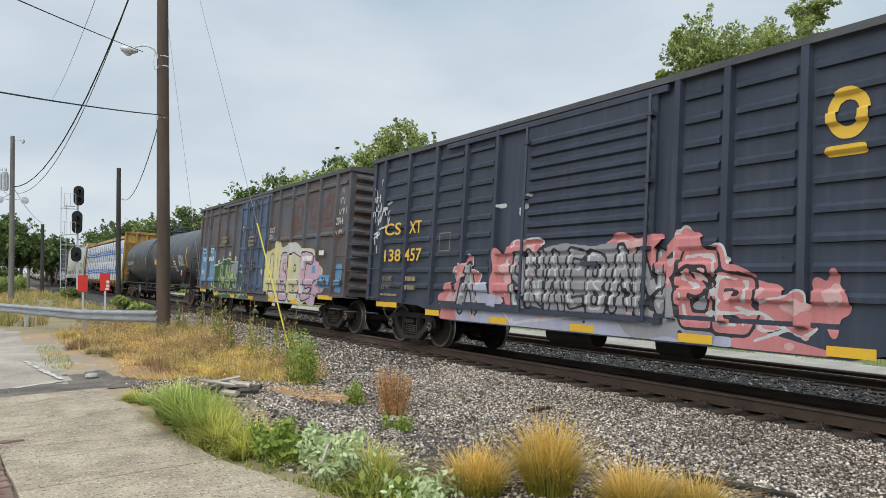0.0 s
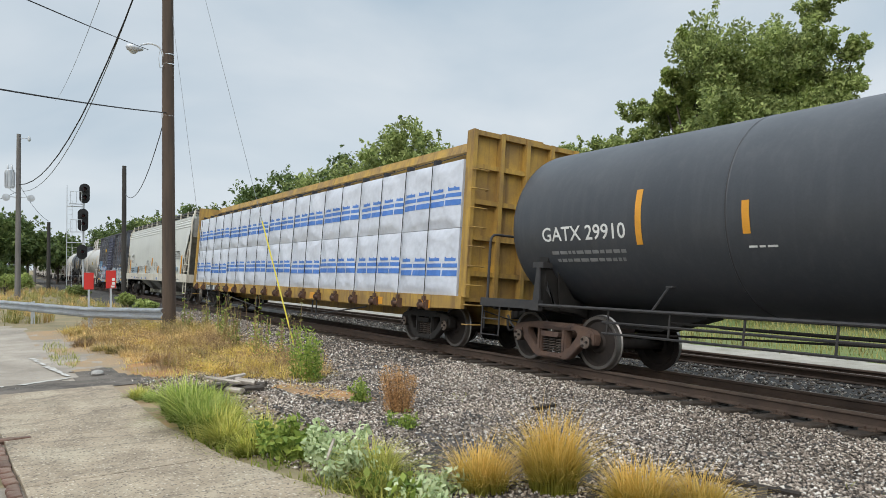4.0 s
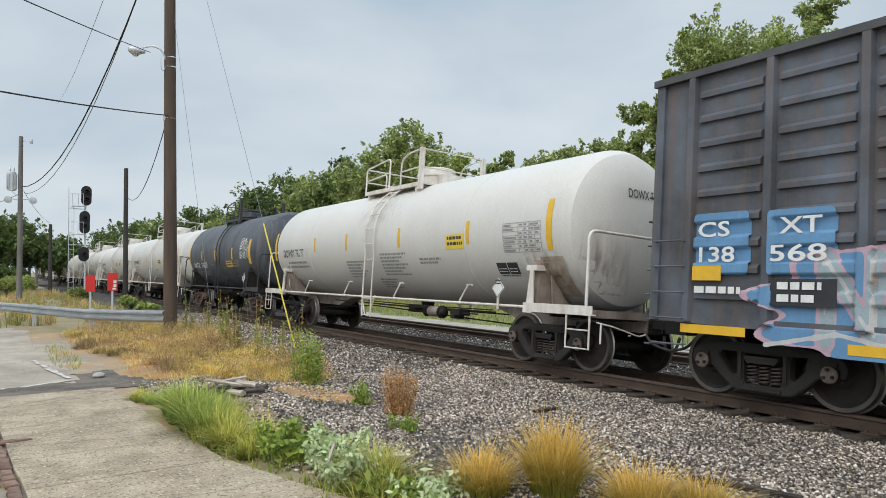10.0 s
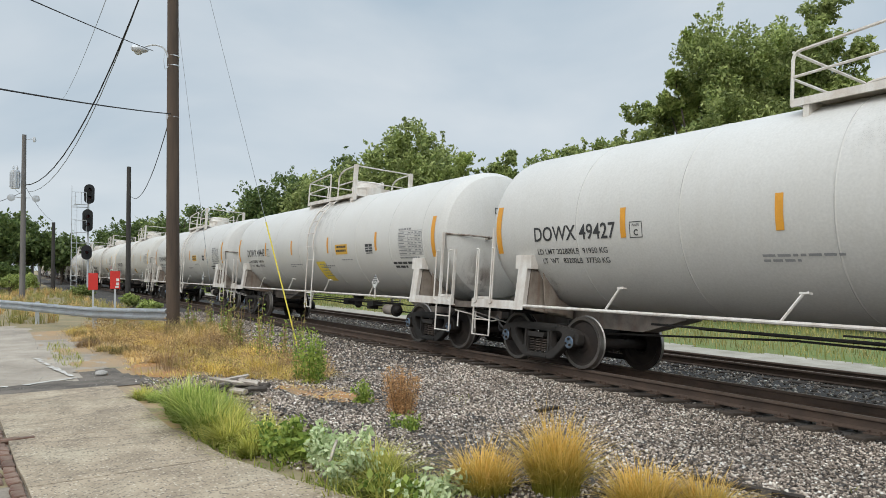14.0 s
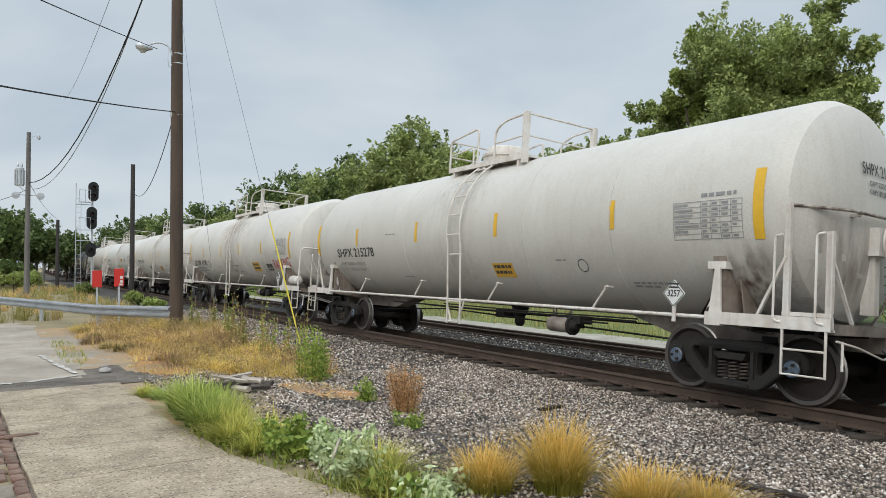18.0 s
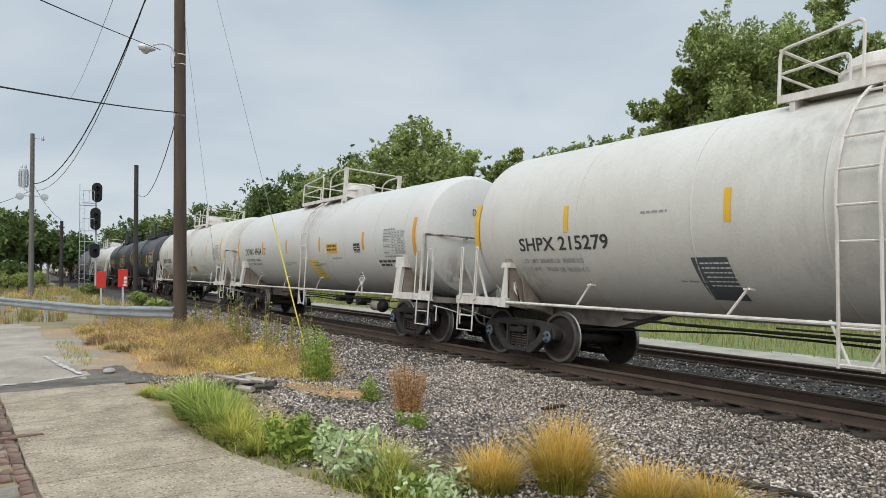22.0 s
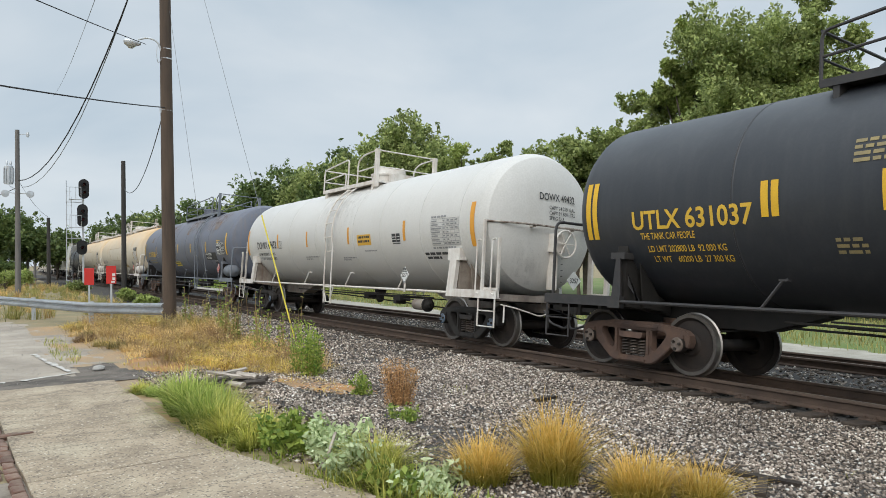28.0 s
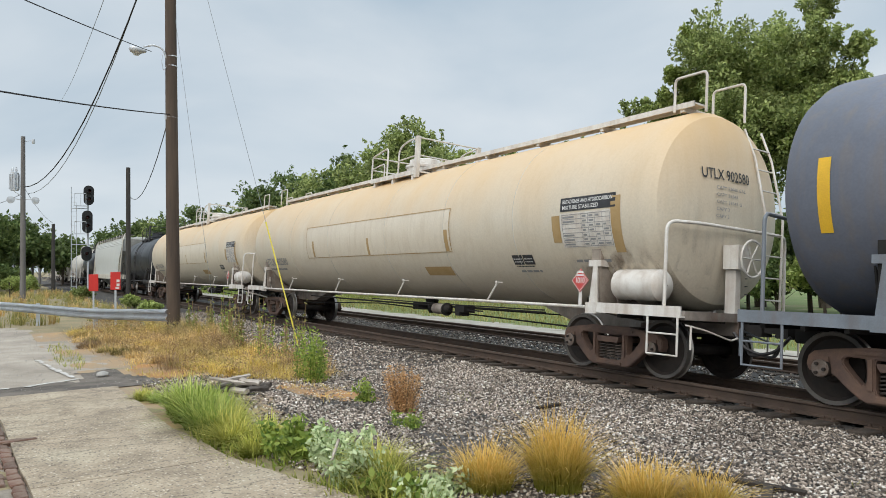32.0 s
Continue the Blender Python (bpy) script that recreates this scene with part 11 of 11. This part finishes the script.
# ---- loose ballast stones ----
def stones(n, xr, yr, size, seed, keep, lift=0.0):
    """Angular stones as jittered octahedra lying on the ballast."""
    rs = np.random.RandomState(seed)
    x, y = rs.uniform(*xr, n), rs.uniform(*yr, n)
    ok = np.array([keep(a, b) for a, b in zip(x, y)])
    x, y = x[ok], y[ok]
    m = len(x)
    octa = np.array([(1, 0, 0), (-1, 0, 0), (0, 1, 0), (0, -1, 0), (0, 0, 1), (0, 0, -1)], float)
    tri = np.array([(0, 2, 4), (2, 1, 4), (1, 3, 4), (3, 0, 4), (2, 0, 5), (1, 2, 5), (3, 1, 5), (0, 3, 5)])
    P = octa[None] * rs.uniform(0.6, 1.25, (m, 6, 1)) + rs.uniform(-0.28, 0.28, (m, 6, 3))
    s = size * rs.uniform(0.55, 1.35, m)
    P *= (s[:, None] * np.stack([np.ones(m), rs.uniform(0.6, 1, m), rs.uniform(0.5, 0.8, m)], 1))[:, None, :]
    a, b = rs.rand(m) * 6.283, rs.uniform(-0.5, 0.5, m)
    X = P[:, :, 0] * np.cos(b)[:, None] - P[:, :, 2] * np.sin(b)[:, None]
    Z = P[:, :, 0] * np.sin(b)[:, None] + P[:, :, 2] * np.cos(b)[:, None]
    Y = P[:, :, 1]
    V = np.stack([X * np.cos(a)[:, None] - Y * np.sin(a)[:, None] + x[:, None], X * np.sin(a)[:, None] + Y * np.cos(a)[:, None] + y[:, None], Z + (zs(x, y, lift) + s * 0.25 + 0.015)[:, None]], 2)
    F = (np.arange(m)[:, None, None] * 6 + tri[None]).reshape(-1, 3)
    return V.reshape(-1, 3), F


def clear_of_rails(x, y):
    d = line_y(x) - y
    return not (abs(d - 0.75) < 0.09 or abs(d + 0.75) < 0.09)


def between_rails(x, y):
    return abs(line_y(x) - y) < 0.9 or abs(line_y(x) + 4.3 - y) < 0.9


def bare_soil(x, y):
    """Patches near the grass where the stones have sunk into dark soil."""
    return y < 5.4 and noise.noise((x * 0.8, y * 0.8, 5.0)) > 0.16


rsk = np.random.RandomState(41)
V1, F1 = stones(98000, (-12.0, -1.0), (3.0, 9.6), 0.0205, 1, lambda x, y: on_ballast(x, y) and y < line_y(x) - 1.15 and rsk.rand() > (0.6 if in_rust(x, y) else 0.7 if bare_soil(x, y) else 0.0))
tagged(raw("ballast_stones", V1, F1, M_stone), "loose grey and white ballast stones", "stones", kind="stuff")
V2, F2 = stones(34000, (-34.0, -12.0), (4.0, 9.5), 0.028, 2, lambda x, y: on_ballast(x, y) and y < line_y(x) - 1.0)
tagged(raw("ballast_stones", V2, F2, M_stone), "loose grey and white ballast stones", "stones", kind="stuff")
V3, F3 = stones(22000, (-32.0, 0.0), (8.9, 15.6), 0.034, 3, lambda x, y: on_ballast(x, y) and y > line_y(x) + 0.8 and not between_rails(x, y))
tagged(raw("ballast_stones", V3, F3, M_stone), "loose grey and white ballast stones between the tracks", "stones", kind="stuff")
V5, F5 = stones(20000, (-30.0, 0.0), (8.4, 15.2), 0.032, 6, lambda x, y: (between_rails(x, y) or 0.85 < line_y(x) - y < 1.35) and clear_of_rails(x, y))
tagged(raw("oily_stones", V5, F5, M_stonedirty), "oily ballast stones between the rails, coloured darker for the train's shade", "stones", kind="stuff")
V4, F4 = stones(3500, (-26.0, -9.5), (-1.0, 3.6), 0.010, 4, lambda x, y: x < -12.2)
tagged(raw("loose_gravel", V4, F4, M_rock), "loose gravel strewn on the asphalt", "gravel", kind="stuff")
V6, F6 = stones(9000, (-12.5, -4.0), (2.0, 4.6), 0.022, 7, lambda x, y: y > slab_edge(x) + 0.25 and not on_ballast(x, y))
tagged(raw("loose_gravel", V6, F6, M_stone), "scattered stones at the edge of the ballast", "gravel", kind="stuff")



# ---- what moves ----
def car_pose(mid, half, t):
    """Where a car stands at t: both its truck centres lie on the line."""
    s = mid + SPEED * t
    xa, ya, _ = line_at(s + half)
    xb, yb, _ = line_at(s - half)
    return pose((xa + xb) / 2, (ya + yb) / 2, -0.75 * SIN_C, -CANT, 0, math.degrees(math.atan2(ya - yb, xa - xb)))


def motions():
    times = [2.0 * i for i in range(17)]
    for car, mid, half in TRAIN:
        walk(car, [(t, car_pose(mid, half, t)) for t in times])
    car, mid, half = next(row for row in TRAIN if row[0] is beam)
    for pack, place in LUMBER:
        walk(pack, [(t, car_pose(mid, half, t) @ Matrix.Translation(place)) for t in times])
    # wheels roll: one turn in 2 pi r metres, a row for every second picture
    lead = {}
    for car, _, _ in TRAIN:
        for w in car.children_recursive:
            if not w.name.startswith("wheelset"):
                continue
            ax = 0.889 if w.location.x > 0 else -0.889
            if ax not in lead:
                lead[ax] = w
                walk(w, [(2 * k / FPS, Matrix.Translation((ax, 0, 0.457)) @ Matrix.Rotation(SPEED * 2 * k / FPS / 0.457, 4, "Y")) for k in range(16 * FPS + 1)])
            else:
                w.rotation_mode = "QUATERNION"
                keys = w.animation_data_create()
                keys.action = lead[ax].animation_data.action
                keys.action_slot = lead[ax].animation_data.action_slot


motions()
